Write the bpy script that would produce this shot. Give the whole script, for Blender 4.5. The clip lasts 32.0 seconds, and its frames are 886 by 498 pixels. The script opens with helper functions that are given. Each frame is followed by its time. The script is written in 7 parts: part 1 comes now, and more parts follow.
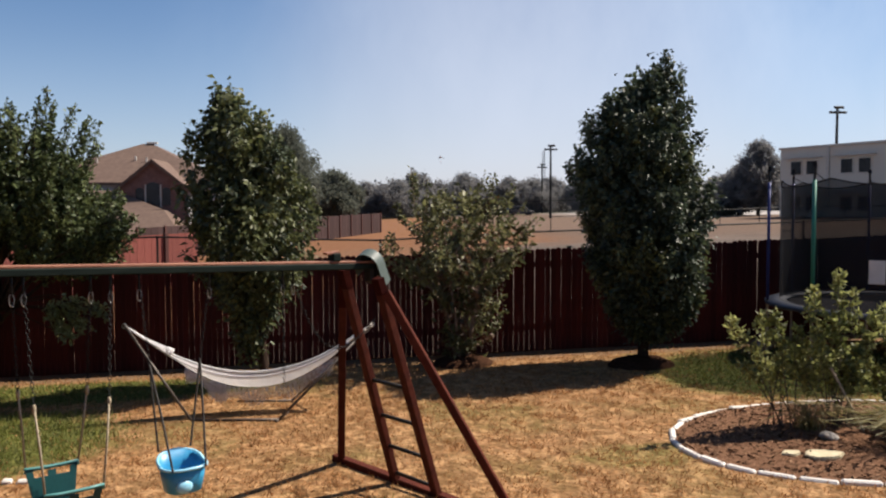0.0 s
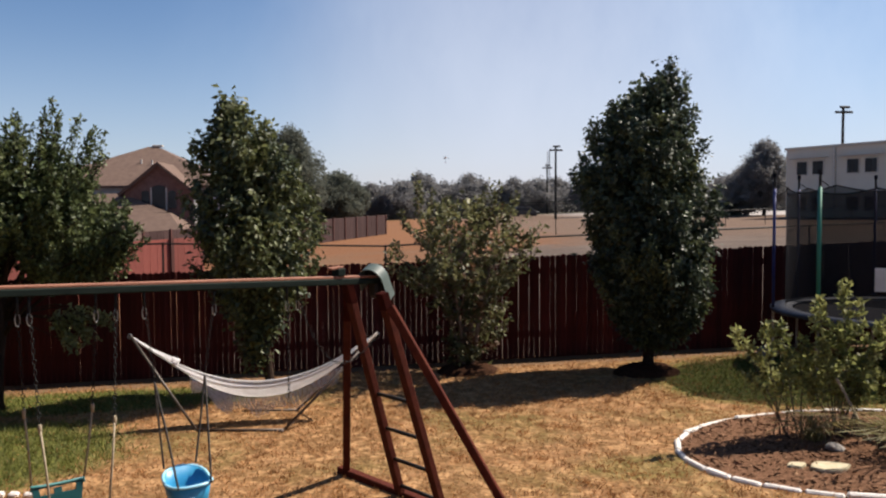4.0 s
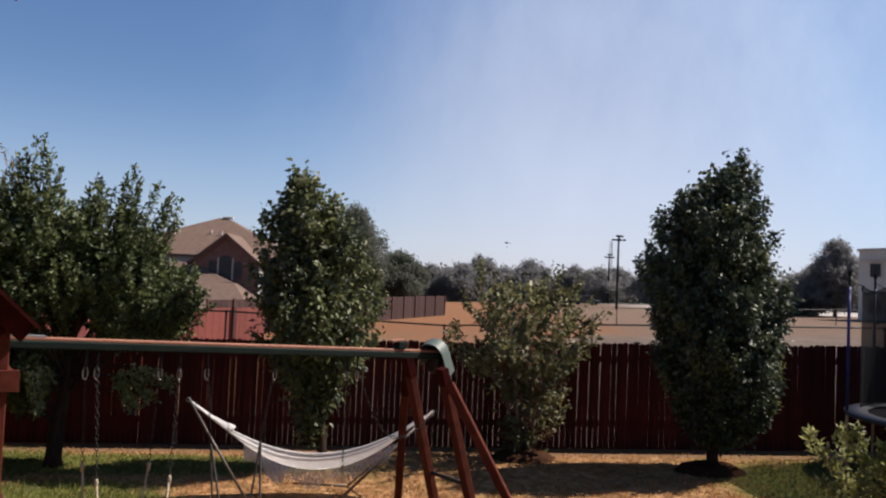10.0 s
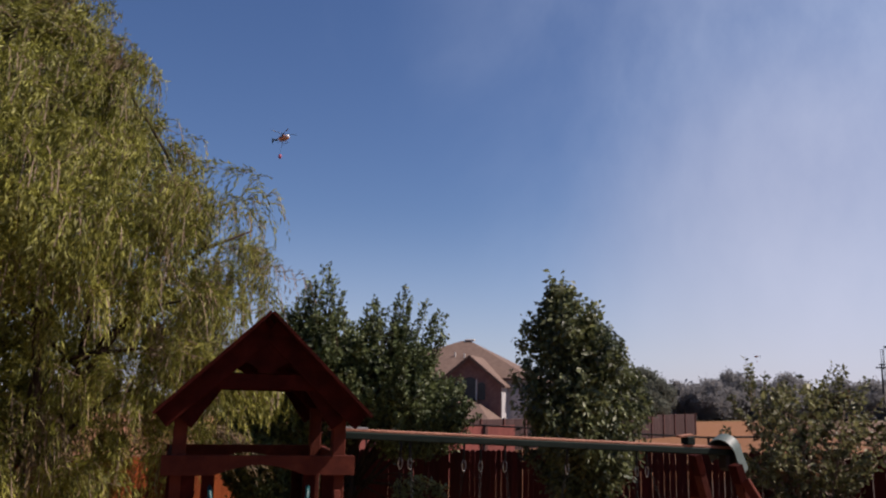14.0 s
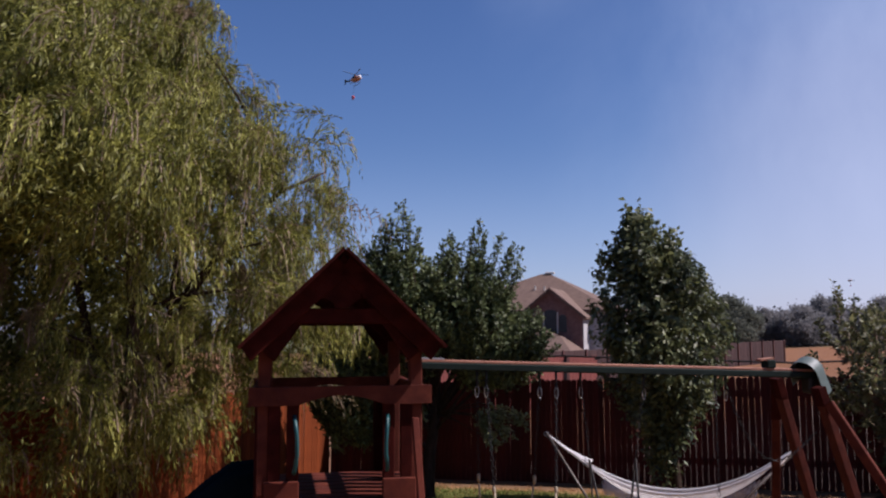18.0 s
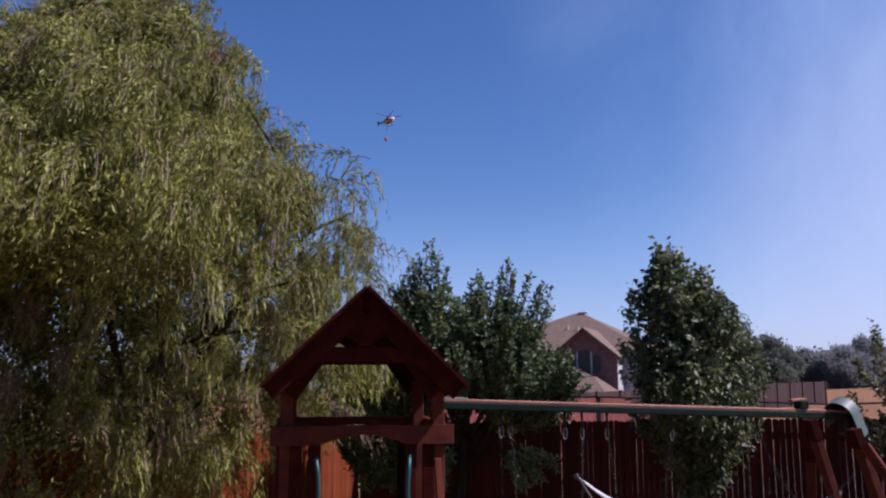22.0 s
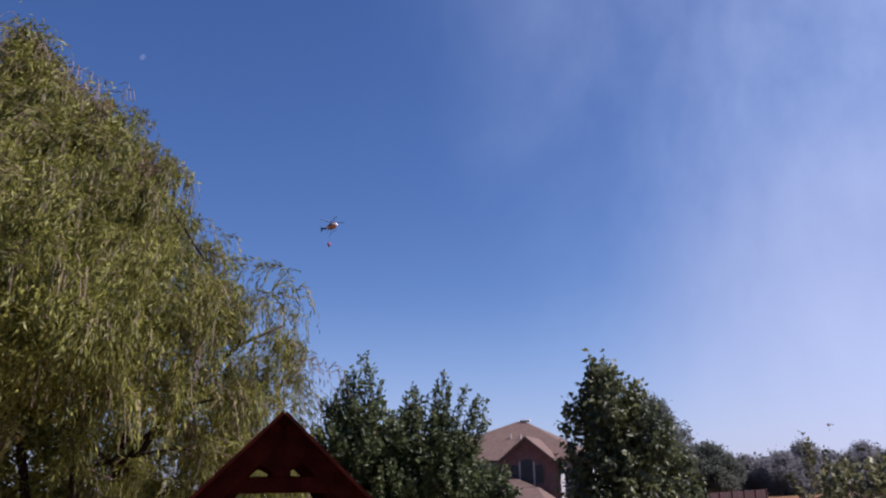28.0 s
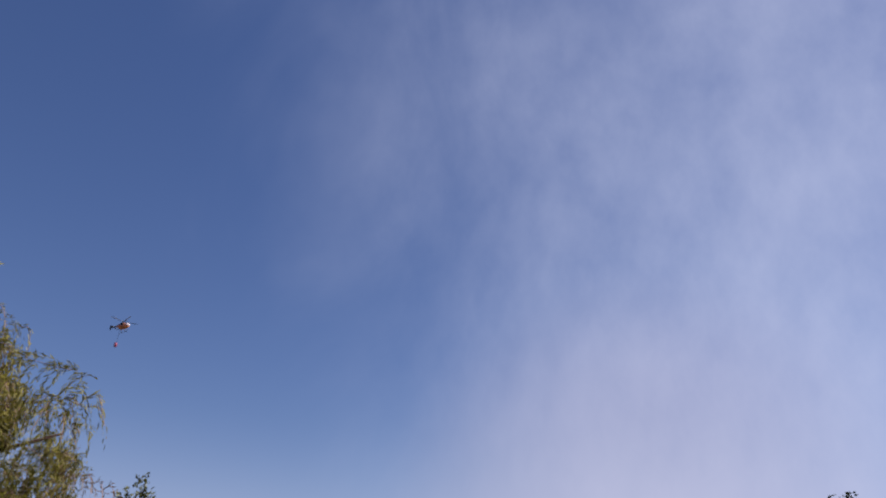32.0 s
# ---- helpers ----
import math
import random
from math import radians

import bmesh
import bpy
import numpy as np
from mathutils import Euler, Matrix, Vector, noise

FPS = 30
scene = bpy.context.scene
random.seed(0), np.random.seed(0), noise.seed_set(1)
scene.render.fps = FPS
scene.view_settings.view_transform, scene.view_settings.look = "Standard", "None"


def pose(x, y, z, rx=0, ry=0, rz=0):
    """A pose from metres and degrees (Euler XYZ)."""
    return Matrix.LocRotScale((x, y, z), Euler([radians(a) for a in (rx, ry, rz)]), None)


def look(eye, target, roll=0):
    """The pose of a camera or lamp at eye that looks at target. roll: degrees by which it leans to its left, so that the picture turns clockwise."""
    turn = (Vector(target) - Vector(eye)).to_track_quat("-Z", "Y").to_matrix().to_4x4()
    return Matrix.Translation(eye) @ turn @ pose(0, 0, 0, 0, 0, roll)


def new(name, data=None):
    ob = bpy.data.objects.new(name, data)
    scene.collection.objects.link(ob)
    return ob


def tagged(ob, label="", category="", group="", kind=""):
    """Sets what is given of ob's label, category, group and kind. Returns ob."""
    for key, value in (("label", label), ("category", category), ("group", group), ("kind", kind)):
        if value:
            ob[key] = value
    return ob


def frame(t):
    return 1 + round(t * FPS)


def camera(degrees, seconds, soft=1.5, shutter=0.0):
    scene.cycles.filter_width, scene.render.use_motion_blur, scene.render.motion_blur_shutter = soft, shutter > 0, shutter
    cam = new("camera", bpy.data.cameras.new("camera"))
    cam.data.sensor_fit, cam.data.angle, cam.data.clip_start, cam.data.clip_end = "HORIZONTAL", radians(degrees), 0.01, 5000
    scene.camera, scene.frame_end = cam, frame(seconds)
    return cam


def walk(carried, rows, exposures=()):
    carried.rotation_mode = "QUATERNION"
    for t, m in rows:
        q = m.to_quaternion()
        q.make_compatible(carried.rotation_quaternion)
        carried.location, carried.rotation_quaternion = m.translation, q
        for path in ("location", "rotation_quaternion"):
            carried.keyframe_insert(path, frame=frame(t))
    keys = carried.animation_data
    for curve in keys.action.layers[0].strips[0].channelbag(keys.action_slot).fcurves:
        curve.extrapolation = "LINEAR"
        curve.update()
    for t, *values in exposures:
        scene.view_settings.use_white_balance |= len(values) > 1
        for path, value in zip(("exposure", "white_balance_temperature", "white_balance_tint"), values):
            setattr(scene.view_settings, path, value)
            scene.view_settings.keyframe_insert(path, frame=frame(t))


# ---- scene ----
cam = camera(57.1, 32.0, soft=2.2)
PATH = [
    (0, (0.256, 0.214, 2.435), (0.43, 2.203, 2.326), -0.2),
    (0.5, (0.252, 0.244, 2.456), (0.411, 2.237, 2.392), 0.6),
    (1, (0.237, 0.224, 2.466), (0.371, 2.219, 2.434), 1.7),
    (1.5, (0.206, 0.208, 2.478), (0.317, 2.205, 2.44), 1.9),
    (2, (0.231, 0.195, 2.533), (0.4, 2.186, 2.458), 1.3),
    (2.5, (0.235, 0.232, 2.536), (0.458, 2.217, 2.436), 0.7),
    (3, (0.235, 0.215, 2.537), (0.433, 2.203, 2.432), 0.5),
    (3.5, (0.249, 0.216, 2.553), (0.426, 2.205, 2.445), -0.1),
    (5.5, (0.289, 0.208, 2.552), (0.411, 2.202, 2.459), -0.4),
    (6, (0.266, 0.178, 2.564), (0.378, 2.174, 2.491), -0.5),
    (6.5, (0.278, 0.188, 2.564), (0.383, 2.184, 2.483), -0.2),
    (7, (0.281, 0.202, 2.557), (0.375, 2.198, 2.492), 0.3),
    (7.5, (0.274, 0.201, 2.56), (0.378, 2.198, 2.527), 0.3),
    (8, (0.265, 0.191, 2.565), (0.356, 2.188, 2.529), 0.6),
    (8.5, (0.245, 0.197, 2.569), (0.333, 2.195, 2.535), 1.2),
    (9, (0.249, 0.192, 2.542), (0.334, 2.19, 2.516), 1.6),
    (9.5, (0.239, 0.207, 2.532), (0.304, 2.206, 2.519), 2.0),
    (10, (0.225, 0.242, 2.496), (0.238, 2.24, 2.589), 2.5),
    (10.5, (0.202, 0.219, 2.45), (0.132, 2.21, 2.629), 2.4),
    (11, (0.159, 0.21, 2.376), (0.015, 2.184, 2.669), 4.0),
    (11.5, (0.088, 0.119, 2.311), (-0.121, 2.081, 2.64), 6.3),
    (12, (0.074, 0.084, 2.278), (-0.242, 2.029, 2.624), 5.7),
    (12.5, (0.053, 0.076, 2.26), (-0.343, 2.008, 2.593), 6.2),
    (13, (0.003, -0.03, 2.258), (-0.516, 1.863, 2.641), 5.8),
    (13.5, (-0.036, -0.07, 2.268), (-0.592, 1.816, 2.634), 3.5),
    (14, (-0.097, -0.088, 2.276), (-0.647, 1.8, 2.643), 1.3),
    (14.5, (-0.083, -0.112, 2.263), (-0.679, 1.76, 2.64), 4.3),
    (16.5, (-0.082, -0.105, 2.263), (-0.719, 1.753, 2.642), 0.2),
    (17, (-0.052, -0.087, 2.275), (-0.725, 1.757, 2.656), -1.1),
    (17.5, (-0.045, -0.075, 2.26), (-0.713, 1.786, 2.563), -0.9),
    (18, (-0.03, -0.096, 2.248), (-0.766, 1.751, 2.457), -0.2),
    (18.5, (-0.006, -0.119, 2.241), (-0.878, 1.674, 2.396), 0.2),
    (19, (0.023, -0.124, 2.248), (-0.88, 1.651, 2.437), 0.1),
    (19.5, (0.036, -0.108, 2.253), (-0.804, 1.69, 2.505), -0.3),
    (20, (0.048, -0.072, 2.266), (-0.746, 1.727, 2.634), -2.6),
    (20.5, (0.068, -0.073, 2.25), (-0.636, 1.758, 2.642), -2.6),
    (21, (0.033, -0.06, 2.237), (-0.736, 1.763, 2.524), -0.5),
    (21.5, (0.023, -0.054, 2.236), (-0.76, 1.763, 2.531), 0.3),
    (22, (0.033, -0.065, 2.239), (-0.772, 1.74, 2.545), -0.1),
    (22.5, (0.023, -0.049, 2.242), (-0.794, 1.751, 2.546), -0.4),
    (23, (0.045, -0.08, 2.228), (-0.782, 1.709, 2.566), -1.5),
    (23.5, (0.042, -0.061, 2.241), (-0.793, 1.721, 2.598), -1.8),
    (24, (0.051, -0.031, 2.267), (-0.746, 1.758, 2.672), -2.7),
    (24.5, (0.073, -0.019, 2.282), (-0.672, 1.785, 2.72), -2.6),
    (26.5, (0.165, 0.018, 2.329), (-0.629, 1.801, 2.767), -2.5),
    (27, (0.169, 0.039, 2.336), (-0.543, 1.843, 2.825), -2.5),
    (27.5, (0.151, 0.055, 2.346), (-0.501, 1.87, 2.875), -2.0),
    (28, (0.136, 0.022, 2.354), (-0.517, 1.828, 2.911), -0.8),
    (28.5, (0.092, 0.005, 2.375), (-0.602, 1.791, 2.946), 1.2),
    (29, (0.065, -0.004, 2.379), (-0.61, 1.776, 2.992), 1.3),
    (29.5, (0.047, -0.006, 2.381), (-0.591, 1.783, 3.007), 1.5),
    (30, (0.031, -0.011, 2.383), (-0.54, 1.794, 3.029), 2.0),
    (30.5, (-0.035, 0.024, 2.403), (-0.519, 1.848, 3.065), 2.8),
    (31, (-0.124, 0.092, 2.394), (-0.512, 1.925, 3.095), 1.9),
    (31.5, (-0.146, -0.032, 2.366), (-0.424, 1.784, 3.157), 1.1),
    (31.8, (-0.053, -0.095, 2.411), (-0.283, 1.698, 3.265), 4.3),
    (32, (-0.075, -0.078, 2.421), (-0.261, 1.711, 3.296), 4.0),
]
EXPOSURES = [(0, 0.92, 6750, 14), (9, 0.93, 6750, 16), (10.2, 0.86, 6580, 17), (11, 0.54, 6500, 20), (12, 0.58, 6600, 22), (13, 0.66, 6700, 23), (16.5, 0.60, 6450, 25), (18, 0.63, 6000, 27), (19, 1.0, 5480, 26), (21, 0.79, 5560, 27), (24.5, 0.77, 5440, 28), (27, 0.74, 5560, 29), (30, 0.69, 6400, 29), (32, 0.60, 6600, 30)]
walk(cam, [(t, look(eye, aim, roll)) for t, eye, aim, roll in PATH], EXPOSURES)

# ---- sky, sun ----
SUN_AZ, SUN_EL = radians(73.0), radians(50.0)
world = bpy.data.worlds.new("world")
scene.world = world
world.use_nodes = True
wt = world.node_tree
for nd in list(wt.nodes):
    wt.nodes.remove(nd)
w_out = wt.nodes.new("ShaderNodeOutputWorld")
w_bg = wt.nodes.new("ShaderNodeBackground")
w_sky = wt.nodes.new("ShaderNodeTexSky")
w_sky.sky_type, w_sky.sun_disc = "NISHITA", False
w_sky.sun_elevation, w_sky.sun_rotation = SUN_EL, SUN_AZ
w_sky.air_density, w_sky.dust_density, w_sky.ozone_density = 1.0, 0.3, 3.0
w_tc = wt.nodes.new("ShaderNodeTexCoord")
w_map = wt.nodes.new("ShaderNodeMapping")
w_map.inputs["Scale"].default_value = (2.2, 2.2, 1.1)
w_map.inputs["Rotation"].default_value = (0.25, 0.5, 0.2)
w_n = wt.nodes.new("ShaderNodeTexNoise")
w_n.inputs["Scale"].default_value, w_n.inputs["Detail"].default_value = 2.1, 6.0
w_n.inputs["Roughness"].default_value = 0.60
w_r = wt.nodes.new("ShaderNodeValToRGB")
w_r.color_ramp.elements[0].position, w_r.color_ramp.elements[1].position = 0.30, 0.80
w_r.color_ramp.elements[0].color = (0.14, 0.14, 0.14, 1)
w_r.color_ramp.elements[1].color = (0.62, 0.62, 0.62, 1)
w_mix = wt.nodes.new("ShaderNodeMix")
w_mix.data_type = "RGBA"
w_mix.inputs["B"].default_value = (6.8, 8.3, 10.0, 1)  # thin drifting smoke, lit by the sun
wt.links.new(w_tc.outputs["Generated"], w_map.inputs["Vector"])
wt.links.new(w_map.outputs["Vector"], w_n.inputs["Vector"])
wt.links.new(w_n.outputs["Fac"], w_r.inputs["Fac"])
# the smoke drifts over from one quarter of the sky
w_dot = wt.nodes.new("ShaderNodeVectorMath")
w_dot.operation = "DOT_PRODUCT"
w_dot.inputs[1].default_value = (math.sin(radians(50)), math.cos(radians(50)), 0.42)
w_side = wt.nodes.new("ShaderNodeMapRange")
w_side.interpolation_type = "SMOOTHSTEP"
w_side.inputs["From Min"].default_value, w_side.inputs["From Max"].default_value = 0.42, 1.0
w_mul = wt.nodes.new("ShaderNodeMath")
w_mul.operation = "MULTIPLY"
wt.links.new(w_tc.outputs["Generated"], w_dot.inputs[0])
w_warp = wt.nodes.new("ShaderNodeTexNoise")
w_warp.inputs["Scale"].default_value, w_warp.inputs["Detail"].default_value = 1.9, 5.0
w_warp.inputs["Roughness"].default_value, w_warp.inputs["Distortion"].default_value = 0.58, 0.5
w_streak = wt.nodes.new("ShaderNodeMapping")
w_streak.inputs["Rotation"].default_value = (0.0, radians(18), radians(-10))
w_streak.inputs["Scale"].default_value = (1.7, 1.7, 1.0)
wt.links.new(w_tc.outputs["Generated"], w_streak.inputs["Vector"])
wt.links.new(w_streak.outputs["Vector"], w_warp.inputs["Vector"])
w_edge = wt.nodes.new("ShaderNodeMath")
w_edge.operation = "MULTIPLY_ADD"
w_edge.inputs[1].default_value = 0.5
w_shift = wt.nodes.new("ShaderNodeMath")
w_shift.operation = "ADD"
w_shift.inputs[1].default_value = -0.25
wt.links.new(w_warp.outputs["Fac"], w_edge.inputs[0])
wt.links.new(w_dot.outputs["Value"], w_edge.inputs[2])
wt.links.new(w_edge.outputs[0], w_shift.inputs[0])
wt.links.new(w_shift.outputs[0], w_side.inputs["Value"])
wt.links.new(w_side.outputs["Result"], w_mul.inputs[0])
wt.links.new(w_r.outputs["Color"], w_mul.inputs[1])
wt.links.new(w_mul.outputs[0], w_mix.inputs["Factor"])
w_sat = wt.nodes.new("ShaderNodeHueSaturation")
w_sat.inputs["Saturation"].default_value, w_sat.inputs["Hue"].default_value = 1.17, 0.505
wt.links.new(w_sky.outputs["Color"], w_sat.inputs["Color"])
wt.links.new(w_sat.outputs["Color"], w_mix.inputs["A"])
# pale haze low over the horizon
w_sep = wt.nodes.new("ShaderNodeSeparateXYZ")
w_low = wt.nodes.new("ShaderNodeMapRange")
w_low.interpolation_type = "SMOOTHSTEP"
w_low.inputs["From Min"].default_value, w_low.inputs["From Max"].default_value = -0.04, 0.24
w_low.inputs["To Min"].default_value, w_low.inputs["To Max"].default_value = 0.50, 0.0
w_haze = wt.nodes.new("ShaderNodeMix")
w_haze.data_type = "RGBA"
w_haze.inputs["B"].default_value = (4.5, 5.6, 8.7, 1)
wt.links.new(w_tc.outputs["Generated"], w_sep.inputs[0])
wt.links.new(w_sep.outputs["Z"], w_low.inputs["Value"])
wt.links.new(w_low.outputs["Result"], w_haze.inputs["Factor"])
wt.links.new(w_mix.outputs["Result"], w_haze.inputs["A"])
# the smoke's root low over the field
w_dot2 = wt.nodes.new("ShaderNodeVectorMath")
w_dot2.operation = "DOT_PRODUCT"
w_dot2.inputs[1].default_value = (math.sin(radians(10)), math.cos(radians(10)), 0.09)
w_root = wt.nodes.new("ShaderNodeMapRange")
w_root.interpolation_type = "SMOOTHSTEP"
w_root.inputs["From Min"].default_value, w_root.inputs["From Max"].default_value = 0.94, 1.01
w_root.inputs["To Max"].default_value = 0.28
w_plume = wt.nodes.new("ShaderNodeMix")
w_plume.data_type = "RGBA"
w_plume.inputs["B"].default_value = (8.0, 7.6, 7.8, 1)
wt.links.new(w_tc.outputs["Generated"], w_dot2.inputs[0])
wt.links.new(w_dot2.outputs["Value"], w_root.inputs["Value"])
wt.links.new(w_root.outputs["Result"], w_plume.inputs["Factor"])
wt.links.new(w_haze.outputs["Result"], w_plume.inputs["A"])
# pale half moon by day
MOON_AZ, MOON_EL = radians(-42.23), radians(27.9)
moon_way = Vector((math.sin(MOON_AZ) * math.cos(MOON_EL), math.cos(MOON_AZ) * math.cos(MOON_EL), math.sin(MOON_EL)))
moon_discs = []
for off in (Vector((0, 0, 0)), Vector((0.0024, 0.0018, -0.0022))):
    w_far = wt.nodes.new("ShaderNodeVectorMath")
    w_far.operation = "DISTANCE"
    w_far.inputs[1].default_value = moon_way + off
    w_disc = wt.nodes.new("ShaderNodeMapRange")
    w_disc.interpolation_type = "SMOOTHSTEP"
    w_disc.inputs["From Min"].default_value, w_disc.inputs["From Max"].default_value = 0.0052, 0.0036
    wt.links.new(w_tc.outputs["Generated"], w_far.inputs[0])
    wt.links.new(w_far.outputs["Value"], w_disc.inputs["Value"])
    moon_discs.append(w_disc)
w_half = wt.nodes.new("ShaderNodeMath")
w_half.operation = "MULTIPLY"
wt.links.new(moon_discs[0].outputs["Result"], w_half.inputs[0])
wt.links.new(moon_discs[1].outputs["Result"], w_half.inputs[1])
w_pale = wt.nodes.new("ShaderNodeMath")
w_pale.operation = "MULTIPLY"
w_pale.inputs[1].default_value = 0.13
wt.links.new(w_half.outputs[0], w_pale.inputs[0])
w_moon = wt.nodes.new("ShaderNodeMix")
w_moon.data_type = "RGBA"
w_moon.inputs["B"].default_value = (7.5, 7.8, 9.0, 1)
wt.links.new(w_pale.outputs[0], w_moon.inputs["Factor"])
wt.links.new(w_plume.outputs["Result"], w_moon.inputs["A"])
wt.links.new(w_moon.outputs["Result"], w_bg.inputs["Color"])
w_bg.inputs["Strength"].default_value = 0.0565
wt.links.new(w_bg.outputs["Background"], w_out.inputs["Surface"])

sun_data = bpy.data.lights.new("sun", "SUN")
sun_data.energy, sun_data.angle, sun_data.color = 4.8, radians(0.55), (1.0, 0.93, 0.82)
sun = new("sun", sun_data)
sun.matrix_world = look((0, 0, 60), (-math.sin(SUN_AZ) * math.cos(SUN_EL), -math.cos(SUN_AZ) * math.cos(SUN_EL), 60 - math.sin(SUN_EL)))

# ---- materials ----
def mat(name, c1, c2, scale=6.0, rough=0.7, bump=0.2, stretch=(1, 1, 1), c3=None, metallic=0.0, fine=60.0, per_object=0.0, per_island=0.0, translucent=0.0, spec=0.5):
    """Two-scale noise between c1 and c2 with stains of c3; grain in the relief."""
    m = bpy.data.materials.new(name)
    m.use_nodes = True
    nt = m.node_tree
    b = nt.nodes["Principled BSDF"]
    tc = nt.nodes.new("ShaderNodeTexCoord")
    mp = nt.nodes.new("ShaderNodeMapping")
    mp.inputs["Scale"].default_value = stretch
    nt.links.new(tc.outputs["Object"], mp.inputs["Vector"])
    n1, n2 = nt.nodes.new("ShaderNodeTexNoise"), nt.nodes.new("ShaderNodeTexNoise")
    for n, s, d in ((n1, scale, 4.0), (n2, fine, 3.0)):
        n.inputs["Scale"].default_value, n.inputs["Detail"].default_value = s, d
        nt.links.new(mp.outputs["Vector"], n.inputs["Vector"])
    ramp = nt.nodes.new("ShaderNodeValToRGB")
    ramp.color_ramp.elements[0].position, ramp.color_ramp.elements[0].color = 0.3, (*c1, 1)
    ramp.color_ramp.elements[1].position, ramp.color_ramp.elements[1].color = 0.7, (*c2, 1)
    if c3:
        e = ramp.color_ramp.elements.new(0.88)
        e.color = (*c3, 1)
    add = nt.nodes.new("ShaderNodeMath")
    add.operation = "MULTIPLY_ADD"
    nt.links.new(n2.outputs["Fac"], add.inputs[0])
    add.inputs[1].default_value = 0.5
    sub = nt.nodes.new("ShaderNodeMath")
    sub.operation = "MULTIPLY_ADD"
    nt.links.new(n1.outputs["Fac"], sub.inputs[0])
    sub.inputs[1].default_value, sub.inputs[2].default_value = 1.0, -0.25
    nt.links.new(sub.outputs[0], add.inputs[2])
    nt.links.new(add.outputs[0], ramp.inputs["Fac"])
    colour = ramp.outputs["Color"]
    if per_object or per_island:
        src = nt.nodes.new("ShaderNodeObjectInfo" if per_object else "ShaderNodeNewGeometry")
        k = per_object or per_island
        hsv = nt.nodes.new("ShaderNodeHueSaturation")
        mr = nt.nodes.new("ShaderNodeMapRange")
        mr.inputs["To Min"].default_value, mr.inputs["To Max"].default_value = 1 - k, 1 + k
        nt.links.new(src.outputs["Random" if per_object else "Random Per Island"], mr.inputs["Value"])
        nt.links.new(mr.outputs["Result"], hsv.inputs["Value"])
        nt.links.new(colour, hsv.inputs["Color"])
        colour = hsv.outputs["Color"]
    nt.links.new(colour, b.inputs["Base Color"])
    b.inputs["Roughness"].default_value, b.inputs["Metallic"].default_value = rough, metallic
    b.inputs["Specular IOR Level"].default_value = spec
    if bump:
        bp = nt.nodes.new("ShaderNodeBump")
        bp.inputs["Strength"].default_value, bp.inputs["Distance"].default_value = bump, 0.01
        nt.links.new(n2.outputs["Fac"], bp.inputs["Height"])
        nt.links.new(bp.outputs["Normal"], b.inputs["Normal"])
    if translucent:
        tr = nt.nodes.new("ShaderNodeBsdfTranslucent")
        mx = nt.nodes.new("ShaderNodeMixShader")
        mx.inputs["Fac"].default_value = translucent
        nt.links.new(colour, tr.inputs["Color"])
        nt.links.new(b.outputs["BSDF"], mx.inputs[1])
        nt.links.new(tr.outputs["BSDF"], mx.inputs[2])
        nt.links.new(mx.outputs["Shader"], nt.nodes["Material Output"].inputs["Surface"])
    return m


GRAIN_V, GRAIN_X = (9, 9, 0.7), (0.7, 9, 9)
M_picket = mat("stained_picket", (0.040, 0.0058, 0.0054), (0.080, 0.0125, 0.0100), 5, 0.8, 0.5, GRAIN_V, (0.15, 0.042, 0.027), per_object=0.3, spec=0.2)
M_rail = mat("fence_rail_wood", (0.0432, 0.0101, 0.0072), (0.0792, 0.0216, 0.0144), 5, 0.8, 0.4, GRAIN_X)
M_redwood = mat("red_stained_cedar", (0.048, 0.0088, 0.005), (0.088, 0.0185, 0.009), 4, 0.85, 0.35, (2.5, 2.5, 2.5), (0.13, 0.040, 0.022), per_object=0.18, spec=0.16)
# darker copy of the cedar: shade on roof, gables and inner boards as colour
M_redwood_dark = mat("red_stained_cedar_shaded", (0.020, 0.0034, 0.0026), (0.040, 0.0066, 0.0045), 4, 0.85, 0.35, (2.5, 2.5, 2.5), (0.075, 0.018, 0.011), per_object=0.12, spec=0.04)
M_beamtop = mat("bare_cedar", (0.216, 0.0792, 0.0432), (0.3024, 0.1296, 0.072), 5, 0.7, 0.4, GRAIN_X)
M_green_cover = mat("grey_green_beam_side", (0.007, 0.0125, 0.0105), (0.013, 0.0215, 0.0175), 5, 0.75, 0.15, (1, 6, 6), (0.03, 0.033, 0.03), spec=0.1)
M_teal = mat("teal_plastic", (0.004, 0.042, 0.045), (0.008, 0.062, 0.062), 4, 0.45, 0.05, spec=0.3)
M_teal_pale = mat("pale_teal_plastic", (0.0504, 0.1872, 0.18), (0.0792, 0.2448, 0.2304), 6, 0.45, 0.05)
M_slide = mat("dark_teal_slide_plastic", (0.002, 0.006, 0.008), (0.004, 0.010, 0.013), 3, 0.85, 0.03, spec=0.03)
M_cap = mat("pale_grey_green_plastic_cap", (0.065, 0.088, 0.081), (0.10, 0.128, 0.117), 4, 0.5, 0.05, spec=0.25)
M_blue = mat("sky_blue_plastic", (0.015, 0.22, 0.42), (0.03, 0.29, 0.50), 4, 0.4, 0.04)
M_blue_pale = mat("pale_blue_plastic", (0.22, 0.52, 0.68), (0.32, 0.62, 0.75), 4, 0.35, 0.03)
M_chain = mat("dark_coated_chain", (0.007, 0.008, 0.008), (0.018, 0.019, 0.018), 20, 0.65, 0.1, metallic=0.1, spec=0.25)
M_rope = mat("tan_rope", (0.2592, 0.2088, 0.1368), (0.3744, 0.3168, 0.2232), 40, 0.9, 0.5)
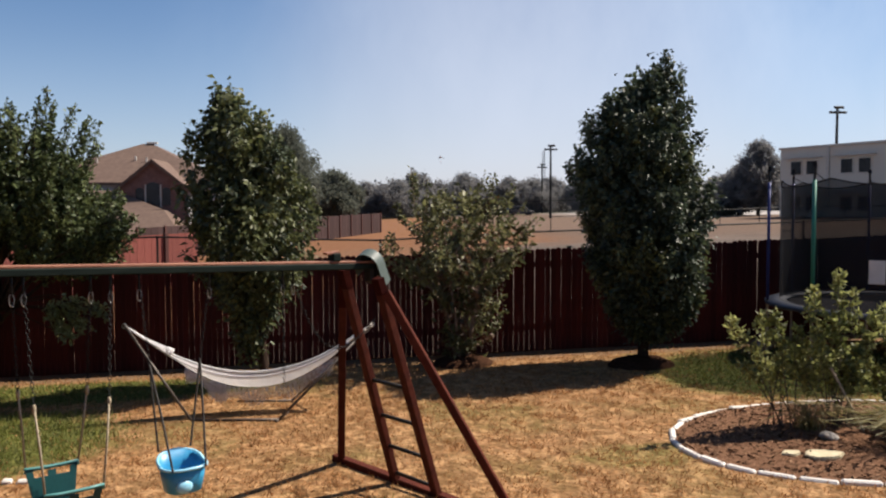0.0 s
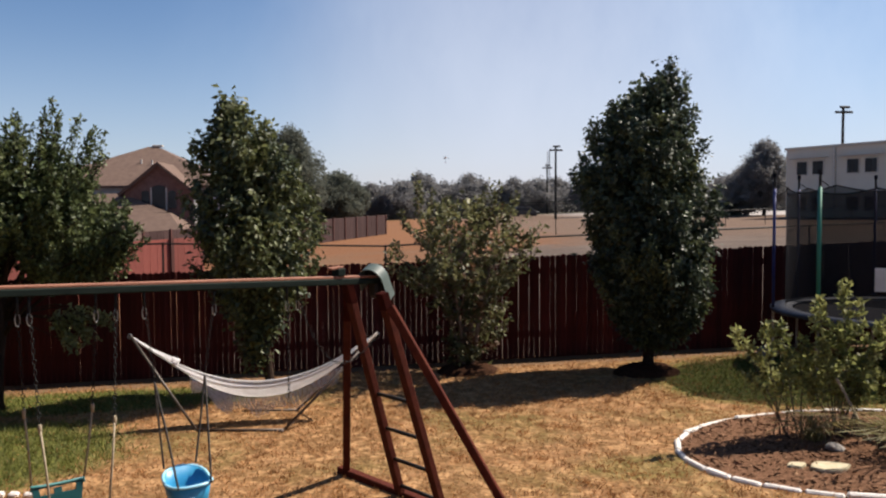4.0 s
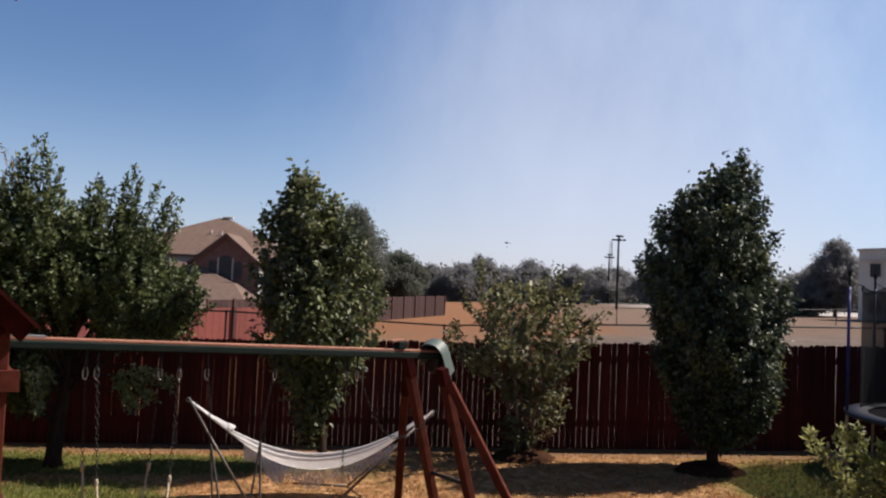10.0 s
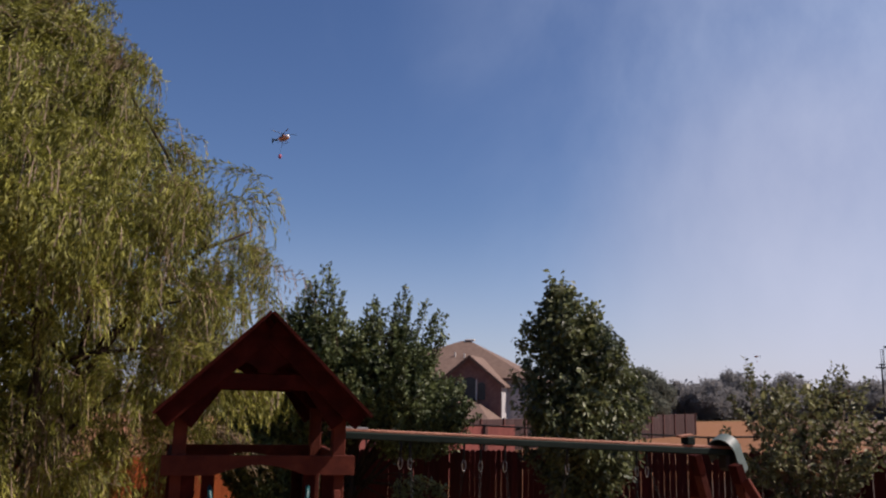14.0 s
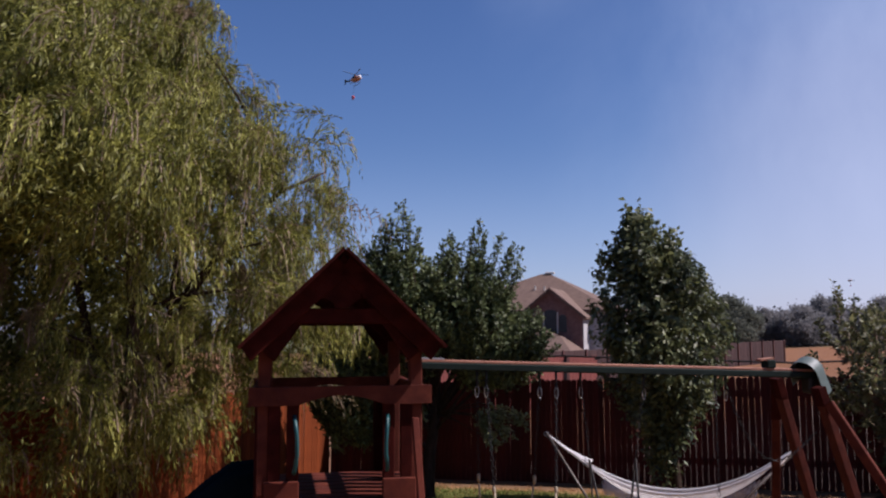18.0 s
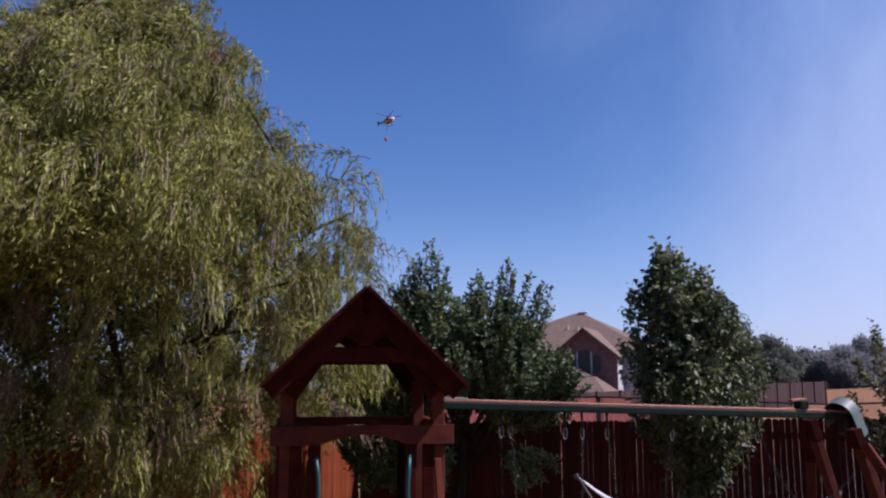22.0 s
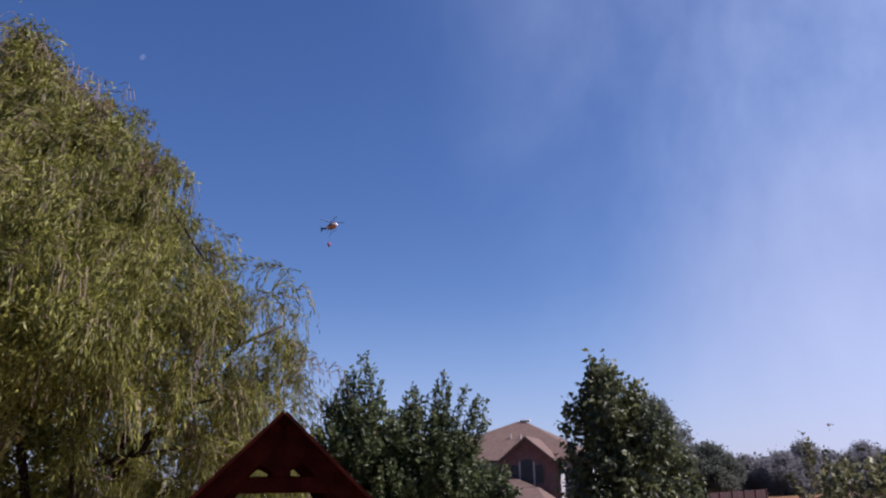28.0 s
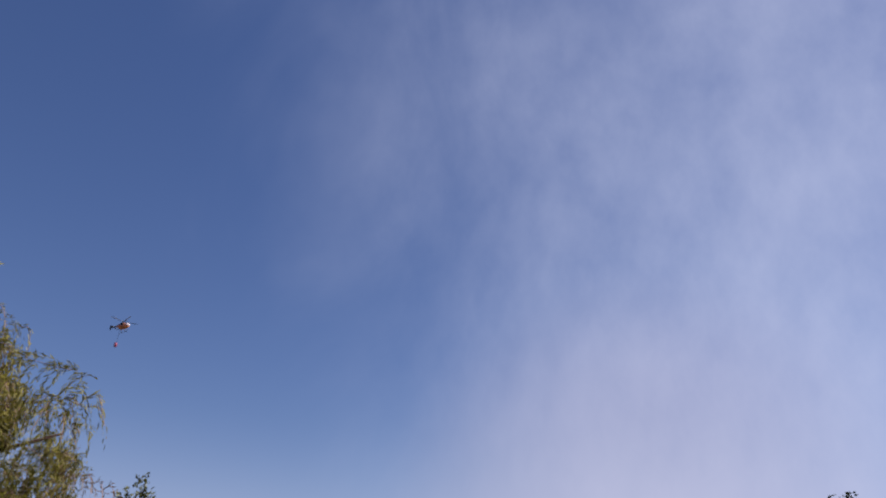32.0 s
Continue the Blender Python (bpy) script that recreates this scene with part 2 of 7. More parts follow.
M_rope_dark = mat("dark_rope", (0.0288, 0.0288, 0.0288), (0.0648, 0.0612, 0.054), 40, 0.9, 0.5)
M_steel = mat("galvanised_steel", (0.2304, 0.2304, 0.2304), (0.3456, 0.3456, 0.3384), 20, 0.4, 0.1, metallic=0.8)
M_dark_metal = mat("dark_painted_metal", (0.007, 0.007, 0.007), (0.018, 0.0165, 0.015), 20, 0.6, 0.1, metallic=0.2, spec=0.3)
M_stand = mat("brown_steel_tube", (0.055, 0.042, 0.035), (0.10, 0.08, 0.065), 15, 0.5, 0.1, metallic=0.3)
M_white_cotton = mat("white_cotton", (0.66, 0.64, 0.63), (0.76, 0.74, 0.73), 12, 0.95, 0.4, translucent=0.4)
M_fringe = mat("white_knotted_fringe", (0.56, 0.54, 0.53), (0.66, 0.64, 0.63), 12, 0.95, 0.3, translucent=0.3)
M_stone_white = mat("whitewashed_stone", (0.56, 0.53, 0.48), (0.70, 0.67, 0.62), 7, 0.9, 0.6, c3=(0.45, 0.40, 0.34), per_object=0.1)
M_stone_yellow = mat("pale_yellow_flagstone", (0.38, 0.32, 0.20), (0.52, 0.46, 0.31), 8, 0.9, 0.5)
M_rock = mat("grey_stone", (0.15, 0.135, 0.12), (0.27, 0.25, 0.225), 9, 0.9, 0.5)
M_mulch = mat("brown_bark_mulch", (0.100, 0.050, 0.027), (0.185, 0.100, 0.060), 18, 0.95, 1.0, fine=120, c3=(0.24, 0.15, 0.095), spec=0.05)
M_chip = mat("bark_chip", (0.080, 0.040, 0.022), (0.23, 0.14, 0.085), 9, 0.95, 0.4, per_island=0.6, spec=0.05)
M_mulch_dark = mat("dark_tree_mulch", (0.026, 0.012, 0.007), (0.058, 0.028, 0.016), 18, 0.95, 1.0, fine=120, spec=0.03)
M_bark = mat("grey_brown_bark", (0.050, 0.036, 0.027), (0.115, 0.086, 0.065), 7, 0.95, 1.0, (3, 3, 0.8))
M_bark_dark = mat("dark_brown_bark", (0.024, 0.015, 0.011), (0.055, 0.036, 0.026), 7, 0.95, 1.0, (3, 3, 0.8), spec=0.1)
M_bark_red = mat("smooth_tan_bark", (0.144, 0.0936, 0.0648), (0.2448, 0.1728, 0.1224), 7, 0.8, 0.6, (3, 3, 0.8))


def leaf(name, c1, c2, tr=0.3, rough=0.5, isl=0.4, spec=0.4):
    return mat(name, c1, c2, 1.3, rough, 0.0, fine=9, translucent=tr, per_island=isl, spec=spec)


M_leaf_pear = leaf("glossy_pear_leaf", (0.024, 0.036, 0.022), (0.070, 0.092, 0.052), 0.22, 0.5, 0.55, 0.3)
M_leaf_pear_b = leaf("pear_leaf_olive", (0.056, 0.070, 0.027), (0.135, 0.150, 0.060), 0.32, 0.5, 0.45, 0.35)
M_leaf_crape = leaf("crape_myrtle_leaf", (0.066, 0.074, 0.030), (0.175, 0.172, 0.074), 0.36, 0.5, 0.6, 0.35)
M_leaf_crape_red = leaf("crape_myrtle_dry_leaf", (0.0936, 0.0504, 0.0252), (0.1368, 0.072, 0.036), 0.3, 0.6)
M_leaf_oak = leaf("oak_leaf", (0.034, 0.052, 0.022), (0.150, 0.178, 0.070), 0.28, 0.5, 0.65, 0.25)
# lighter copy of the oak leaf, sunlight on the low sprays put into the colour
M_leaf_oak_low = leaf("oak_leaf_painted_sunlit", (0.12, 0.145, 0.06), (0.26, 0.28, 0.13), 0.35, 0.55, 0.4, 0.3)
M_leaf_willow = leaf("willow_leaf", (0.086, 0.092, 0.013), (0.258, 0.254, 0.054), 0.36, 0.5, 0.7, 0.25)
M_leaf_willow_dry = leaf("willow_dry_leaf", (0.1224, 0.0864, 0.0396), (0.1728, 0.1224, 0.0576), 0.35, 0.6)
M_leaf_shrub = leaf("shrub_leaf", (0.13, 0.15, 0.046), (0.32, 0.32, 0.125), 0.5, 0.55, 0.5, 0.3)
# haze over the tree line is put into this pale neutral leaf colour
M_leaf_far = leaf("hazed_far_tree_leaf", (0.192, 0.192, 0.192), (0.214, 0.212, 0.210), 0.5, 0.95, 0.04, 0.02)
# nearer trees and hedge: a little haze lightens and greys the leaf colour
M_leaf_far_b = leaf("grey_green_hazed_leaf", (0.100, 0.112, 0.092), (0.132, 0.144, 0.116), 0.5, 0.9, 0.12, 0.05)
M_straw = mat("dry_grass_blade", (0.290, 0.138, 0.050), (0.45, 0.240, 0.098), 1.2, 0.8, 0, fine=10, per_island=0.3, translucent=0.3)
M_blade = mat("green_grass_blade", (0.070, 0.084, 0.014), (0.155, 0.165, 0.034), 1.2, 0.7, 0, fine=10, per_island=0.35, translucent=0.4)
M_tuft = mat("ornamental_grass_blade", (0.1728, 0.1584, 0.0612), (0.3024, 0.2592, 0.1152), 1.2, 0.7, 0, fine=10, per_island=0.35, translucent=0.35)
M_shingle = mat("tan_asphalt_shingle", (0.090, 0.055, 0.041), (0.121, 0.078, 0.057), 2.5, 0.95, 0.6, c3=(0.14, 0.094, 0.070), per_object=0.08)
M_brick = mat("pinkish_brick", (0.1224, 0.0612, 0.0504), (0.18, 0.0972, 0.0792), 4, 0.9, 0.5)
M_trim = mat("cream_trim", (0.432, 0.396, 0.3456), (0.504, 0.4752, 0.4176), 4, 0.6, 0.1)
M_siding = mat("white_siding", (0.30, 0.295, 0.29), (0.38, 0.37, 0.36), 3, 0.7, 0.1)
M_stucco = mat("cream_stucco", (0.5184, 0.4752, 0.396), (0.576, 0.5328, 0.4536), 0.5, 0.95, 0.3, c3=(0.4176, 0.3528, 0.2808), fine=25)
M_glass_dark = mat("dark_window_glass", (0.008, 0.010, 0.014), (0.02, 0.023, 0.028), 1.5, 0.25, 0.0, spec=0.25)
M_fence_grey = mat("weathered_grey_fence", (0.040, 0.024, 0.023), (0.068, 0.043, 0.041), 3, 0.9, 0.4, GRAIN_V, per_object=0.15, spec=0.1)
# brighter, more orange than the back fence: sunlight is put into the picket colour
M_picket_side = mat("sun_toned_cedar_picket", (0.090, 0.019, 0.005), (0.155, 0.036, 0.009), 5, 0.8, 0.5, GRAIN_V, (0.21, 0.058, 0.018), per_object=0.3, spec=0.1)
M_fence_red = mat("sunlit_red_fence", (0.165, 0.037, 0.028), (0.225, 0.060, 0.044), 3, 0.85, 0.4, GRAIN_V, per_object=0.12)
M_road = mat("pale_concrete", (0.36, 0.3312, 0.2952), (0.432, 0.4032, 0.36), 0.4, 0.9, 0.2)
M_car_white = mat("white_car_paint", (0.72, 0.72, 0.72), (0.8, 0.8, 0.8), 2, 0.25, 0)
M_car_dark = mat("dark_car_paint", (0.03, 0.03, 0.035), (0.05, 0.05, 0.055), 2, 0.25, 0)
M_tyre = mat("tyre_rubber", (0.0108, 0.0108, 0.0108), (0.0216, 0.0216, 0.0216), 9, 0.85, 0.2)
M_pad = mat("dark_blue_pad", (0.022, 0.028, 0.044), (0.045, 0.055, 0.080), 5, 0.6, 0.1)
M_pad_dark = mat("black_jump_mat", (0.0086, 0.0086, 0.0108), (0.0216, 0.0216, 0.0252), 20, 0.9, 0.2, spec=0.05)
M_foam_green = mat("green_foam_sleeve", (0.0108, 0.1512, 0.1008), (0.0216, 0.2016, 0.1368), 6, 0.6, 0.1)
M_foam_blue = mat("blue_foam_sleeve", (0.0108, 0.023, 0.1296), (0.0216, 0.0396, 0.1872), 6, 0.6, 0.1)
M_label = mat("white_label", (0.504, 0.504, 0.4896), (0.576, 0.576, 0.5616), 8, 0.6, 0)
M_grey_print = mat("grey_print", (0.2016, 0.2016, 0.2016), (0.2592, 0.2592, 0.2592), 8, 0.7, 0)
M_magenta = mat("magenta_plastic", (0.3024, 0.0216, 0.0936), (0.3744, 0.036, 0.1296), 4, 0.4, 0.05)
M_cream = mat("cream_plastic", (0.4464, 0.396, 0.2736), (0.5184, 0.468, 0.3456), 4, 0.45, 0.05)
M_hold = mat("brown_climbing_hold", (0.07, 0.045, 0.035), (0.12, 0.08, 0.06), 8, 0.7, 0.2)
M_heli = mat("orange_brown_paint", (0.38, 0.13, 0.05), (0.46, 0.18, 0.08), 1, 0.35, 0)
M_heli_dark = mat("dark_rotor_metal", (0.02, 0.02, 0.025), (0.04, 0.04, 0.045), 3, 0.45, 0, metallic=0.3)
M_bucket = mat("red_water_bucket", (0.24, 0.015, 0.035), (0.3, 0.02, 0.045), 2, 0.6, 0.1)


def net_material():
    m = bpy.data.materials.new("black_net")
    m.use_nodes = True
    nt = m.node_tree
    b = nt.nodes["Principled BSDF"]
    b.inputs["Base Color"].default_value = (0.016, 0.016, 0.018, 1)
    b.inputs["Specular IOR Level"].default_value = 0.1
    b.inputs["Roughness"].default_value = 0.8
    tp, mx = nt.nodes.new("ShaderNodeBsdfTransparent"), nt.nodes.new("ShaderNodeMixShader")
    n = nt.nodes.new("ShaderNodeTexNoise")
    n.inputs["Scale"].default_value = 4.0
    mr = nt.nodes.new("ShaderNodeMapRange")
    mr.inputs["To Min"].default_value, mr.inputs["To Max"].default_value = 0.25, 0.35
    nt.links.new(n.outputs["Fac"], mr.inputs["Value"])
    nt.links.new(mr.outputs["Result"], mx.inputs["Fac"])
    nt.links.new(b.outputs["BSDF"], mx.inputs[1])
    nt.links.new(tp.outputs["BSDF"], mx.inputs[2])
    nt.links.new(mx.outputs["Shader"], nt.nodes["Material Output"].inputs["Surface"])
    return m


M_net = net_material()


def wire_material():
    """Chain-link wire: open diamond weave."""
    m = bpy.data.materials.new("chain_link_weave")
    m.use_nodes = True
    nt = m.node_tree
    b = nt.nodes["Principled BSDF"]
    b.inputs["Base Color"].default_value = (0.10, 0.09, 0.08, 1)
    b.inputs["Roughness"].default_value, b.inputs["Metallic"].default_value = 0.5, 0.5
    tp, mx = nt.nodes.new("ShaderNodeBsdfTransparent"), nt.nodes.new("ShaderNodeMixShader")
    mx.inputs["Fac"].default_value = 0.9
    nt.links.new(b.outputs["BSDF"], mx.inputs[1])
    nt.links.new(tp.outputs["BSDF"], mx.inputs[2])
    nt.links.new(mx.outputs["Shader"], nt.nodes["Material Output"].inputs["Surface"])
    return m


M_wire = wire_material()


def ground_material():
    """Dry lawn with green patches, bare strip by the fence, orange dirt and pale track beyond it."""
    m = bpy.data.materials.new("dry_lawn_and_field")
    m.use_nodes = True
    nt = m.node_tree
    b = nt.nodes["Principled BSDF"]
    b.inputs["Roughness"].default_value = 0.95
    b.inputs["Specular IOR Level"].default_value = 0.1
    tc = nt.nodes.new("ShaderNodeTexCoord")
    sep = nt.nodes.new("ShaderNodeSeparateXYZ")
    nt.links.new(tc.outputs["Object"], sep.inputs[0])

    def noise_node(s, d=4.0, r=0.55):
        n = nt.nodes.new("ShaderNodeTexNoise")
        n.inputs["Scale"].default_value, n.inputs["Detail"].default_value, n.inputs["Roughness"].default_value = s, d, r
        nt.links.new(tc.outputs["Object"], n.inputs["Vector"])
        return n.outputs["Fac"]

    def math_node(op, a, c=None, e=None, clamp=False):
        n = nt.nodes.new("ShaderNodeMath")
        n.operation, n.use_clamp = op, clamp
        for i, v in enumerate((a, c, e)):
            if v is None:
                continue
            if isinstance(v, (int, float)):
                n.inputs[i].default_value = v
            else:
                nt.links.new(v, n.inputs[i])
        return n.outputs[0]

    def mix(f, a, c):
        n = nt.nodes.new("ShaderNodeMix")
        n.data_type = "RGBA"
        for key, v in (("Factor", f), ("A", a), ("B", c)):
            if isinstance(v, tuple):
                n.inputs[key].default_value = (*v, 1)
            elif isinstance(v, float):
                n.inputs[key].default_value = v
            else:
                nt.links.new(v, n.inputs[key])
        return n.outputs["Result"]

    def ramp01(v, lo, hi):
        n = nt.nodes.new("ShaderNodeMapRange")
        n.interpolation_type = "SMOOTHSTEP"
        n.inputs["From Min"].default_value, n.inputs["From Max"].default_value = lo, hi
        nt.links.new(v, n.inputs["Value"])
        return n.outputs["Result"]

    x, y = sep.outputs["X"], sep.outputs["Y"]
    coarse, mid, fine = noise_node(0.55), noise_node(3.2), noise_node(14.1696, 2.952, 0.4133)

    def patch(cx, cy, rx, ry):
        dx = math_node("DIVIDE", math_node("SUBTRACT", x, cx), rx)
        dy = math_node("DIVIDE", math_node("SUBTRACT", y, cy), ry)
        d = math_node("ADD", math_node("MULTIPLY", dx, dx), math_node("MULTIPLY", dy, dy))
        d = math_node("MULTIPLY_ADD", mid, 0.9, d)
        return math_node("SUBTRACT", 1.0, ramp01(d, 0.95, 1.65))

    straw = mix(ramp01(fine, 0.34, 0.66), (0.132, 0.062, 0.024), (0.300, 0.160, 0.070))
    straw = mix(math_node("MULTIPLY", ramp01(mid, 0.45, 0.66), 0.6), straw, (0.3360, 0.1852, 0.0906))
    straw = mix(math_node("MULTIPLY", ramp01(noise_node(26.0), 0.52, 0.66), 0.45), straw, (0.100, 0.054, 0.022))
    straw = mix(math_node("MULTIPLY", ramp01(noise_node(1.1), 0.42, 0.62), 0.5), straw, (0.185, 0.105, 0.048))
    straw = mix(math_node("MULTIPLY", ramp01(noise_node(34.0, 3.0), 0.54, 0.66), 0.45), straw, (0.36, 0.235, 0.125))
    green = mix(ramp01(fine, 0.35, 0.65), (0.046, 0.060, 0.011), (0.105, 0.118, 0.028))
    clump = ramp01(noise_node(7.0, 2.5, 0.55), 0.45, 0.56)
    straw = mix(math_node("MULTIPLY", math_node("SUBTRACT", 1.0, clump), 0.58), straw, (0.118, 0.064, 0.024))
    straw = mix(math_node("MULTIPLY", ramp01(noise_node(6.1, 3.0, 0.6), 0.50, 0.62), 0.6), straw, (0.42, 0.250, 0.120))
    tint = math_node("MULTIPLY", ramp01(coarse, 0.47, 0.66), 0.36)
    lawn = mix(tint, straw, green)
    for p in ((6.55, 11.5, 2.35, 2.05),  (-4.5, 9.8, 1.9, 1.7), (-4.2, 12.6, 3.4, 0.8), (-0.4, 6.8, 1.2, 0.45), (-7.0, 12.4, 2.0, 1.6)):
        lawn = mix(math_node("MULTIPLY", patch(*p), 0.92), lawn, green)
    lawn = mix(math_node("MULTIPLY", patch(2.9, 8.0, 0.75, 0.40), 0.4), lawn, green)
    bare = math_node("MULTIPLY", ramp01(math_node("MULTIPLY_ADD", mid, 0.7, y), 13.75, 14.0), 0.85)
    lawn = mix(bare, lawn, (0.145, 0.088, 0.052))
    dirt = mix(ramp01(noise_node(0.16), 0.4, 0.62), (0.185, 0.077, 0.036), (0.152, 0.088, 0.052))
    dirt = mix(math_node("MULTIPLY", ramp01(fine, 0.3, 0.7), 0.5), dirt, (0.18, 0.094, 0.049))
    pale = mix(ramp01(noise_node(0.35), 0.35, 0.65), (0.10, 0.076, 0.062), (0.135, 0.105, 0.085))
    away = math_node("MULTIPLY", ramp01(math_node("MULTIPLY_ADD", x, 0.55, math_node("MULTIPLY", y, -0.25)), -7.5, -6.3), 1.0)
    field = mix(away, dirt, pale)
    field = mix(ramp01(math_node("MULTIPLY_ADD", coarse, 16.0, y), 52.0, 62.0), field, mix(ramp01(x, 9.0, 16.0), (0.175, 0.084, 0.042), (0.13, 0.088, 0.064)))
    field = mix(math_node("MULTIPLY", ramp01(y, 86.0, 96.0), ramp01(x, 26.0, 40.0)), field, (0.36, 0.335, 0.31))
    field = mix(ramp01(y, 135.0, 165.0), field, (0.0708, 0.0768, 0.0413))
    base = mix(ramp01(y, 14.3, 14.6), lawn, field)
    nt.links.new(base, b.inputs["Base Color"])
    bp = nt.nodes.new("ShaderNodeBump")
    bp.inputs["Strength"].default_value, bp.inputs["Distance"].default_value = 0.9, 0.05
    nt.links.new(fine, bp.inputs["Height"])
    nt.links.new(bp.outputs["Normal"], b.inputs["Normal"])
    return m


M_ground = ground_material()


# ---- building tools ----
def link_mesh(name, bm, material, parent=None, label="", smooth=False):
    me = bpy.data.meshes.new(name)
    bm.to_mesh(me)
    bm.free()
    me.materials.append(material)
    if smooth:
        me.polygons.foreach_set("use_smooth", [True] * len(me.polygons))
    ob = new(name, me)
    ob.parent = parent
    if label:
        tagged(ob, label)
    return ob


def part(name, bm, material, parent, label="", smooth=False):
    return link_mesh(name, bm, material, parent, label, smooth)


def thing(name, m, label, category, group="", kind=""):
    ob = new(name)
    ob.empty_display_size = 0.1
    ob.matrix_world = m
    return tagged(ob, label, category, group, kind)


def box(bm, c, size, turn=None, bevel=0.0):
    """A box at c; turn is a 3x3 or Euler matrix."""
    r = bmesh.ops.create_cube(bm, size=1.0)
    vs = r["verts"]
    m = Matrix.Translation(c) @ ((turn.to_4x4()) if turn else Matrix()) @ Matrix.Diagonal((*size, 1))
    bmesh.ops.transform(bm, matrix=m, verts=vs)
    if bevel:
        es = list({e for v in vs for e in v.link_edges})
        bmesh.ops.bevel(bm, geom=es, offset=bevel, segments=1, affect="EDGES", clamp_overlap=True)


def one_box(c, size, turn=None, bevel=0.004):
    bm = bmesh.new()
    box(bm, c, size, turn, bevel)
    return bm


def bar(p, q, w, h, bevel=0.005, up=(0, 0, 1)):
    """A square timber from p to q, w wide and h high."""
    p, q = Vector(p), Vector(q)
    d = (q - p).normalized()
    side = d.cross(Vector(up))
    if side.length < 1e-4:
        side = Vector((1, 0, 0))
    side.normalize()
    top = side.cross(d).normalized()
    turn = Matrix((d, side, top)).transposed()
    bm = bmesh.new()
    box(bm, (p + q) / 2, ((q - p).length, w, h), turn, bevel)
    return bm


def tube(bm, pts, radii, n=8, closed=False):
    """A round tube along points; radii is one number or one for each point."""
    pts = [Vector(p) for p in pts]
    if isinstance(radii, (int, float)):
        radii = [radii] * len(pts)
    rings, ref = [], Vector((0.31, 0.17, 0.93))
    count = len(pts)
    for i, p in enumerate(pts):
        a = pts[(i - 1) % count] if closed or i else p
        c = pts[(i + 1) % count] if closed or i < count - 1 else p
        d = (c - a).normalized()
        s = d.cross(ref)
        if s.length < 1e-3:
            s = d.cross(Vector((1, 0, 0)))
        s.normalize()
        t = d.cross(s)
        rings.append([bm.verts.new(p + float(radii[i]) * (math.cos(2 * math.pi * k / n) * s + math.sin(2 * math.pi * k / n) * t)) for k in range(n)])
    for i in range(count if closed else count - 1):
        a, c = rings[i], rings[(i + 1) % count]
        for k in range(n):
            bm.faces.new((a[k], a[(k + 1) % n], c[(k + 1) % n], c[k]))
    if not closed:
        bm.faces.new(rings[0][::-1])
        bm.faces.new(rings[-1])


def one_tube(pts, radii, n=8, closed=False):
    bm = bmesh.new()
    tube(bm, pts, radii, n, closed)
    return bm


def prism(bm, outline, axis, depth):
    """Extrudes an outline of 3D points along a vector."""
    a = [bm.verts.new(Vector(p)) for p in outline]
    d = Vector(axis).normalized() * depth
    c = [bm.verts.new(v.co + d) for v in a]
    bm.faces.new(a[::-1])
    bm.faces.new(c)
    for i in range(len(a)):
        j = (i + 1) % len(a)
        bm.faces.new((a[i], a[j], c[j], c[i]))
    bmesh.ops.recalc_face_normals(bm, faces=bm.faces[:])


def one_prism(outline, axis, depth):
    bm = bmesh.new()
    prism(bm, outline, axis, depth)
    return bm


def chain_mesh(bm, pts, link=0.045, r=0.0045):
    """Oval links along a polyline, each turned a quarter from the last."""
    pts = [Vector(p) for p in pts]
    lens = [(pts[i + 1] - pts[i]).length for i in range(len(pts) - 1)]
    total, at, k = sum(lens), 0.0, 0
    while at < total:
        s, i = at, 0
        while i < len(lens) - 1 and s > lens[i]:
            s -= lens[i]
            i += 1
        d = (pts[i + 1] - pts[i]).normalized()
        p = pts[i] + d * s
        s1 = d.cross(Vector((0.3, 0.9, 0.1))).normalized()
        s2 = d.cross(s1)
        side = s1 if k % 2 else s2
        ring = [p + d * (0.5 * link * 1.25 * math.cos(a)) + side * (0.32 * link * math.sin(a)) for a in (0, 0.9, 1.57, 2.24, 3.14, 4.04, 4.71, 5.38)]
        tube(bm, ring, r, 4, closed=True)
        at += link
        k += 1


def np_mesh(name, verts, tris, material, parent=None, kind="", label=""):
    me = bpy.data.meshes.new(name)
    me.vertices.add(len(verts))
    me.vertices.foreach_set("co", np.asarray(verts, np.float32).ravel())
    me.loops.add(3 * len(tris))
    me.loops.foreach_set("vertex_index", np.asarray(tris, np.int32).ravel())
    me.polygons.add(len(tris))
    me.polygons.foreach_set("loop_start", np.arange(0, 3 * len(tris), 3, dtype=np.int32))
    me.update(calc_edges=True)
    me.materials.append(material)
    ob = new(name, me)
    ob.parent = parent
    return tagged(ob, label, kind=kind)


def leaves_mesh(pos, way, length, width, rng, fold=0.25):
    """Folded leaves: each two triangles over a midrib. pos, way: n x 3 arrays; length, width: n."""
    n = len(pos)
    way = way / np.linalg.norm(way, axis=1, keepdims=True)
    side = np.cross(way, rng.normal(size=(n, 3)))
    side /= np.linalg.norm(side, axis=1, keepdims=True) + 1e-9
    up = np.cross(side, way)
    L, W = length[:, None], width[:, None]
    base, tip = pos, pos + way * L
    mid = pos + way * L * 0.45
    left = mid + side * W * 0.5 + up * W * fold
    right = mid - side * W * 0.5 + up * W * fold
    verts = np.stack([base, tip, left, right], 1).reshape(-1, 3)
    k = np.arange(n)[:, None] * 4
    tris = np.concatenate([k + np.array([[0, 3, 1]]), k + np.array([[0, 1, 2]])], 1).reshape(-1, 3)
    return verts, tris


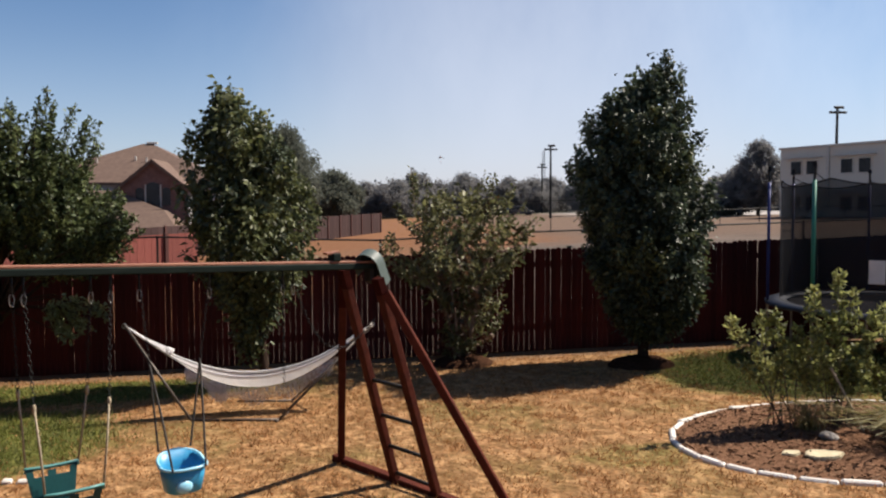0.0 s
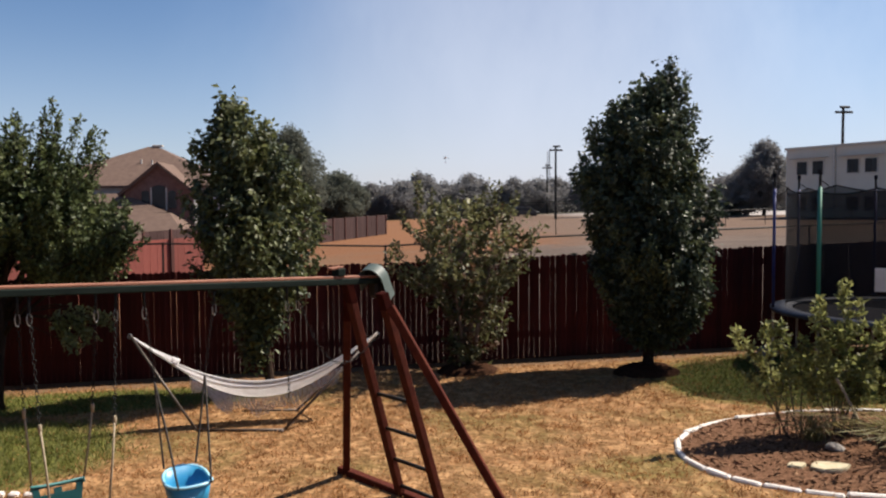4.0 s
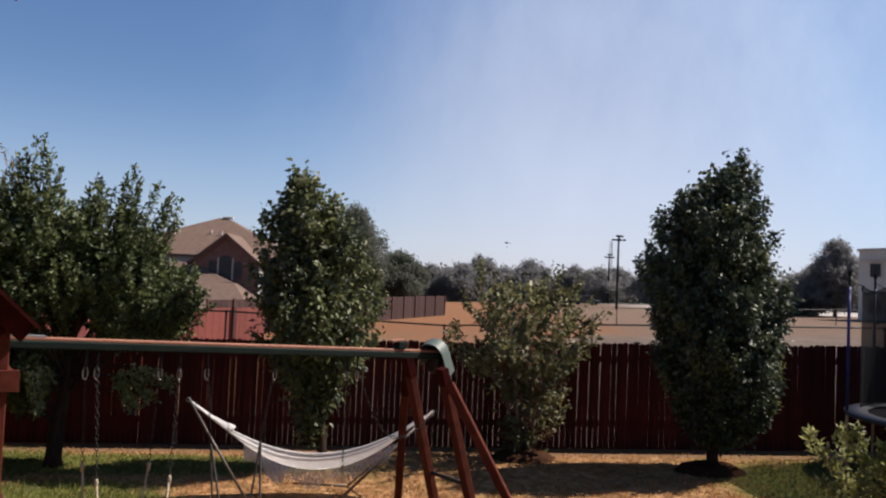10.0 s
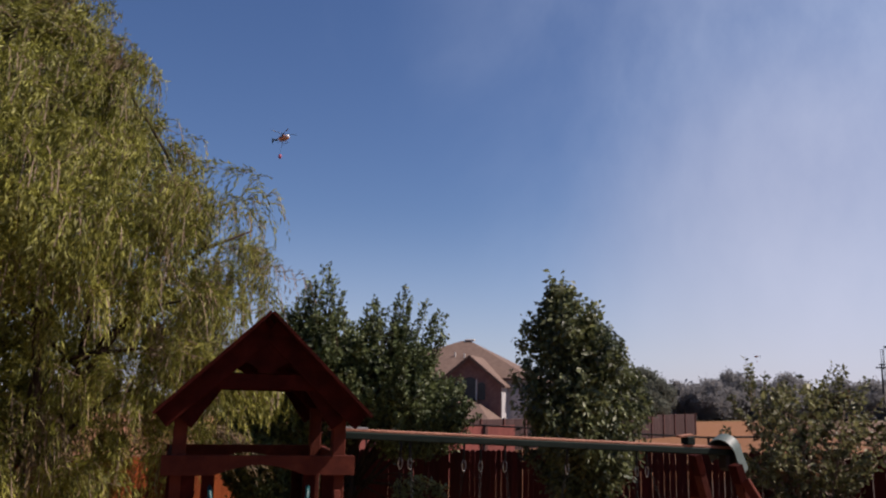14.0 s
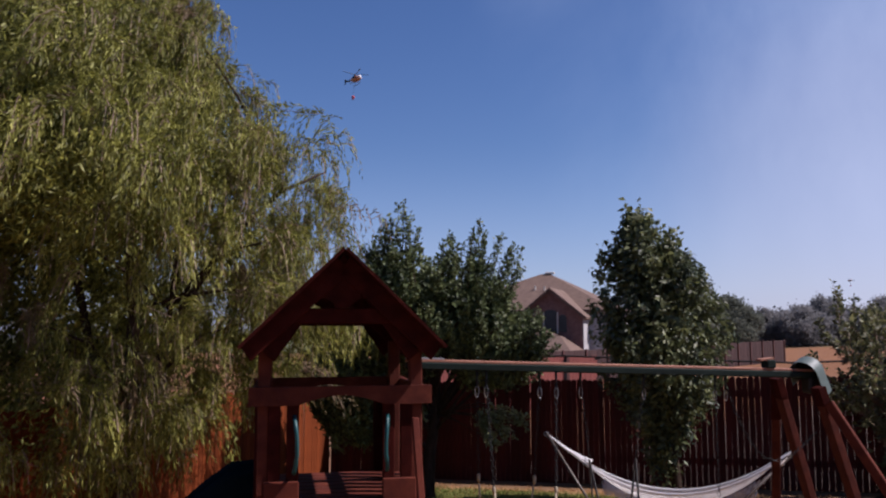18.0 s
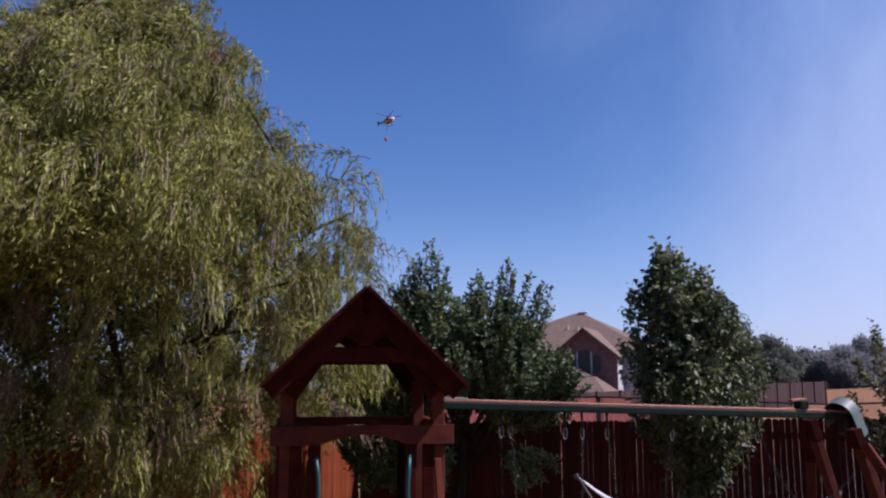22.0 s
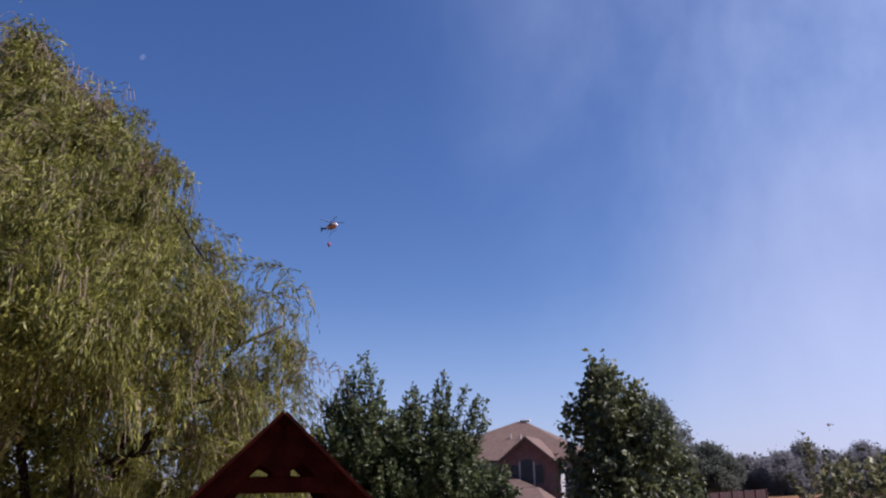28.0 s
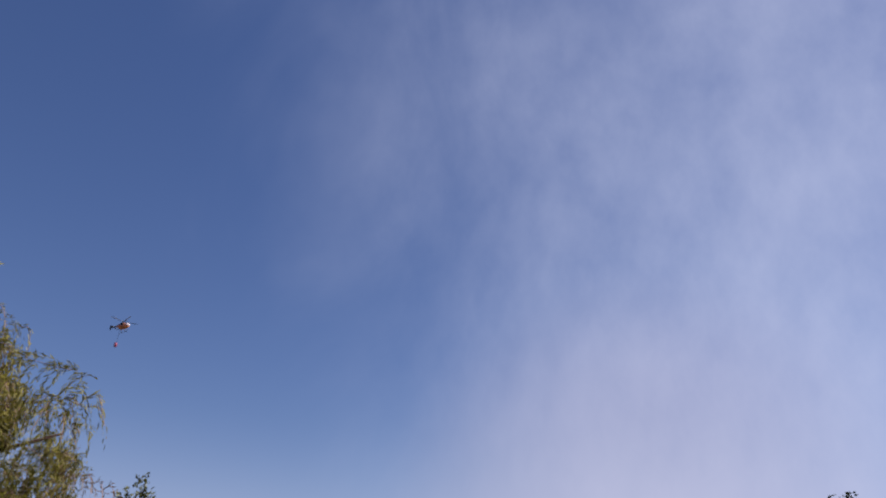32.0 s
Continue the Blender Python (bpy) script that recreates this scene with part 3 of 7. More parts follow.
def ground_z(x, y):
    """The yard falls gently to the left and rises a little towards the house."""
    xc = min(max(x, -45.0), 45.0)
    return -0.23 + 0.031 * xc + 0.013 * min(max(14.0 - y, 0.0), 16.0)


# ---- ground ----
def build_ground():
    xs = sorted({-3000, -1200, -500, -200, -100, -60, -45, -30, -20, *range(-14, 16), 20, 30, 45, 60, 100, 200, 500, 1200, 3000})
    ys = sorted({-60, -20, -8, *range(-3, 22), 30, 45, 70, 110, 160, 240, 400, 800, 1600, 3600})
    bm = bmesh.new()
    rows = [[bm.verts.new((x, y, ground_z(x, y) + (0.02 * noise.noise((x * 0.6, y * 0.6, 0)) if abs(x) < 14 and 0 < y < 14 else 0))) for x in xs] for y in ys]
    for j in range(len(ys) - 1):
        for i in range(len(xs) - 1):
            bm.faces.new((rows[j][i], rows[j][i + 1], rows[j + 1][i + 1], rows[j + 1][i]))
    ob = link_mesh("ground", bm, M_ground, smooth=True)
    return tagged(ob, "dry straw-coloured lawn with green patches and an orange dirt field", "ground", kind="structure")


ground = build_ground()


def grass():
    rng = np.random.default_rng(5)
    for name, n, m, label in (("dry_grass", 105000, M_straw, "short dry straw-coloured grass on the lawn"), ("green_grass", 44000, M_blade, "green grass growing in patches on the lawn")):
        x, y = rng.uniform(-9, 10, n * 3), rng.uniform(4.8, 14.0, n * 3)
        if m is M_straw:  # tufts a hand apart, over a loose scatter
            k = 9500
            tx, ty = rng.uniform(-9, 10, k), rng.uniform(4.8, 14.0, k)
            pick = rng.integers(0, k, n * 2)
            x[: n * 2] = tx[pick] + rng.normal(0, 0.034, n * 2)
            y[: n * 2] = ty[pick] + rng.normal(0, 0.034, n * 2)
            mix = rng.permutation(n * 3)
            x, y = x[mix], y[mix]
        clump = np.sin(x * 9.1 + y * 5.3 + 2 * np.sin(y * 3.1)) + rng.normal(0, 0.5, len(x))
        green = np.zeros(len(x), bool)
        for cx, cy, rx, ry in ((6.55, 11.5, 2.0, 1.75), (-4.5, 9.8, 1.8, 1.6), (-4.2, 12.5, 3.4, 0.75), (-0.4, 6.8, 1.2, 0.45), (-7.0, 12.4, 2.0, 1.5)):
            green |= ((x - cx) / rx) ** 2 + ((y - cy) / ry) ** 2 + rng.normal(0, 0.25, len(x)) < 1
        bed = ((x - 5.3) / 2.0) ** 2 + ((y - 8.15) / 1.55) ** 2 < 1
        bed |= ((x - 4.45) / 0.56) ** 2 + ((y - 12.45) / 0.5) ** 2 < 1
        keep = (green if m is M_blade else (~green | (rng.random(len(x)) < 0.2)) & (clump > -0.75)) & ~bed & (y < 13.6 + rng.normal(0, 0.2, len(x)))
        x, y = x[keep][:n], y[keep][:n]
        z = np.array([ground_z(a, c) for a, c in zip(x, y)])
        pos = np.stack([x, y, z - 0.01], 1)
        tall = np.where((x < -2.4) & (y < 11.2), 2.1, 1.4) if m is M_blade else 1.0
        way = rng.normal(0, 0.75, (len(x), 3)) + np.array([0, 0, 0.8])
        way[:, 2] = np.abs(way[:, 2]) + 0.15
        v, t = leaves_mesh(pos, way, rng.uniform(0.025, 0.070, len(x)) * tall, rng.uniform(0.006, 0.014, len(x)), rng)
        tagged(np_mesh(name, v, t, m), label, "grass", kind="stuff")


grass()


# ---- board fences of the yard ----
FENCE_Y, FENCE_X = 14.2, -8.1


def picket_mesh(name, w, h, t=0.012, m=None):
    """A dog-eared board."""
    me = bpy.data.meshes.new(name)
    bm = bmesh.new()
    c = w * 0.26
    prism(bm, [(-w / 2, 0, 0), (w / 2, 0, 0), (w / 2, 0, h - c), (w / 2 - c, 0, h), (-w / 2 + c, 0, h), (-w / 2, 0, h - c)], (0, 1, 0), t)
    bm.to_mesh(me)
    bm.free()
    me.materials.append(m)
    return me


def yard_fence(name, start, end, step, label, gap_up=-0.015, m=None):
    root = thing(name, Matrix(), label, "fence", kind="structure")
    a, b = Vector((*start, 0)), Vector((*end, 0))
    d = (b - a).normalized()
    n = int((b - a).length / step)
    ang = math.atan2(d.y, d.x)
    meshes = [picket_mesh("picket", step * f, 1.80 * g, m=m or M_picket) for f, g in ((0.95, 1.0), (0.962, 1.004), (0.968, 0.997), (0.985, 1.008), (0.94, 1.0), (0.976, 1.003))]
    rnd = random.Random(3)
    for i in range(n):
        p = a + d * (i + 0.5) * step
        ob = new("picket", rnd.choice(meshes))
        ob.parent = root
        ob.matrix_world = Matrix.Translation((p.x, p.y, ground_z(p.x, p.y) + gap_up + rnd.uniform(-0.008, 0.008))) @ Euler((rnd.gauss(0, 0.003), rnd.gauss(0, 0.0013), ang + rnd.gauss(0, 0.008))).to_matrix().to_4x4()
    side = Vector((-d.y, d.x, 0))
    for h in (0.42, 1.52):
        p, q = a + side * 0.04, b + side * 0.04
        part("rail", bar((p.x, p.y, ground_z(p.x, p.y) + h), (q.x, q.y, ground_z(q.x, q.y) + h), 0.04, 0.115), M_rail, root)
    k = int((b - a).length / 2.4)
    for i in range(k + 1):
        p = a + d * ((b - a).length * i / k) + side * 0.11
        g = ground_z(p.x, p.y)
        part("post", one_box((p.x, p.y, g + 0.84), (0.09, 0.09, 1.72), Euler((0, 0, ang)).to_matrix()), M_rail, root)
    return root


yard_fence("fence_back", (FENCE_X, FENCE_Y), (13.5, FENCE_Y), 0.094, "dark red-stained dog-eared board fence along the back of the yard")
yard_fence("fence_side", (FENCE_X, 2.0), (FENCE_X, FENCE_Y), 0.094, "dog-eared board fence behind the willow, sunlight in its orange-red colour", m=M_picket_side)
yard_fence("fence_far_side", (13.5, FENCE_Y), (13.5, 2.0), 0.142, "dark red-stained board fence behind the trampoline")


# ---- house wall behind the camera closes the yard ----
def own_house():
    bm = one_box((0.5, -4.2, 1.6), (16.0, 0.3, 4.4), bevel=0.0)
    ob = link_mesh("wall_house", bm, M_brick)
    tagged(ob, "plain brick house wall at the edge of the yard", "wall", kind="structure")
    bm = one_box((0.5, -1.3, 0.24), (7.0, 5.6, 1.05), bevel=0.01)
    tagged(link_mesh("patio", bm, M_road), "raised concrete patio beside the house", "patio", kind="structure")


own_house()


# ---- beyond the fence ----
def chain_link(name, pts, h, label, spacing=3.0, r=0.024, weave=True):
    root = thing(name, Matrix(), label, "fence", kind="structure")
    tall = h if isinstance(h, tuple) else (h,) * len(pts)
    for k, ((x0, y0), (x1, y1)) in enumerate(zip(pts, pts[1:])):
        h0, h1 = tall[k], tall[k + 1]
        n = max(1, round(math.hypot(x1 - x0, y1 - y0) / spacing))
        for i in range(1 if k else 0, n + 1):
            x, y, hp = x0 + (x1 - x0) * i / n, y0 + (y1 - y0) * i / n, h0 + (h1 - h0) * i / n
            part("post", one_tube([(x, y, ground_z(x, y) - 0.1), (x, y, ground_z(x, y) + hp)], r, 6), M_dark_metal, root)
        za, zb = ground_z(x0, y0), ground_z(x1, y1)
        part("top_rail", one_tube([(x0, y0, za + h0 - 0.03), (x1, y1, zb + h1 - 0.03)], r * 0.9, 6), M_dark_metal, root)
        if weave:
            bm = bmesh.new()
            bm.faces.new([bm.verts.new(p) for p in ((x0, y0, za), (x1, y1, zb), (x1, y1, zb + h1), (x0, y0, za + h0))])
            part("wire_mesh", bm, M_wire, root)
    return root


chain_link("chain_link_fence", [(-16, 18.6), (-4.45, 18.6), (0.45, 18.6), (3.775, 18.6), (10.4, 18.6), (34, 18.6)], (2.25, 2.14, 1.88, 1.94, 1.94, 1.94), "dark chain-link fence with a top rail behind the yard")
chain_link("field_fence", [(14, 62), (36, 66), (70, 60)], 1.3, "low dark chain-link fence across the dirt field", 4.0, 0.035, False)
chain_link("ballfield_fence", [(8, 112), (30, 108), (66, 92)], 2.4, "dark chain-link fence round the far ball field", 5.0, 0.05, True)


def plank_fence(name, a, b, h, m, label, step=0.3, posts=True, post_gap=2.4):
    root = thing(name, Matrix(), label, "fence")
    a, b = Vector((*a, 0)), Vector((*b, 0))
    d = (b - a).normalized()
    n = int((b - a).length / step)
    ang = math.atan2(d.y, d.x)
    me = bpy.data.meshes.new("plank")
    bm = one_box((0, 0, h / 2), (step * 0.97, 0.03, h), bevel=0.0)
    bm.to_mesh(me)
    bm.free()
    me.materials.append(m)
    for i in range(n):
        p = a + d * (i + 0.5) * step
        ob = new("plank", me)
        ob.parent = root
        ob.matrix_world = pose(p.x, p.y, ground_z(p.x, p.y), 0, 0, math.degrees(ang))
    if posts:
        side = Vector((d.y, -d.x, 0)) * 0.06
        k = int((b - a).length / post_gap)
        for i in range(k + 1):
            p = a + d * (i * post_gap) + side
            part("post", one_box((p.x, p.y, ground_z(p.x, p.y) + h / 2 + 0.03), (0.14, 0.1, h + 0.06), Euler((0, 0, ang)).to_matrix()), M_rail, root)
    return root


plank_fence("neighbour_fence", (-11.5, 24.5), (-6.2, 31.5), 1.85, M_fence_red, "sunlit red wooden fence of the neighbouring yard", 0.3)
plank_fence("grey_fence", (-12.0, 44.0), (1.25, 78.0), 1.85, M_fence_grey, "weathered grey wooden fence along the dirt field", 0.6)


def light_pole(name, x, y, z0, h, label):
    root = thing(name, pose(x, y, z0), label, "light pole")
    part("pole", one_tube([(0, 0, 0), (0, 0, h * 0.5), (0, 0, h)], [0.19, 0.16, 0.12], 10), M_dark_metal, root)
    part("crossbar", bar((-0.85, 0, h - 0.55), (0.85, 0, h - 0.55), 0.1, 0.1), M_dark_metal, root)
    for s in (-0.72, -0.24, 0.24, 0.72):
        part("floodlight", one_box((s, -0.16, h - 0.48), (0.36, 0.3, 0.2), Euler((0.4, 0, 0)).to_matrix(), 0.03), M_dark_metal, root)
    part("top_floodlight", one_box((0.1, -0.12, h + 0.02), (0.95, 0.36, 0.22), Euler((0.3, 0, 0)).to_matrix(), 0.03), M_dark_metal, root)
    return root


light_pole("light_pole", 24.63, 110.0, ground_z(24, 110), 9.85, "dark steel sports-field light pole with floodlights")
light_pole("light_pole", 31.9, 150.0, ground_z(32, 150), 9.0, "shorter dark light pole beyond the ball field")
light_pole("light_pole", 47.86, 80.4, 1.0, 11.2, "tall dark light pole with floodlights beside the school building")


def lattice_tower():
    root = thing("lattice_mast", pose(35.4, 165.0, ground_z(34, 165)), "thin grey lattice mast behind the field", "mast")
    h = 12.5
    for a in (0.5, 2.6, 4.7):
        part("leg", one_tube([(0.5 * math.cos(a), 0.5 * math.sin(a), 0), (0.25 * math.cos(a), 0.25 * math.sin(a), h)], 0.06, 5), M_steel, root)
    for k in range(10):
        z = 0.6 + k * 1.2
        r = 0.5 - 0.25 * z / h
        pts = [(r * math.cos(a), r * math.sin(a), z) for a in (0.5, 2.6, 4.7)]
        part("brace", one_tube(pts, 0.035, 4, closed=True), M_steel, root)


lattice_tower()


# ---- two-storey neighbour house ----
def neighbour_house():
    root = thing("house", Matrix.Translation((0.52, 0, -0.24)), "two-storey brick house with tan shingle hip roof and gable", "house")
    x0, x1, y0, y1, ze, zr = -28.5, -12.2, 66.5, 78.0, 4.5, 7.95
    zg = -2.0
    # walls
    part("wall", one_box(((x0 + x1) / 2, (y0 + y1) / 2, (ze + zg) / 2), (x1 - x0 - 0.8, y1 - y0 - 0.8, ze - zg), bevel=0), M_siding, root, "white siding wall")
    # hip roof
    yr, xa, xb = 72.2, -19.7, -18.9

    def roof(name, pts, t=0.18):
        return part(name, one_prism(pts, (0, 0, -1), t), M_shingle, root)

    roof("roof", [(x0, y0, ze), (x1, y0, ze), (xb, yr, zr), (xa, yr, zr)])
    roof("roof", [(x1, y0, ze), (x1, y1, ze), (xb, yr, zr)])
    roof("roof", [(x0, y1, ze), (x0, y0, ze), (xa, yr, zr)])
    roof("roof", [(x1, y1, ze), (x0, y1, ze), (xa, yr, zr), (xb, yr, zr)])
    part("roof_vent", one_box((-18.9, yr, zr + 0.06), (0.9, 0.4, 0.18), bevel=0.04), M_trim, root)
    for vx, vz in ((-19.6, 6.4), (-18.7, 6.3), (-22.6, 6.2)):
        vy = y0 + (vz - ze) / (zr - ze) * (yr - y0)
        part("vent_pipe", one_tube([(vx, vy, vz - 0.1), (vx, vy, vz + 0.35)], 0.08, 6), M_trim, root)
    # front gable
    gx0, gx1, gxm, gy, gz0, gz1 = -19.9, -14.0, -16.95, 64.6, 3.9, 6.25
    part("gable_wall", one_prism([(gx0 + 0.35, gy, zg), (gx1 - 0.35, gy, zg), (gx1 - 0.35, gy, gz0 + 0.1), (gxm, gy, gz1 - 0.16), (gx0 + 0.35, gy, gz0 + 0.1)], (0, 1, 0), 3.0), M_brick, root, "pinkish brick gable wall")
    part("side_wall", one_box((gx1 - 0.33, gy + 1.5, (gz0 + zg) / 2), (0.06, 2.96, gz0 - zg), bevel=0), M_siding, root, "white side wall lit by the sun")
    for s, xe in ((-1, gx0), (1, gx1)):
        o = [(gxm, gy - 0.35, gz1), (xe, gy - 0.35, gz0 - 0.05), (xe, gy + 4.5, gz0 - 0.05), (gxm, gy + 4.5, gz1)]
        roof("gable_roof", o if s > 0 else o[::-1], 0.16)
        part("bargeboard", bar((gxm, gy - 0.38, gz1 - 0.16), (xe, gy - 0.38, gz0 - 0.2), 0.05, 0.22), M_shingle, root)
    # arched triple window
    for wx, ww, wb, wtp in ((-17.95, 0.62, 2.68, 4.05), (-16.95, 1.02, 2.62, 4.45), (-15.95, 0.62, 2.68, 4.05)):
        w = part("window", one_box((wx, gy - 0.03, (wb + wtp) / 2), (ww + 0.12, 0.08, wtp - wb + 0.1), bevel=0.01), M_brick, root)
        out = [(wx - ww / 2, gy - 0.1, wb), (wx + ww / 2, gy - 0.1, wb)] + [(wx + ww / 2 * math.cos(a), gy - 0.1, wtp - 0.22 + 0.22 * math.sin(a)) for a in (0, 0.5, 1.0, 1.57, 2.14, 2.64, 3.14)]
        part("pane", one_prism(out, (0, 1, 0), 0.05), M_glass_dark, w)
    for wx in (-17.52, -16.38):
        part("mullion", one_box((wx, gy - 0.06, 3.4), (0.09, 0.1, 1.75)), M_trim, root)
    # single-storey wing
    lx0, lx1, ly0, ly1 = -27.0, -13.2, 58.0, 66.4
    part("wing_wall", one_box(((lx0 + lx1) / 2, (ly0 + ly1) / 2, (0.25 + zg) / 2), (lx1 - lx0 - 1.0, ly1 - ly0 - 1.0, 0.25 - zg), bevel=0), M_brick, root)
    rz, ez = 2.35, 0.3
    roof("wing_roof", [(lx0, ly0, ez), (lx1, ly0, ez), (-15.6, 62.2, rz), (lx0, 62.2, rz)])
    roof("wing_roof", [(lx1, ly0, ez), (lx1, ly1, ez), (-15.6, 62.2, rz)])
    roof("wing_roof", [(-15.6, 62.2, rz), (lx1, ly1, ez), (-15.9, 64.5, 2.3)])
    roof("upper_roof", [(lx0, 61.0, 1.9), (-15.8, 62.6, 2.4), (-19.9, 65.2, 3.85), (lx0, 65.2, 3.85)])


neighbour_house()


def school_building():
    p0, p1 = Vector((41.75, 80.1, 0)), Vector((45.9, 69.4, 0))
    d = (p1 - p0).normalized()
    root = thing("school_building", Matrix.Translation((p0.x, p0.y, 0.2)) @ Matrix.Rotation(math.atan2(d.y, d.x), 4, "Z"), "two-storey cream stucco building with flat parapet and paired windows", "building")
    L, H = 26.0, 7.75
    part("wall", one_box((L / 2, 7.0, H / 2), (L, 14.0, H), bevel=0.0), M_stucco, root)
    part("parapet", one_box((L / 2, -0.04, H - 0.02), (L + 0.2, 0.3, 0.22), bevel=0.02), M_trim, root)
    part("downpipe", one_box((5.65, -0.1, 4.6), (0.32, 0.2, 6.0), bevel=0.03), M_trim, root, "rust-stained downpipe")
    for k, cx in enumerate((2.9, 8.6, 14.6, 20.6)):
        for z in (5.72, 2.2):
            for dx in (-0.93, 0.93):
                w = part("window", one_box((cx + dx, -0.02, z), (1.42, 0.1, 1.5), bevel=0.02), M_trim, root)
                part("pane", one_box((cx + dx, -0.075, z), (1.18, 0.04, 1.26), bevel=0.0), M_glass_dark, w)
                part("frame", one_box((cx + dx, -0.1, z), (0.06, 0.03, 1.26), bevel=0.0), M_dark_metal, w)
            part("canopy", one_box((cx, -0.45, z + 0.98), (4.5, 0.5, 0.1), bevel=0.02), M_trim, root, "weathered canopy over the windows")
    return root


school_building()


def car(name, m, paint, label, length=4.5, h=1.5):
    root = thing(name, m, label, "car")
    w, L = 1.8, length
    prof = [(-L / 2, 0.35), (L / 2, 0.35), (L / 2, 0.75), (L / 2 - 0.95, 0.92), (L / 2 - 1.6, h), (-L / 2 + 0.75, h), (-L / 2 + 0.1, 0.95)]
    bm = one_prism([(a, -w / 2, c) for a, c in prof], (0, 1, 0), w)
    bmesh.ops.bevel(bm, geom=bm.edges[:], offset=0.06, segments=1, affect="EDGES", clamp_overlap=True)
    body = part("body", bm, paint, root)
    for s in (-1, 1):
        part("side_window", one_prism([(L / 2 - 1.25, s * (w / 2 + 0.005), 0.95), (L / 2 - 1.65, s * (w / 2 + 0.005), h - 0.1), (-L / 2 + 0.9, s * (w / 2 + 0.005), h - 0.1), (-L / 2 + 0.45, s * (w / 2 + 0.005), 0.97)], (0, s, 0), 0.012), M_glass_dark, body)
        for x in (-L / 2 + 0.85, L / 2 - 0.85):
            part("wheel", one_tube([(x, s * (w / 2 - 0.2), 0.33), (x, s * (w / 2 + 0.02), 0.33)], 0.33, 14), M_tyre, root)
    return root


car("van", pose(36.5, 96, ground_z(36, 96), 0, 0, 80), M_car_white, "white van parked near the school", 4.8, 2.0)
car("car", pose(41.5, 92, ground_z(41, 92), 0, 0, 20), M_car_dark, "dark car parked in front of the school", 4.6, 1.7)
car("car", pose(25.0, 135, ground_z(25, 135), 0, 0, 5), M_car_dark, "dark car parked beyond the ball field", 4.6, 1.6)


# ---- trees ----
def crown_points(prof, n, rng, axis=(0, 0, 0, 0), squash=1.0, inner=0.45, lump=0.16):
    """Cluster places in a crown given by (height, radius) pairs; axis leans it: x0, y0, dx and dy for each metre."""
    zs, rs = np.array(prof).T
    grid = np.linspace(zs[0], zs[-1], 200)
    rr = np.interp(grid, zs, rs)
    z = rng.choice(grid, n * 2, p=(rr + 0.05) / (rr + 0.05).sum()) + rng.normal(0, 0.05, n * 2)
    a = rng.uniform(0, 2 * np.pi, n * 2)
    r = np.interp(z, zs, rs)
    r *= 1 + lump * np.sin(3 * a + 1.7 * z) + 0.6 * lump * np.sin(5 * a - 2.9 * z + 1.0)
    f = np.maximum(inner, np.sqrt(rng.random(n * 2))) * rng.uniform(0.86, 1.04, n * 2)
    x = axis[0] + axis[2] * z + r * f * np.cos(a)
    y = axis[1] + axis[3] * z + r * f * np.sin(a) * squash
    return np.stack([x, y, z], 1)[:n]


def clustered_leaves(centres, per, spread, axis_xy, rng, length, width, droop=0.35):
    c = np.repeat(centres, per, 0)
    pos = c + rng.normal(0, 1, c.shape) * spread * np.array([1, 1, 1.15])
    out = pos - np.array([axis_xy[0], axis_xy[1], 0])
    out[:, 2] = 0
    out /= np.linalg.norm(out, axis=1, keepdims=True) + 1e-6
    way = out * 0.55 + rng.normal(0, 0.75, c.shape) - np.array([0, 0, droop])
    n = len(pos)
    return leaves_mesh(pos, way, rng.uniform(0.7, 1.25, n) * length, rng.uniform(0.8, 1.2, n) * width, rng)


def lopsided(prof, n, rng, turn, depth=1.0, shell=1.0, lump=0.07):
    """Places on a lopsided crown. prof rows: height and the reach to either side along the bearing turn (degrees).
    Gives the places and, for each, the crown's axis at its height."""
    zs, lo, hi = np.array(prof).T
    grid = np.linspace(zs[0], zs[-1], 240)
    rr = np.interp(grid, zs, (hi - lo) / 2)
    z = rng.choice(grid, n, p=(rr + 0.06) / (rr + 0.06).sum()) + rng.normal(0, 0.02, n)
    a = rng.uniform(0, 2 * np.pi, n)
    c, r = np.interp(z, zs, (lo + hi) / 2), np.interp(z, zs, (hi - lo) / 2)
    r = r * shell * (1 + lump * np.sin(3 * a + 3.1 * z) + lump * np.sin(5 * a - 4.3 * z + 1.0))
    t = radians(turn)
    u, w = c + r * np.cos(a), depth * r * np.sin(a)
    return np.stack([u * np.cos(t) - w * np.sin(t), u * np.sin(t) + w * np.cos(t), z], 1), np.stack([c * np.cos(t), c * np.sin(t), z], 1)


def shoot_leaves(feet, tips, per, spread, rng, length, width, hang=0.4, start=0.25, bow=0.1):
    """Leaves along curved shoots from feet to tips, sparser towards the foot."""
    n = len(feet)
    f = start + (1.02 - start) * rng.random((n, per)) ** 0.75
    way = tips - feet
    ln = np.linalg.norm(way, axis=1)
    p = feet[:, None] + way[:, None] * f[..., None]
    p[..., 2] -= bow * ln[:, None] * np.sin(np.pi * np.clip(f, 0, 1))
    p = p + rng.normal(0, 1, p.shape) * (spread * (1.25 - 0.75 * f))[..., None]
    d = np.repeat((way / (ln[:, None] + 1e-6))[:, None], per, 1) * 0.45 + rng.normal(0, 0.62, p.shape) - np.array([0, 0, hang])
    p, d = p.reshape(-1, 3), d.reshape(-1, 3)
    k = len(p)
    return leaves_mesh(p, d, rng.uniform(0.7, 1.25, k) * length, rng.uniform(0.8, 1.2, k) * width, rng)


def join_leaves(*sets):
    verts, tris, k = [], [], 0
    for v, t in sets:
        verts.append(v)
        tris.append(t + k)
        k += len(v)
    return np.concatenate(verts), np.concatenate(tris)


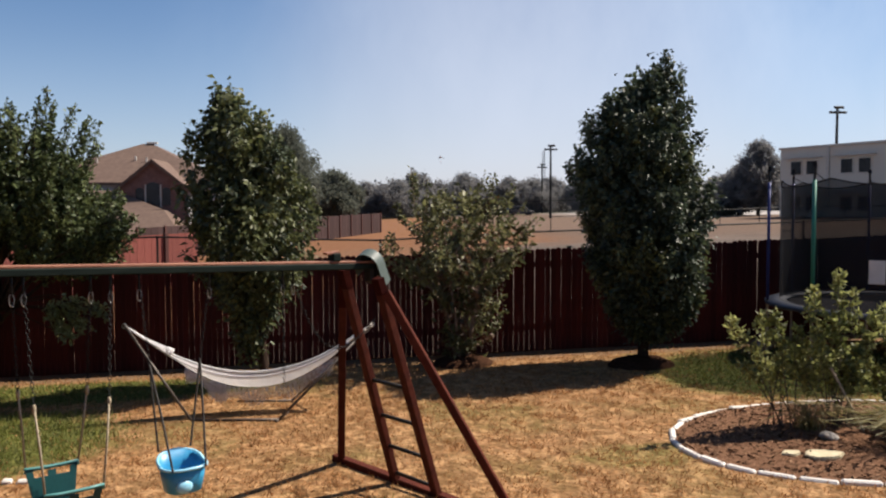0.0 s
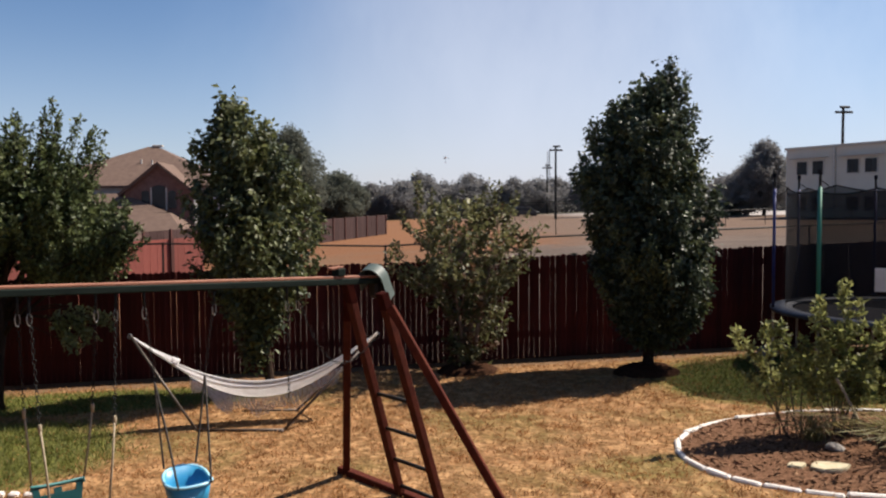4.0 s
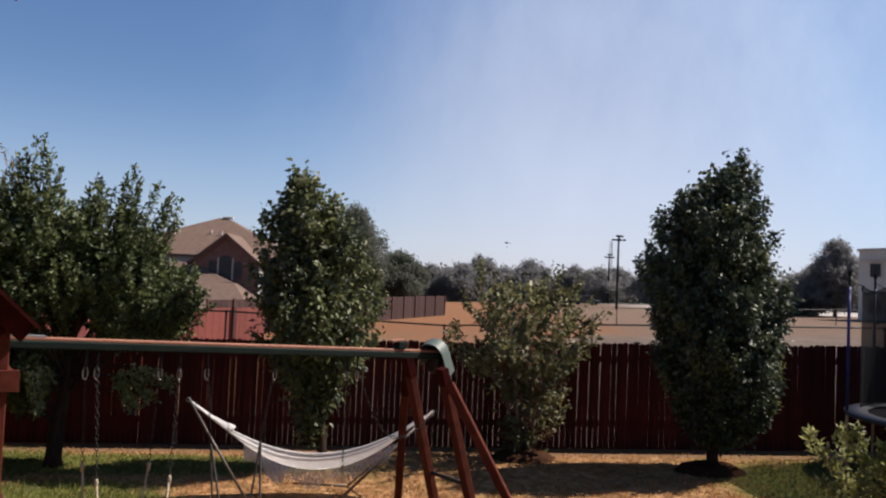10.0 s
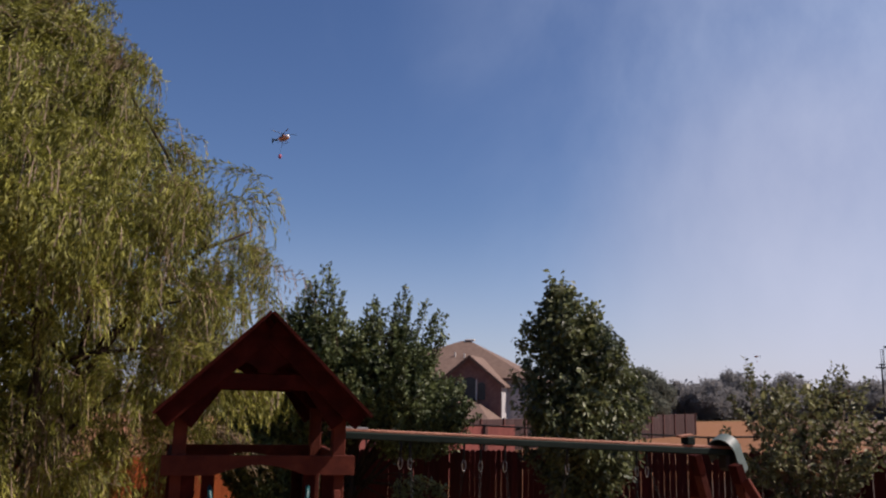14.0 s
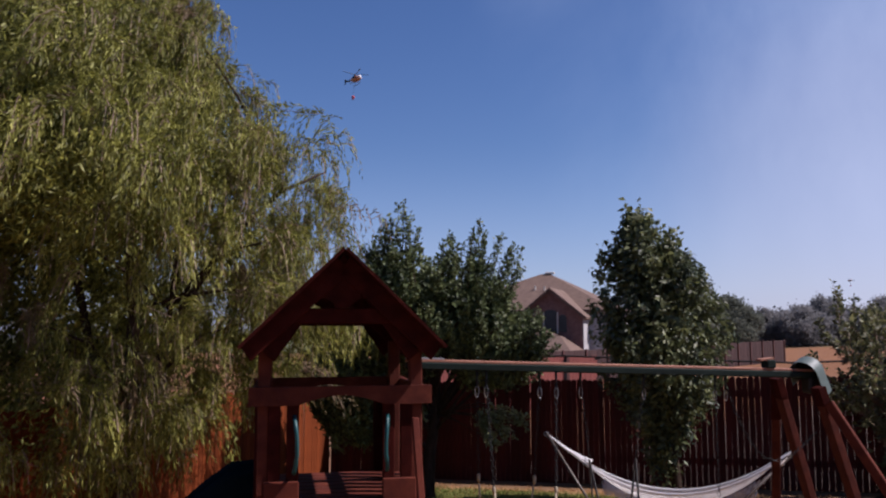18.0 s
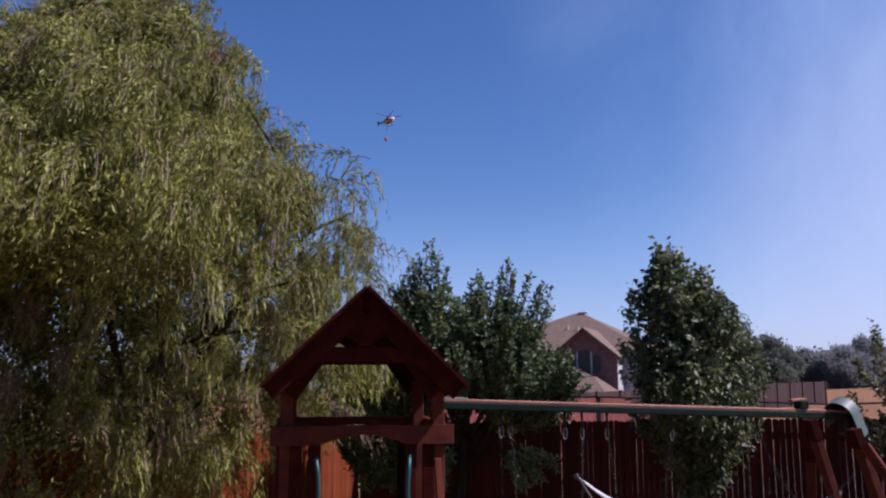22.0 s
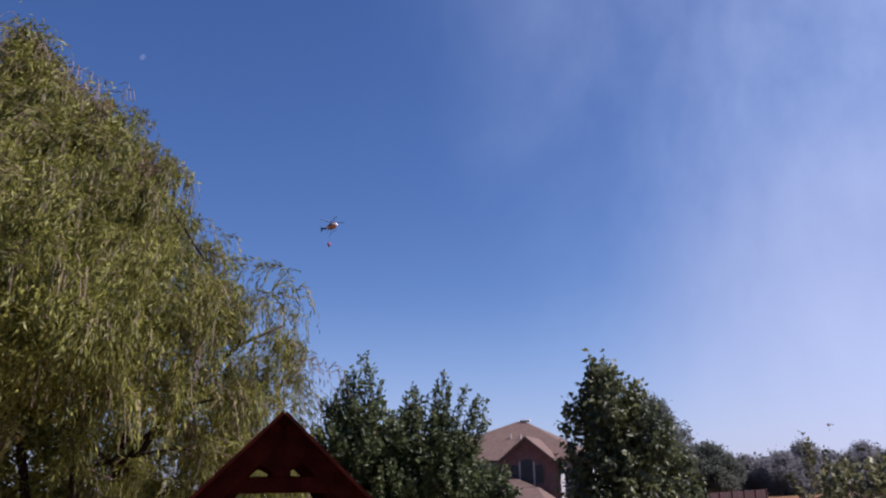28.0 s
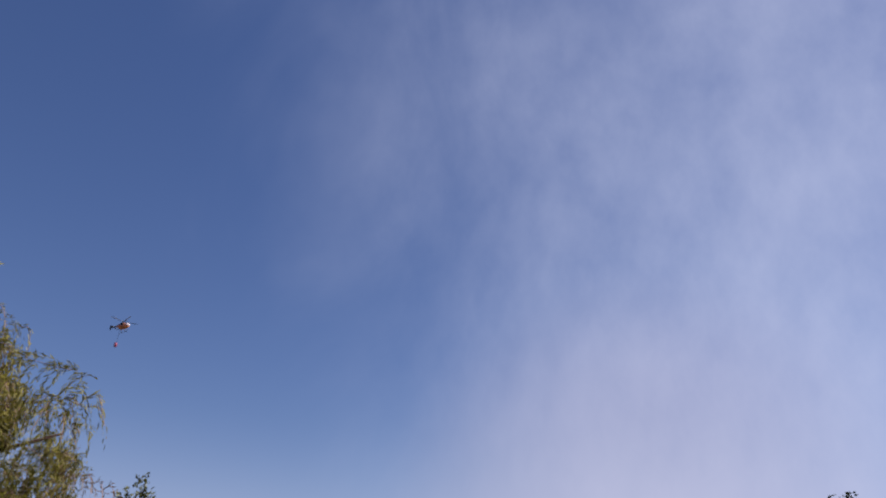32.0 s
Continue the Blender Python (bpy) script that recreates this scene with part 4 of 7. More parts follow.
def trunk_mesh(pts, radii, n=9):
    bm = bmesh.new()
    tube(bm, pts, radii, n)
    return bm


def limb_parts(root, limbs, rng, bark, n=5):
    for start, end, r in limbs:
        bm = bmesh.new()
        s, e = Vector(start), Vector(end)
        mid = s.lerp(e, 0.5) + Vector((rng.normal(0, 0.06), rng.normal(0, 0.06), 0.12 * (e - s).length))
        q1 = s.lerp(mid, 0.5) + Vector((rng.normal(0, 0.03), rng.normal(0, 0.03), 0.03))
        tube(bm, [s, q1, mid, mid.lerp(e, 0.55) + Vector((0, 0, 0.02)), e], [r, r * 0.8, r * 0.6, r * 0.42, r * 0.2], n)
        part("limb", bm, bark, root, smooth=True)


def twig_mass(root, lines, r, bark):
    bm = bmesh.new()
    for a, b in lines:
        a, b = Vector(a), Vector(b)
        tube(bm, [a, a.lerp(b, 0.5) - Vector((0, 0, 0.05)), b], [r, r * 0.75, r * 0.35], 3)
    tagged(part("twig_mass", bm, bark, root), kind="stuff")


def seat(x, y):
    return (x, y, ground_z(x, y))


def spread_tips(tips, turn, base_z, rng, times=3, jitter=0.05):
    """Skyline shoots given as reach along the bearing, height, depth, length and lean: several shoots for each."""
    t = radians(turn)
    feet, ends = [], []
    for u, z, w, ln, lean in tips:
        for _ in range(times):
            du, dw, dz = rng.normal(0, jitter), rng.normal(0, jitter * 1.5), -abs(rng.normal(0, jitter * 2.2))
            e = np.array([(u + du) * math.cos(t) - (w + dw) * math.sin(t), (u + du) * math.sin(t) + (w + dw) * math.cos(t), z + dz - base_z])
            ends.append(e)
            feet.append(e - np.array([lean * math.cos(t), lean * math.sin(t), ln]))
    return np.array(feet), np.array(ends)


def shoot_tree(name, base, prof, seed, label, leaf_main, leaf_second, turn, tips, shoots=260, per=90, spread=0.07, length=0.075, width=0.05, hang=0.45, reach=0.75, fill=1600, fill_per=9, second=0.25, trunk_r=0.075, bark=None, stems=1, depth=1.0, lump=0.08):
    """An upright tree of leafy shoots that rise from the trunk to a lopsided crown, thinner and darker inside."""
    rng = np.random.default_rng(seed)
    bx, by, bz = base
    root = thing(name, pose(bx, by, bz), label, "tree")
    bark = bark or M_bark
    rows = [(z - bz, lo, hi) for z, lo, hi in prof]
    top = rows[-1][0]
    ends, axis = lopsided(rows, shoots, rng, turn, depth, 1.0, lump)
    ends = ends - (ends - axis) * rng.uniform(0.0, 0.16, (len(ends), 1))
    feet = axis + (ends - axis) * 0.38
    feet[:, 2] = np.maximum(ends[:, 2] - reach * rng.uniform(0.65, 1.1, len(ends)), 0.12 + 0.3 * ends[:, 2])
    t_feet, t_ends = spread_tips(tips, turn, bz, rng)
    inner, mid = lopsided(rows, fill, rng, turn, depth, 1.0, lump)
    inner = mid + (inner - mid) * (0.72 * np.sqrt(rng.random((fill, 1))))
    cut = int(len(ends) * (1 - second))
    sets = [shoot_leaves(feet[:cut], ends[:cut], per, spread, rng, length, width, hang), shoot_leaves(t_feet, t_ends, int(per * 0.55), spread * 0.62, rng, length * 0.95, width * 0.95, hang * 0.6, 0.1), clustered_leaves(inner, fill_per, 0.09, (0, 0), rng, length * 1.5, width * 1.6)]
    np_mesh("crown", *join_leaves(*sets), leaf_main, root, "stuff")
    np_mesh("crown_tint", *shoot_leaves(feet[cut:], ends[cut:], per, spread, rng, length, width, hang), leaf_second, root, "stuff")
    pick = rng.integers(0, len(ends), 34)
    zs, lo, hi = np.array(rows).T
    t = radians(turn)

    def axis_at(h):
        c = float(np.interp(h, zs, (lo + hi) / 2)) * min(1.0, h / (0.5 * top))
        return (c * math.cos(t), c * math.sin(t), h)

    if stems == 1:
        hs = (-0.08, 0.05, 0.3, top * 0.3, top * 0.55, top * 0.8, top * 0.95)
        part("trunk", trunk_mesh([axis_at(h) if h > 0.2 else (0, 0, h) for h in hs], [trunk_r * k for k in (1.5, 1.15, 1.0, 0.8, 0.55, 0.3, 0.1)]), bark, root, smooth=True)
        limb_parts(root, [(axis_at(max(0.2, feet[i][2] * 0.8)), tuple(feet[i] + (ends[i] - feet[i]) * 0.7), trunk_r * 0.4 * (1.15 - feet[i][2] / top)) for i in pick], rng, bark)
    else:
        for s in range(stems):
            a = 2 * math.pi * s / stems + 0.4
            e = ends[rng.integers(len(ends))]
            pts = [(0.10 * math.cos(a), 0.08 * math.sin(a), -0.05), (0.16 * math.cos(a), 0.12 * math.sin(a), top * 0.16), (0.30 * math.cos(a), 0.24 * math.sin(a), top * 0.36), (0.5 * math.cos(a), 0.4 * math.sin(a), top * 0.6), (0.68 * math.cos(a), 0.5 * math.sin(a), top * 0.88)]
            part("trunk", trunk_mesh(pts, [trunk_r, trunk_r * 0.85, trunk_r * 0.7, trunk_r * 0.45, trunk_r * 0.2], 7), bark, root, smooth=True)
            limb_parts(root, [(pts[rng.integers(1, 4)], tuple(ends[rng.integers(len(ends))]), trunk_r * 0.35) for _ in range(7)], rng, bark)
    twig_mass(root, list(zip(feet, ends)) + list(zip(t_feet, t_ends)), 0.006, bark)
    return root


# dense teardrop ornamental pear
shoot_tree("pear_tree", (4.48, 12.55, 0.0), [(0.42, -0.14, 0.12), (0.55, -0.22, 0.28), (0.68, -0.32, 0.48), (0.88, -0.52, 0.72), (1.38, -0.88, 0.98), (1.7, -1.02, 1.08), (2.3, -1.03, 1.06), (2.75, -1.10, 0.96), (3.0, -1.10, 0.88), (3.5, -0.97, 0.72), (3.8, -0.86, 0.64), (4.14, -0.50, 0.52), (4.42, -0.10, 0.46), (4.52, 0.08, 0.42)], 11,
           "dense dark green teardrop-shaped pear tree in the lawn", M_leaf_pear, M_leaf_pear_b, -20, [(0.26, 4.80, 0, 0.5, 0.02), (0.22, 4.70, 0.05, 0.5, 0.0), (0.50, 4.54, 0, 0.45, 0.06), (-0.10, 4.46, 0, 0.4, -0.05), (0.08, 4.50, 0.1, 0.4, 0), (-0.56, 4.18, 0, 0.4, -0.08), (-0.30, 4.34, 0.1, 0.4, -0.05), (-0.94, 3.84, 0, 0.35, -0.1), (0.66, 4.05, 0, 0.4, 0.06), (0.78, 3.56, 0, 0.35, 0.1), (-1.16, 3.1, 0, 0.3, -0.12), (1.04, 2.78, 0, 0.3, 0.12)],
           430, 86, 0.070, 0.078, 0.042, 0.9, 0.6, 1400, 8, 0.22, 0.08, M_bark_dark, lump=0.08)
shoot_tree("pear_tree", seat(-1.36, 12.6), [(0.42, -0.32, -0.08), (0.8, -0.44, 0.05), (1.13, -0.52, 0.18), (1.48, -0.82, 0.55), (1.9, -1.18, 0.78), (2.42, -1.2, 0.78), (2.66, -1.16, 0.66), (3.0, -1.08, 0.50), (3.28, -1.0, 0.36), (3.58, -0.93, 0.15), (3.82, -0.80, -0.02), (4.0, -0.68, -0.30), (4.1, -0.6, -0.42)], 12,
           "upright olive-green pear tree behind the hammock", M_leaf_pear_b, M_leaf_pear, 6, [(-0.62, 4.18, 0, 0.55, -0.02), (-0.44, 4.18, 0, 0.6, 0.02), (-0.55, 4.05, 0.1, 0.5, 0), (-0.30, 4.04, 0, 0.5, 0.04), (0.0, 3.86, 0, 0.5, 0.06), (-0.10, 3.80, 0.05, 0.5, 0.02), (-0.82, 3.86, 0, 0.4, -0.05), (-1.0, 3.62, 0, 0.4, -0.08), (0.22, 3.52, 0, 0.35, 0.08), (0.40, 3.30, 0, 0.35, 0.1), (-1.22, 2.75, 0, 0.3, -0.12), (0.66, 2.85, 0, 0.3, 0.12), (0.80, 2.46, 0, 0.3, 0.14)],
           270, 52, 0.080, 0.090, 0.046, 0.9, 0.55, 750, 6, 0.3, 0.07, M_bark_dark, lump=0.14)
shoot_tree("crape_myrtle", seat(1.72, 13.4), [(0.02, -0.30, 0.12), (0.32, -0.38, 0.42), (0.88, -0.50, 0.58), (1.25, -0.78, 0.72), (1.41, -0.92, 0.80), (1.71, -1.08, 0.96), (1.96, -1.15, 0.98), (2.3, -1.02, 0.92), (2.48, -0.85, 0.74), (2.6, -0.6, 0.5)], 13,
           "open multi-stemmed crape myrtle with olive and rust leaves", M_leaf_crape, M_leaf_crape_red, -7, [(-0.82, 3.06, 0, 0.6, -0.04), (-0.72, 2.98, 0, 0.6, 0.02), (-0.58, 2.86, 0.05, 0.5, 0.05), (-0.34, 2.78, 0, 0.5, 0.0), (-0.15, 2.66, 0, 0.4, 0.0), (0.48, 3.00, 0, 0.55, 0.16), (0.40, 2.90, 0.05, 0.5, 0.14), (0.30, 2.76, 0, 0.4, 0.08), (0.80, 2.76, 0, 0.5, 0.2), (0.70, 2.66, 0, 0.4, 0.14), (1.22, 2.26, 0, 0.35, 0.3), (1.08, 2.14, 0, 0.3, 0.3), (-1.08, 2.46, 0, 0.35, -0.14), (-1.22, 2.0, 0, 0.3, -0.2), (0.1, 2.62, 0, 0.35, 0)],
           150, 40, 0.050, 0.084, 0.046, 0.3, 0.42, 170, 6, 0.14, 0.035, M_bark_red, 5, lump=0.26)


def oak():
    """A spreading oak: lobes of upright leafy shoots on a short trunk, with low hanging sprays."""
    rng = np.random.default_rng(21)
    x0, y0, turn = -4.9, 12.5, 21.4
    z0 = ground_z(x0, y0)
    root = thing("oak_tree", pose(x0, y0, z0), "spreading dark green oak with upright shoots by the back fence", "tree")
    t = radians(turn)
    lobes = ((-0.45, 0.15, 2.9, 0.42, 0.6, 0.62, 70), (-1.0, 0.0, 2.85, 0.46, 0.7, 0.95, 120), (0.20, 0.0, 2.55, 0.72, 0.9, 0.85, 170), (0.78, -0.1, 2.05, 0.70, 0.9, 0.52, 170), (-0.6, 0.2, 2.2, 1.1, 1.0, 0.65, 150), (0.62, -0.25, 1.74, 0.66, 0.7, 0.28, 80), (-1.9, 0.3, 2.3, 0.75, 0.8, 0.9, 70), (-1.65, 0.25, 1.40, 0.76, 0.9, 0.95, 180), (-0.95, 0.4, 0.95, 0.55, 0.7, 0.6, 90))
    feet, ends, core = [], [], []
    for cu, cw, cz, ru, rw, rz, n in lobes:
        q = rng.normal(0, 1, (n, 3))
        q /= np.linalg.norm(q, axis=1, keepdims=True)
        c, r = np.array([cu, cw, cz]), np.array([ru, rw, rz])
        p = c + q * r * rng.uniform(0.80, 1.0, (n, 1))
        d = (q * (0.55, 0.55, 0.25) + (0, 0, 0.75)) * rng.uniform(0.42, 0.85, (n, 1))
        keep = np.ones(n, bool)
        for ku, kw, kz, su, sw, sz, _ in lobes:
            keep &= (((p - (ku, kw, kz)) / (su, sw, sz)) ** 2).sum(1) > 0.62
        ends.append((p + d * 0.35)[keep])
        feet.append((p - d * 0.65)[keep])
        core.append(c + q * r * 0.68 * np.sqrt(rng.random((n, 1))))
        core.append(c - q * r * 0.62 * np.sqrt(rng.random((n, 1))))
    feet, ends, core = np.concatenate(feet), np.concatenate(ends), np.concatenate(core)
    low = ends[:, 2] < 3.75
    feet, ends = feet[low], ends[low]

    def world(p):
        return np.stack([p[:, 0] * math.cos(t) - p[:, 1] * math.sin(t), p[:, 0] * math.sin(t) + p[:, 1] * math.cos(t), p[:, 2] - z0], 1)

    feet, ends, core = world(feet), world(ends), world(core)
    tips = [(-0.80, 4.50, 0, 0.9, 0.03), (-0.66, 4.30, 0, 0.8, 0.08), (-0.98, 4.28, 0, 0.8, -0.05), (-1.12, 4.26, 0.1, 0.7, -0.08), (-1.3, 4.0, 0, 0.6, -0.1), (-1.5, 3.88, 0, 0.6, -0.14), (-0.55, 4.05, 0, 0.6, 0.12), (-0.86, 4.1, 0.1, 0.8, 0), (-1.05, 4.0, -0.1, 0.8, 0),
            (-0.28, 3.62, 0, 0.5, -0.05), (0.02, 4.02, 0, 0.75, 0.0), (0.14, 3.86, 0, 0.6, 0.03), (-0.12, 3.82, 0.1, 0.6, -0.03), (0.45, 4.16, 0, 0.8, 0.12), (0.36, 3.95, 0.1, 0.7, 0.1), (0.60, 3.92, 0, 0.7, 0.15), (0.80, 3.90, 0, 0.7, 0.2), (0.95, 3.78, 0, 0.6, 0.25), (1.14, 3.72, 0, 0.6, 0.32), (1.06, 3.55, 0.1, 0.6, 0.3), (1.10, 3.34, 0, 0.5, 0.3),
            (1.30, 2.72, 0, 0.35, 0.25), (1.48, 2.60, 0, 0.35, 0.3), (1.62, 2.34, 0, 0.3, 0.35), (1.62, 2.10, -0.1, 0.25, 0.4), (1.55, 1.88, -0.1, 0.2, 0.4), (1.38, 1.66, -0.2, 0.15, 0.4)]
    t_feet, t_ends = spread_tips(tips, turn, z0, rng, 3, 0.05)
    fans = (((0.32, 1.26), 10, (0.62, 1.16), (0.56, 1.10)), ((-0.72, 1.30), 6, (-0.70, -0.50), (0.56, 0.95)))
    sprays = []
    for (fu, fz), count, us, zs in fans:
        for _ in range(count):
            f = rng.random()
            u, z = us[0] + (us[1] - us[0]) * f + 0.04 * rng.normal(), zs[0] + (zs[1] - zs[0]) * f + 0.05 * rng.normal()
            sprays.append((u, z, -0.6 + 0.12 * rng.normal(), 0.75 * (z - fz), 0.75 * (u - fu)))
    s_feet, s_ends = spread_tips(sprays, turn, z0, rng, 2, 0.06)
    np_mesh("crown", *join_leaves(shoot_leaves(feet, ends, 64, 0.036, rng, 0.074, 0.040, -0.05, 0.2, 0.04), shoot_leaves(t_feet, t_ends, 48, 0.034, rng, 0.070, 0.038, -0.1, 0.0, 0.02), clustered_leaves(core, 8, 0.1, (0, 0), rng, 0.12, 0.08, 0.1)), M_leaf_oak, root, "stuff")
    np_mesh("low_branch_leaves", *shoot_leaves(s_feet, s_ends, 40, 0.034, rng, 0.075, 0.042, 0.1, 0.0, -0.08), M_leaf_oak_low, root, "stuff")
    part("trunk", trunk_mesh([(-0.37, -0.15, -0.1), (-0.37, -0.15, 0.1), (-0.35, -0.13, 0.6), (-0.28, -0.08, 1.2), (-0.24, 0.0, 2.2), (-0.25, 0.1, 3.2)], [0.16, 0.12, 0.1, 0.085, 0.055, 0.02]), M_bark_dark, root, smooth=True)
    pick = rng.integers(0, len(ends), 34)
    limbs = [((-0.28, -0.08, max(0.5, min(feet[i][2] * 0.6, 1.9))), tuple(ends[i]), 0.034) for i in pick] + [(tuple(f), tuple(f + (e - f) * 0.8), 0.012) for f, e in zip(t_feet[::3], t_ends[::3])]
    limb_parts(root, limbs + [((-0.28, -0.08, 1.3), tuple(e), 0.018) for e in s_ends[::4]], rng, M_bark_dark)
    twig_mass(root, list(zip(feet, ends)) + list(zip(t_feet, t_ends)) + list(zip(s_feet, s_ends)), 0.006, M_bark_dark)


oak()


def willow():
    """A broad willow: forked leaning stems, arched boughs, and plumes of long strands that the wind draws to one side."""
    rng = np.random.default_rng(31)
    x0, y0, turn = -7.0, 8.6, 39.0
    z0 = ground_z(x0, y0)
    root = thing("willow_tree", pose(x0, y0, z0), "large weeping willow with hanging olive-green strands", "tree")
    t = radians(turn)
    rows = [(z - z0, lo, hi) for z, lo, hi in ((0.5, -4.6, -0.3), (0.9, -5.0, 0.0), (1.2, -5.2, 0.6), (1.5, -5.3, 1.6), (1.9, -5.4, 1.95), (2.4, -5.4, 2.0), (3.0, -5.4, 2.0), (3.6, -5.3, 2.0), (4.2, -5.2, 1.86), (4.6, -5.0, 1.55), (4.9, -4.8, 1.2), (5.1, -4.6, 0.8), (5.5, -4.1, 0.6), (6.0, -3.5, 0.38), (6.3, -3.1, 0.12), (6.7, -2.5, 0.0), (7.0, -2.28, -0.2), (7.25, -2.2, -0.55), (7.55, -2.2, -1.15), (7.9, -2.2, -1.45), (8.3, -2.15, -1.75))]

    def local(p):
        """Reach along the bearing, depth away from the house, height."""
        return np.stack([p[:, 0] * math.cos(t) + p[:, 1] * math.sin(t), -p[:, 0] * math.sin(t) + p[:, 1] * math.cos(t), p[:, 2] + z0], 1)

    n = 2700
    p, axis = lopsided(rows, n, rng, turn, 0.85, 0.95, 0.13)
    p = axis + (p - axis) * rng.uniform(0.62, 1.0, (n, 1)) ** 0.8

    def overhang(p):
        """The upper crown reaches out towards the house; the low boughs hang back under it."""
        w, z = local(p)[:, 1], p[:, 2] + z0
        k = np.where(w < 0, np.interp(z, (0.5, 2.2, 3.2, 4.2, 6.0, 8.0), (-0.30, -0.45, -0.10, 0.42, 0.15, 0.0)), 0.0) * w * np.clip((1.0 - local(p)[:, 0]) / 1.2, 0, 1)
        return p + k[:, None] * np.array([-math.sin(t), math.cos(t), 0.0])

    p = overhang(p)
    q = local(p)
    u, w, z = q.T
    over = np.maximum(0.0, u - np.interp(z, [r[0] + z0 for r in rows], [r[2] for r in rows]))
    p = p - over[:, None] * np.array([math.cos(t), math.sin(t), 0.0])
    keep = np.where(w < 0.3, 0.52, 0.40)
    keep[w > 0.9] = np.where(z < 3.6, 0.42, 0.20)[w > 0.9]  # the far side
    keep[(z < 3.3) & (z > 1.9) & (u < 0.7) & (w < 0.6)] = 0.22  # open under the overhang on the near side
    keep[z < 1.9] = np.where(w < 0.0, 0.36, 0.55)[z < 1.9]
    keep[(z < 3.2) & (z > 1.5) & (u < -1.8) & (w < 0.8)] = 0.09
    keep[(u > 1.0) & (z > 2.9)] = 0.36  # thin at the tip of the side bough
    keep[(z < 2.4) & (u > 0.5)] = 0.42
    keep[(z < 2.2) & (u > 0.5) & (w < 0.2)] = 0.0
    pick = rng.random(n) < keep
    p, axis = p[pick], axis[pick]
    # plumes: an arched branchlet with strands along it
    wind = np.array([-math.cos(t), -math.sin(t), 0.0])
    pos, way, dry, twigs = [], [], [], []
    for c, ax in zip(p, axis):
        out = c - ax
        out[2] = 0
        out = out / (np.linalg.norm(out) + 1e-6) + rng.normal(0, 0.45, 3) * (1, 1, 0.2)
        high = min(1.0, max(0.0, (c[2] - 3.0) / 4.5))
        span = rng.uniform(0.3, 0.75)
        k = int(rng.integers(12, 24))
        f = np.sort(rng.random(k))
        arc = c + out * (f[:, None] - 0.6) * span + np.array([0, 0, 0.30]) * np.sin(np.pi * (0.25 + 0.75 * f))[:, None] * span + rng.normal(0, 0.05, (k, 3))
        sway = rng.uniform(0.35, 1.0) * (0.40 + 1.05 * high)
        drop = rng.uniform(0.28, 0.62)
        side = rng.normal(0, 0.28, 3) * (1, 1, 0)
        brown = rng.random() < 0.05
        twigs.append(arc[:: max(1, k // 4)])
        for h in arc:
            m = int(rng.integers(15, 24))
            ln = drop * rng.uniform(0.55, 1.1)
            g = np.linspace(0, 1, m)[:, None]
            line = h + (out * 0.38 + side + rng.normal(0, 0.14, 3) * (1, 1, 0)) * ln * g ** 0.8 + wind * sway * ln * 0.62 * g ** 1.3 - np.array([0, 0, 0.92]) * ln * g ** 1.55 + np.array([0, 0, 0.10]) * np.sin(np.pi * g)
            pos.append(line + rng.normal(0, 0.013, line.shape))
            d = np.gradient(line, axis=0)
            way.append(d / (np.linalg.norm(d, axis=1, keepdims=True) + 1e-6) + rng.normal(0, 0.27, line.shape))
            dry.append(np.full(m, brown or rng.random() < 0.02))
            if rng.random() < 0.25:
                twigs.append(line[:: max(1, m // 4)])
    pos, way, dry = np.concatenate(pos), np.concatenate(way), np.concatenate(dry)
    # the skyline: a narrow leaning spire, a dip, and a lower shoulder
    u, w, z = local(pos).T
    seen = z - 0.12 * w * (z - 2.3)
    sky_u = (-6.0, -3.4, -2.9, -2.45, -2.25, -2.15, -2.04, -1.73, -1.43, -1.12, -0.93, -0.79, -0.53, -0.30, -0.18, 0.1, 0.5, 3.0)
    sky_z = (5.8, 6.6, 6.9, 7.05, 7.3, 8.1, 8.4, 8.1, 7.85, 7.5, 7.40, 7.62, 7.48, 7.50, 7.30, 7.15, 6.8, 6.8)
    ok = (pos[:, 2] > 0.25) & (seen < np.interp(u, sky_u, sky_z) + rng.normal(0, 0.05, len(u)))
    pos, way, dry = pos[ok], way[ok], dry[ok]
    # shaded leaves inside and at the back
    inner, mid = lopsided(rows, 11000, rng, turn, 0.85, 1.0, 0.13)
    inner = overhang(mid + (inner - mid) * (0.80 * np.sqrt(rng.random((11000, 1)))))
    u, w, z = local(inner).T
    inner = inner[((z > 3.3) | (w > 0.2) | ((z < 1.7) & (rng.random(11000) < 0.12))) & ((u < -0.6) | (rng.random(11000) < np.where(u < 0.8, 0.4, np.where(z < 2.8, 0.55, 0.16)))) & ((z > 1.4) | (u < 0.6)) & ((z < 6.0) | (rng.random(11000) < 0.5))]
    for sel, m, name in ((~dry, M_leaf_willow, "crown"), (dry, M_leaf_willow_dry, "dry_crown")):
        k = int(sel.sum())
        v = leaves_mesh(pos[sel], way[sel], rng.uniform(0.07, 0.11, k), rng.uniform(0.011, 0.017, k), rng)
        if name == "crown":
            v = join_leaves(v, clustered_leaves(inner, 26, 0.13, (0, 0), rng, 0.11, 0.024, 0.7))
        np_mesh(name, *v, m, root, "stuff")
    bm = bmesh.new()
    for line in twigs:
        tube(bm, [tuple(a) for a in line], 0.0045, 3)
    tagged(part("twig_mass", bm, M_bark_red, root), kind="stuff")

    # stems that fork low and lean, boughs to the plumes
    def at(u, w, z):
        return (u * math.cos(t) - w * math.sin(t), u * math.sin(t) + w * math.cos(t), z - z0)

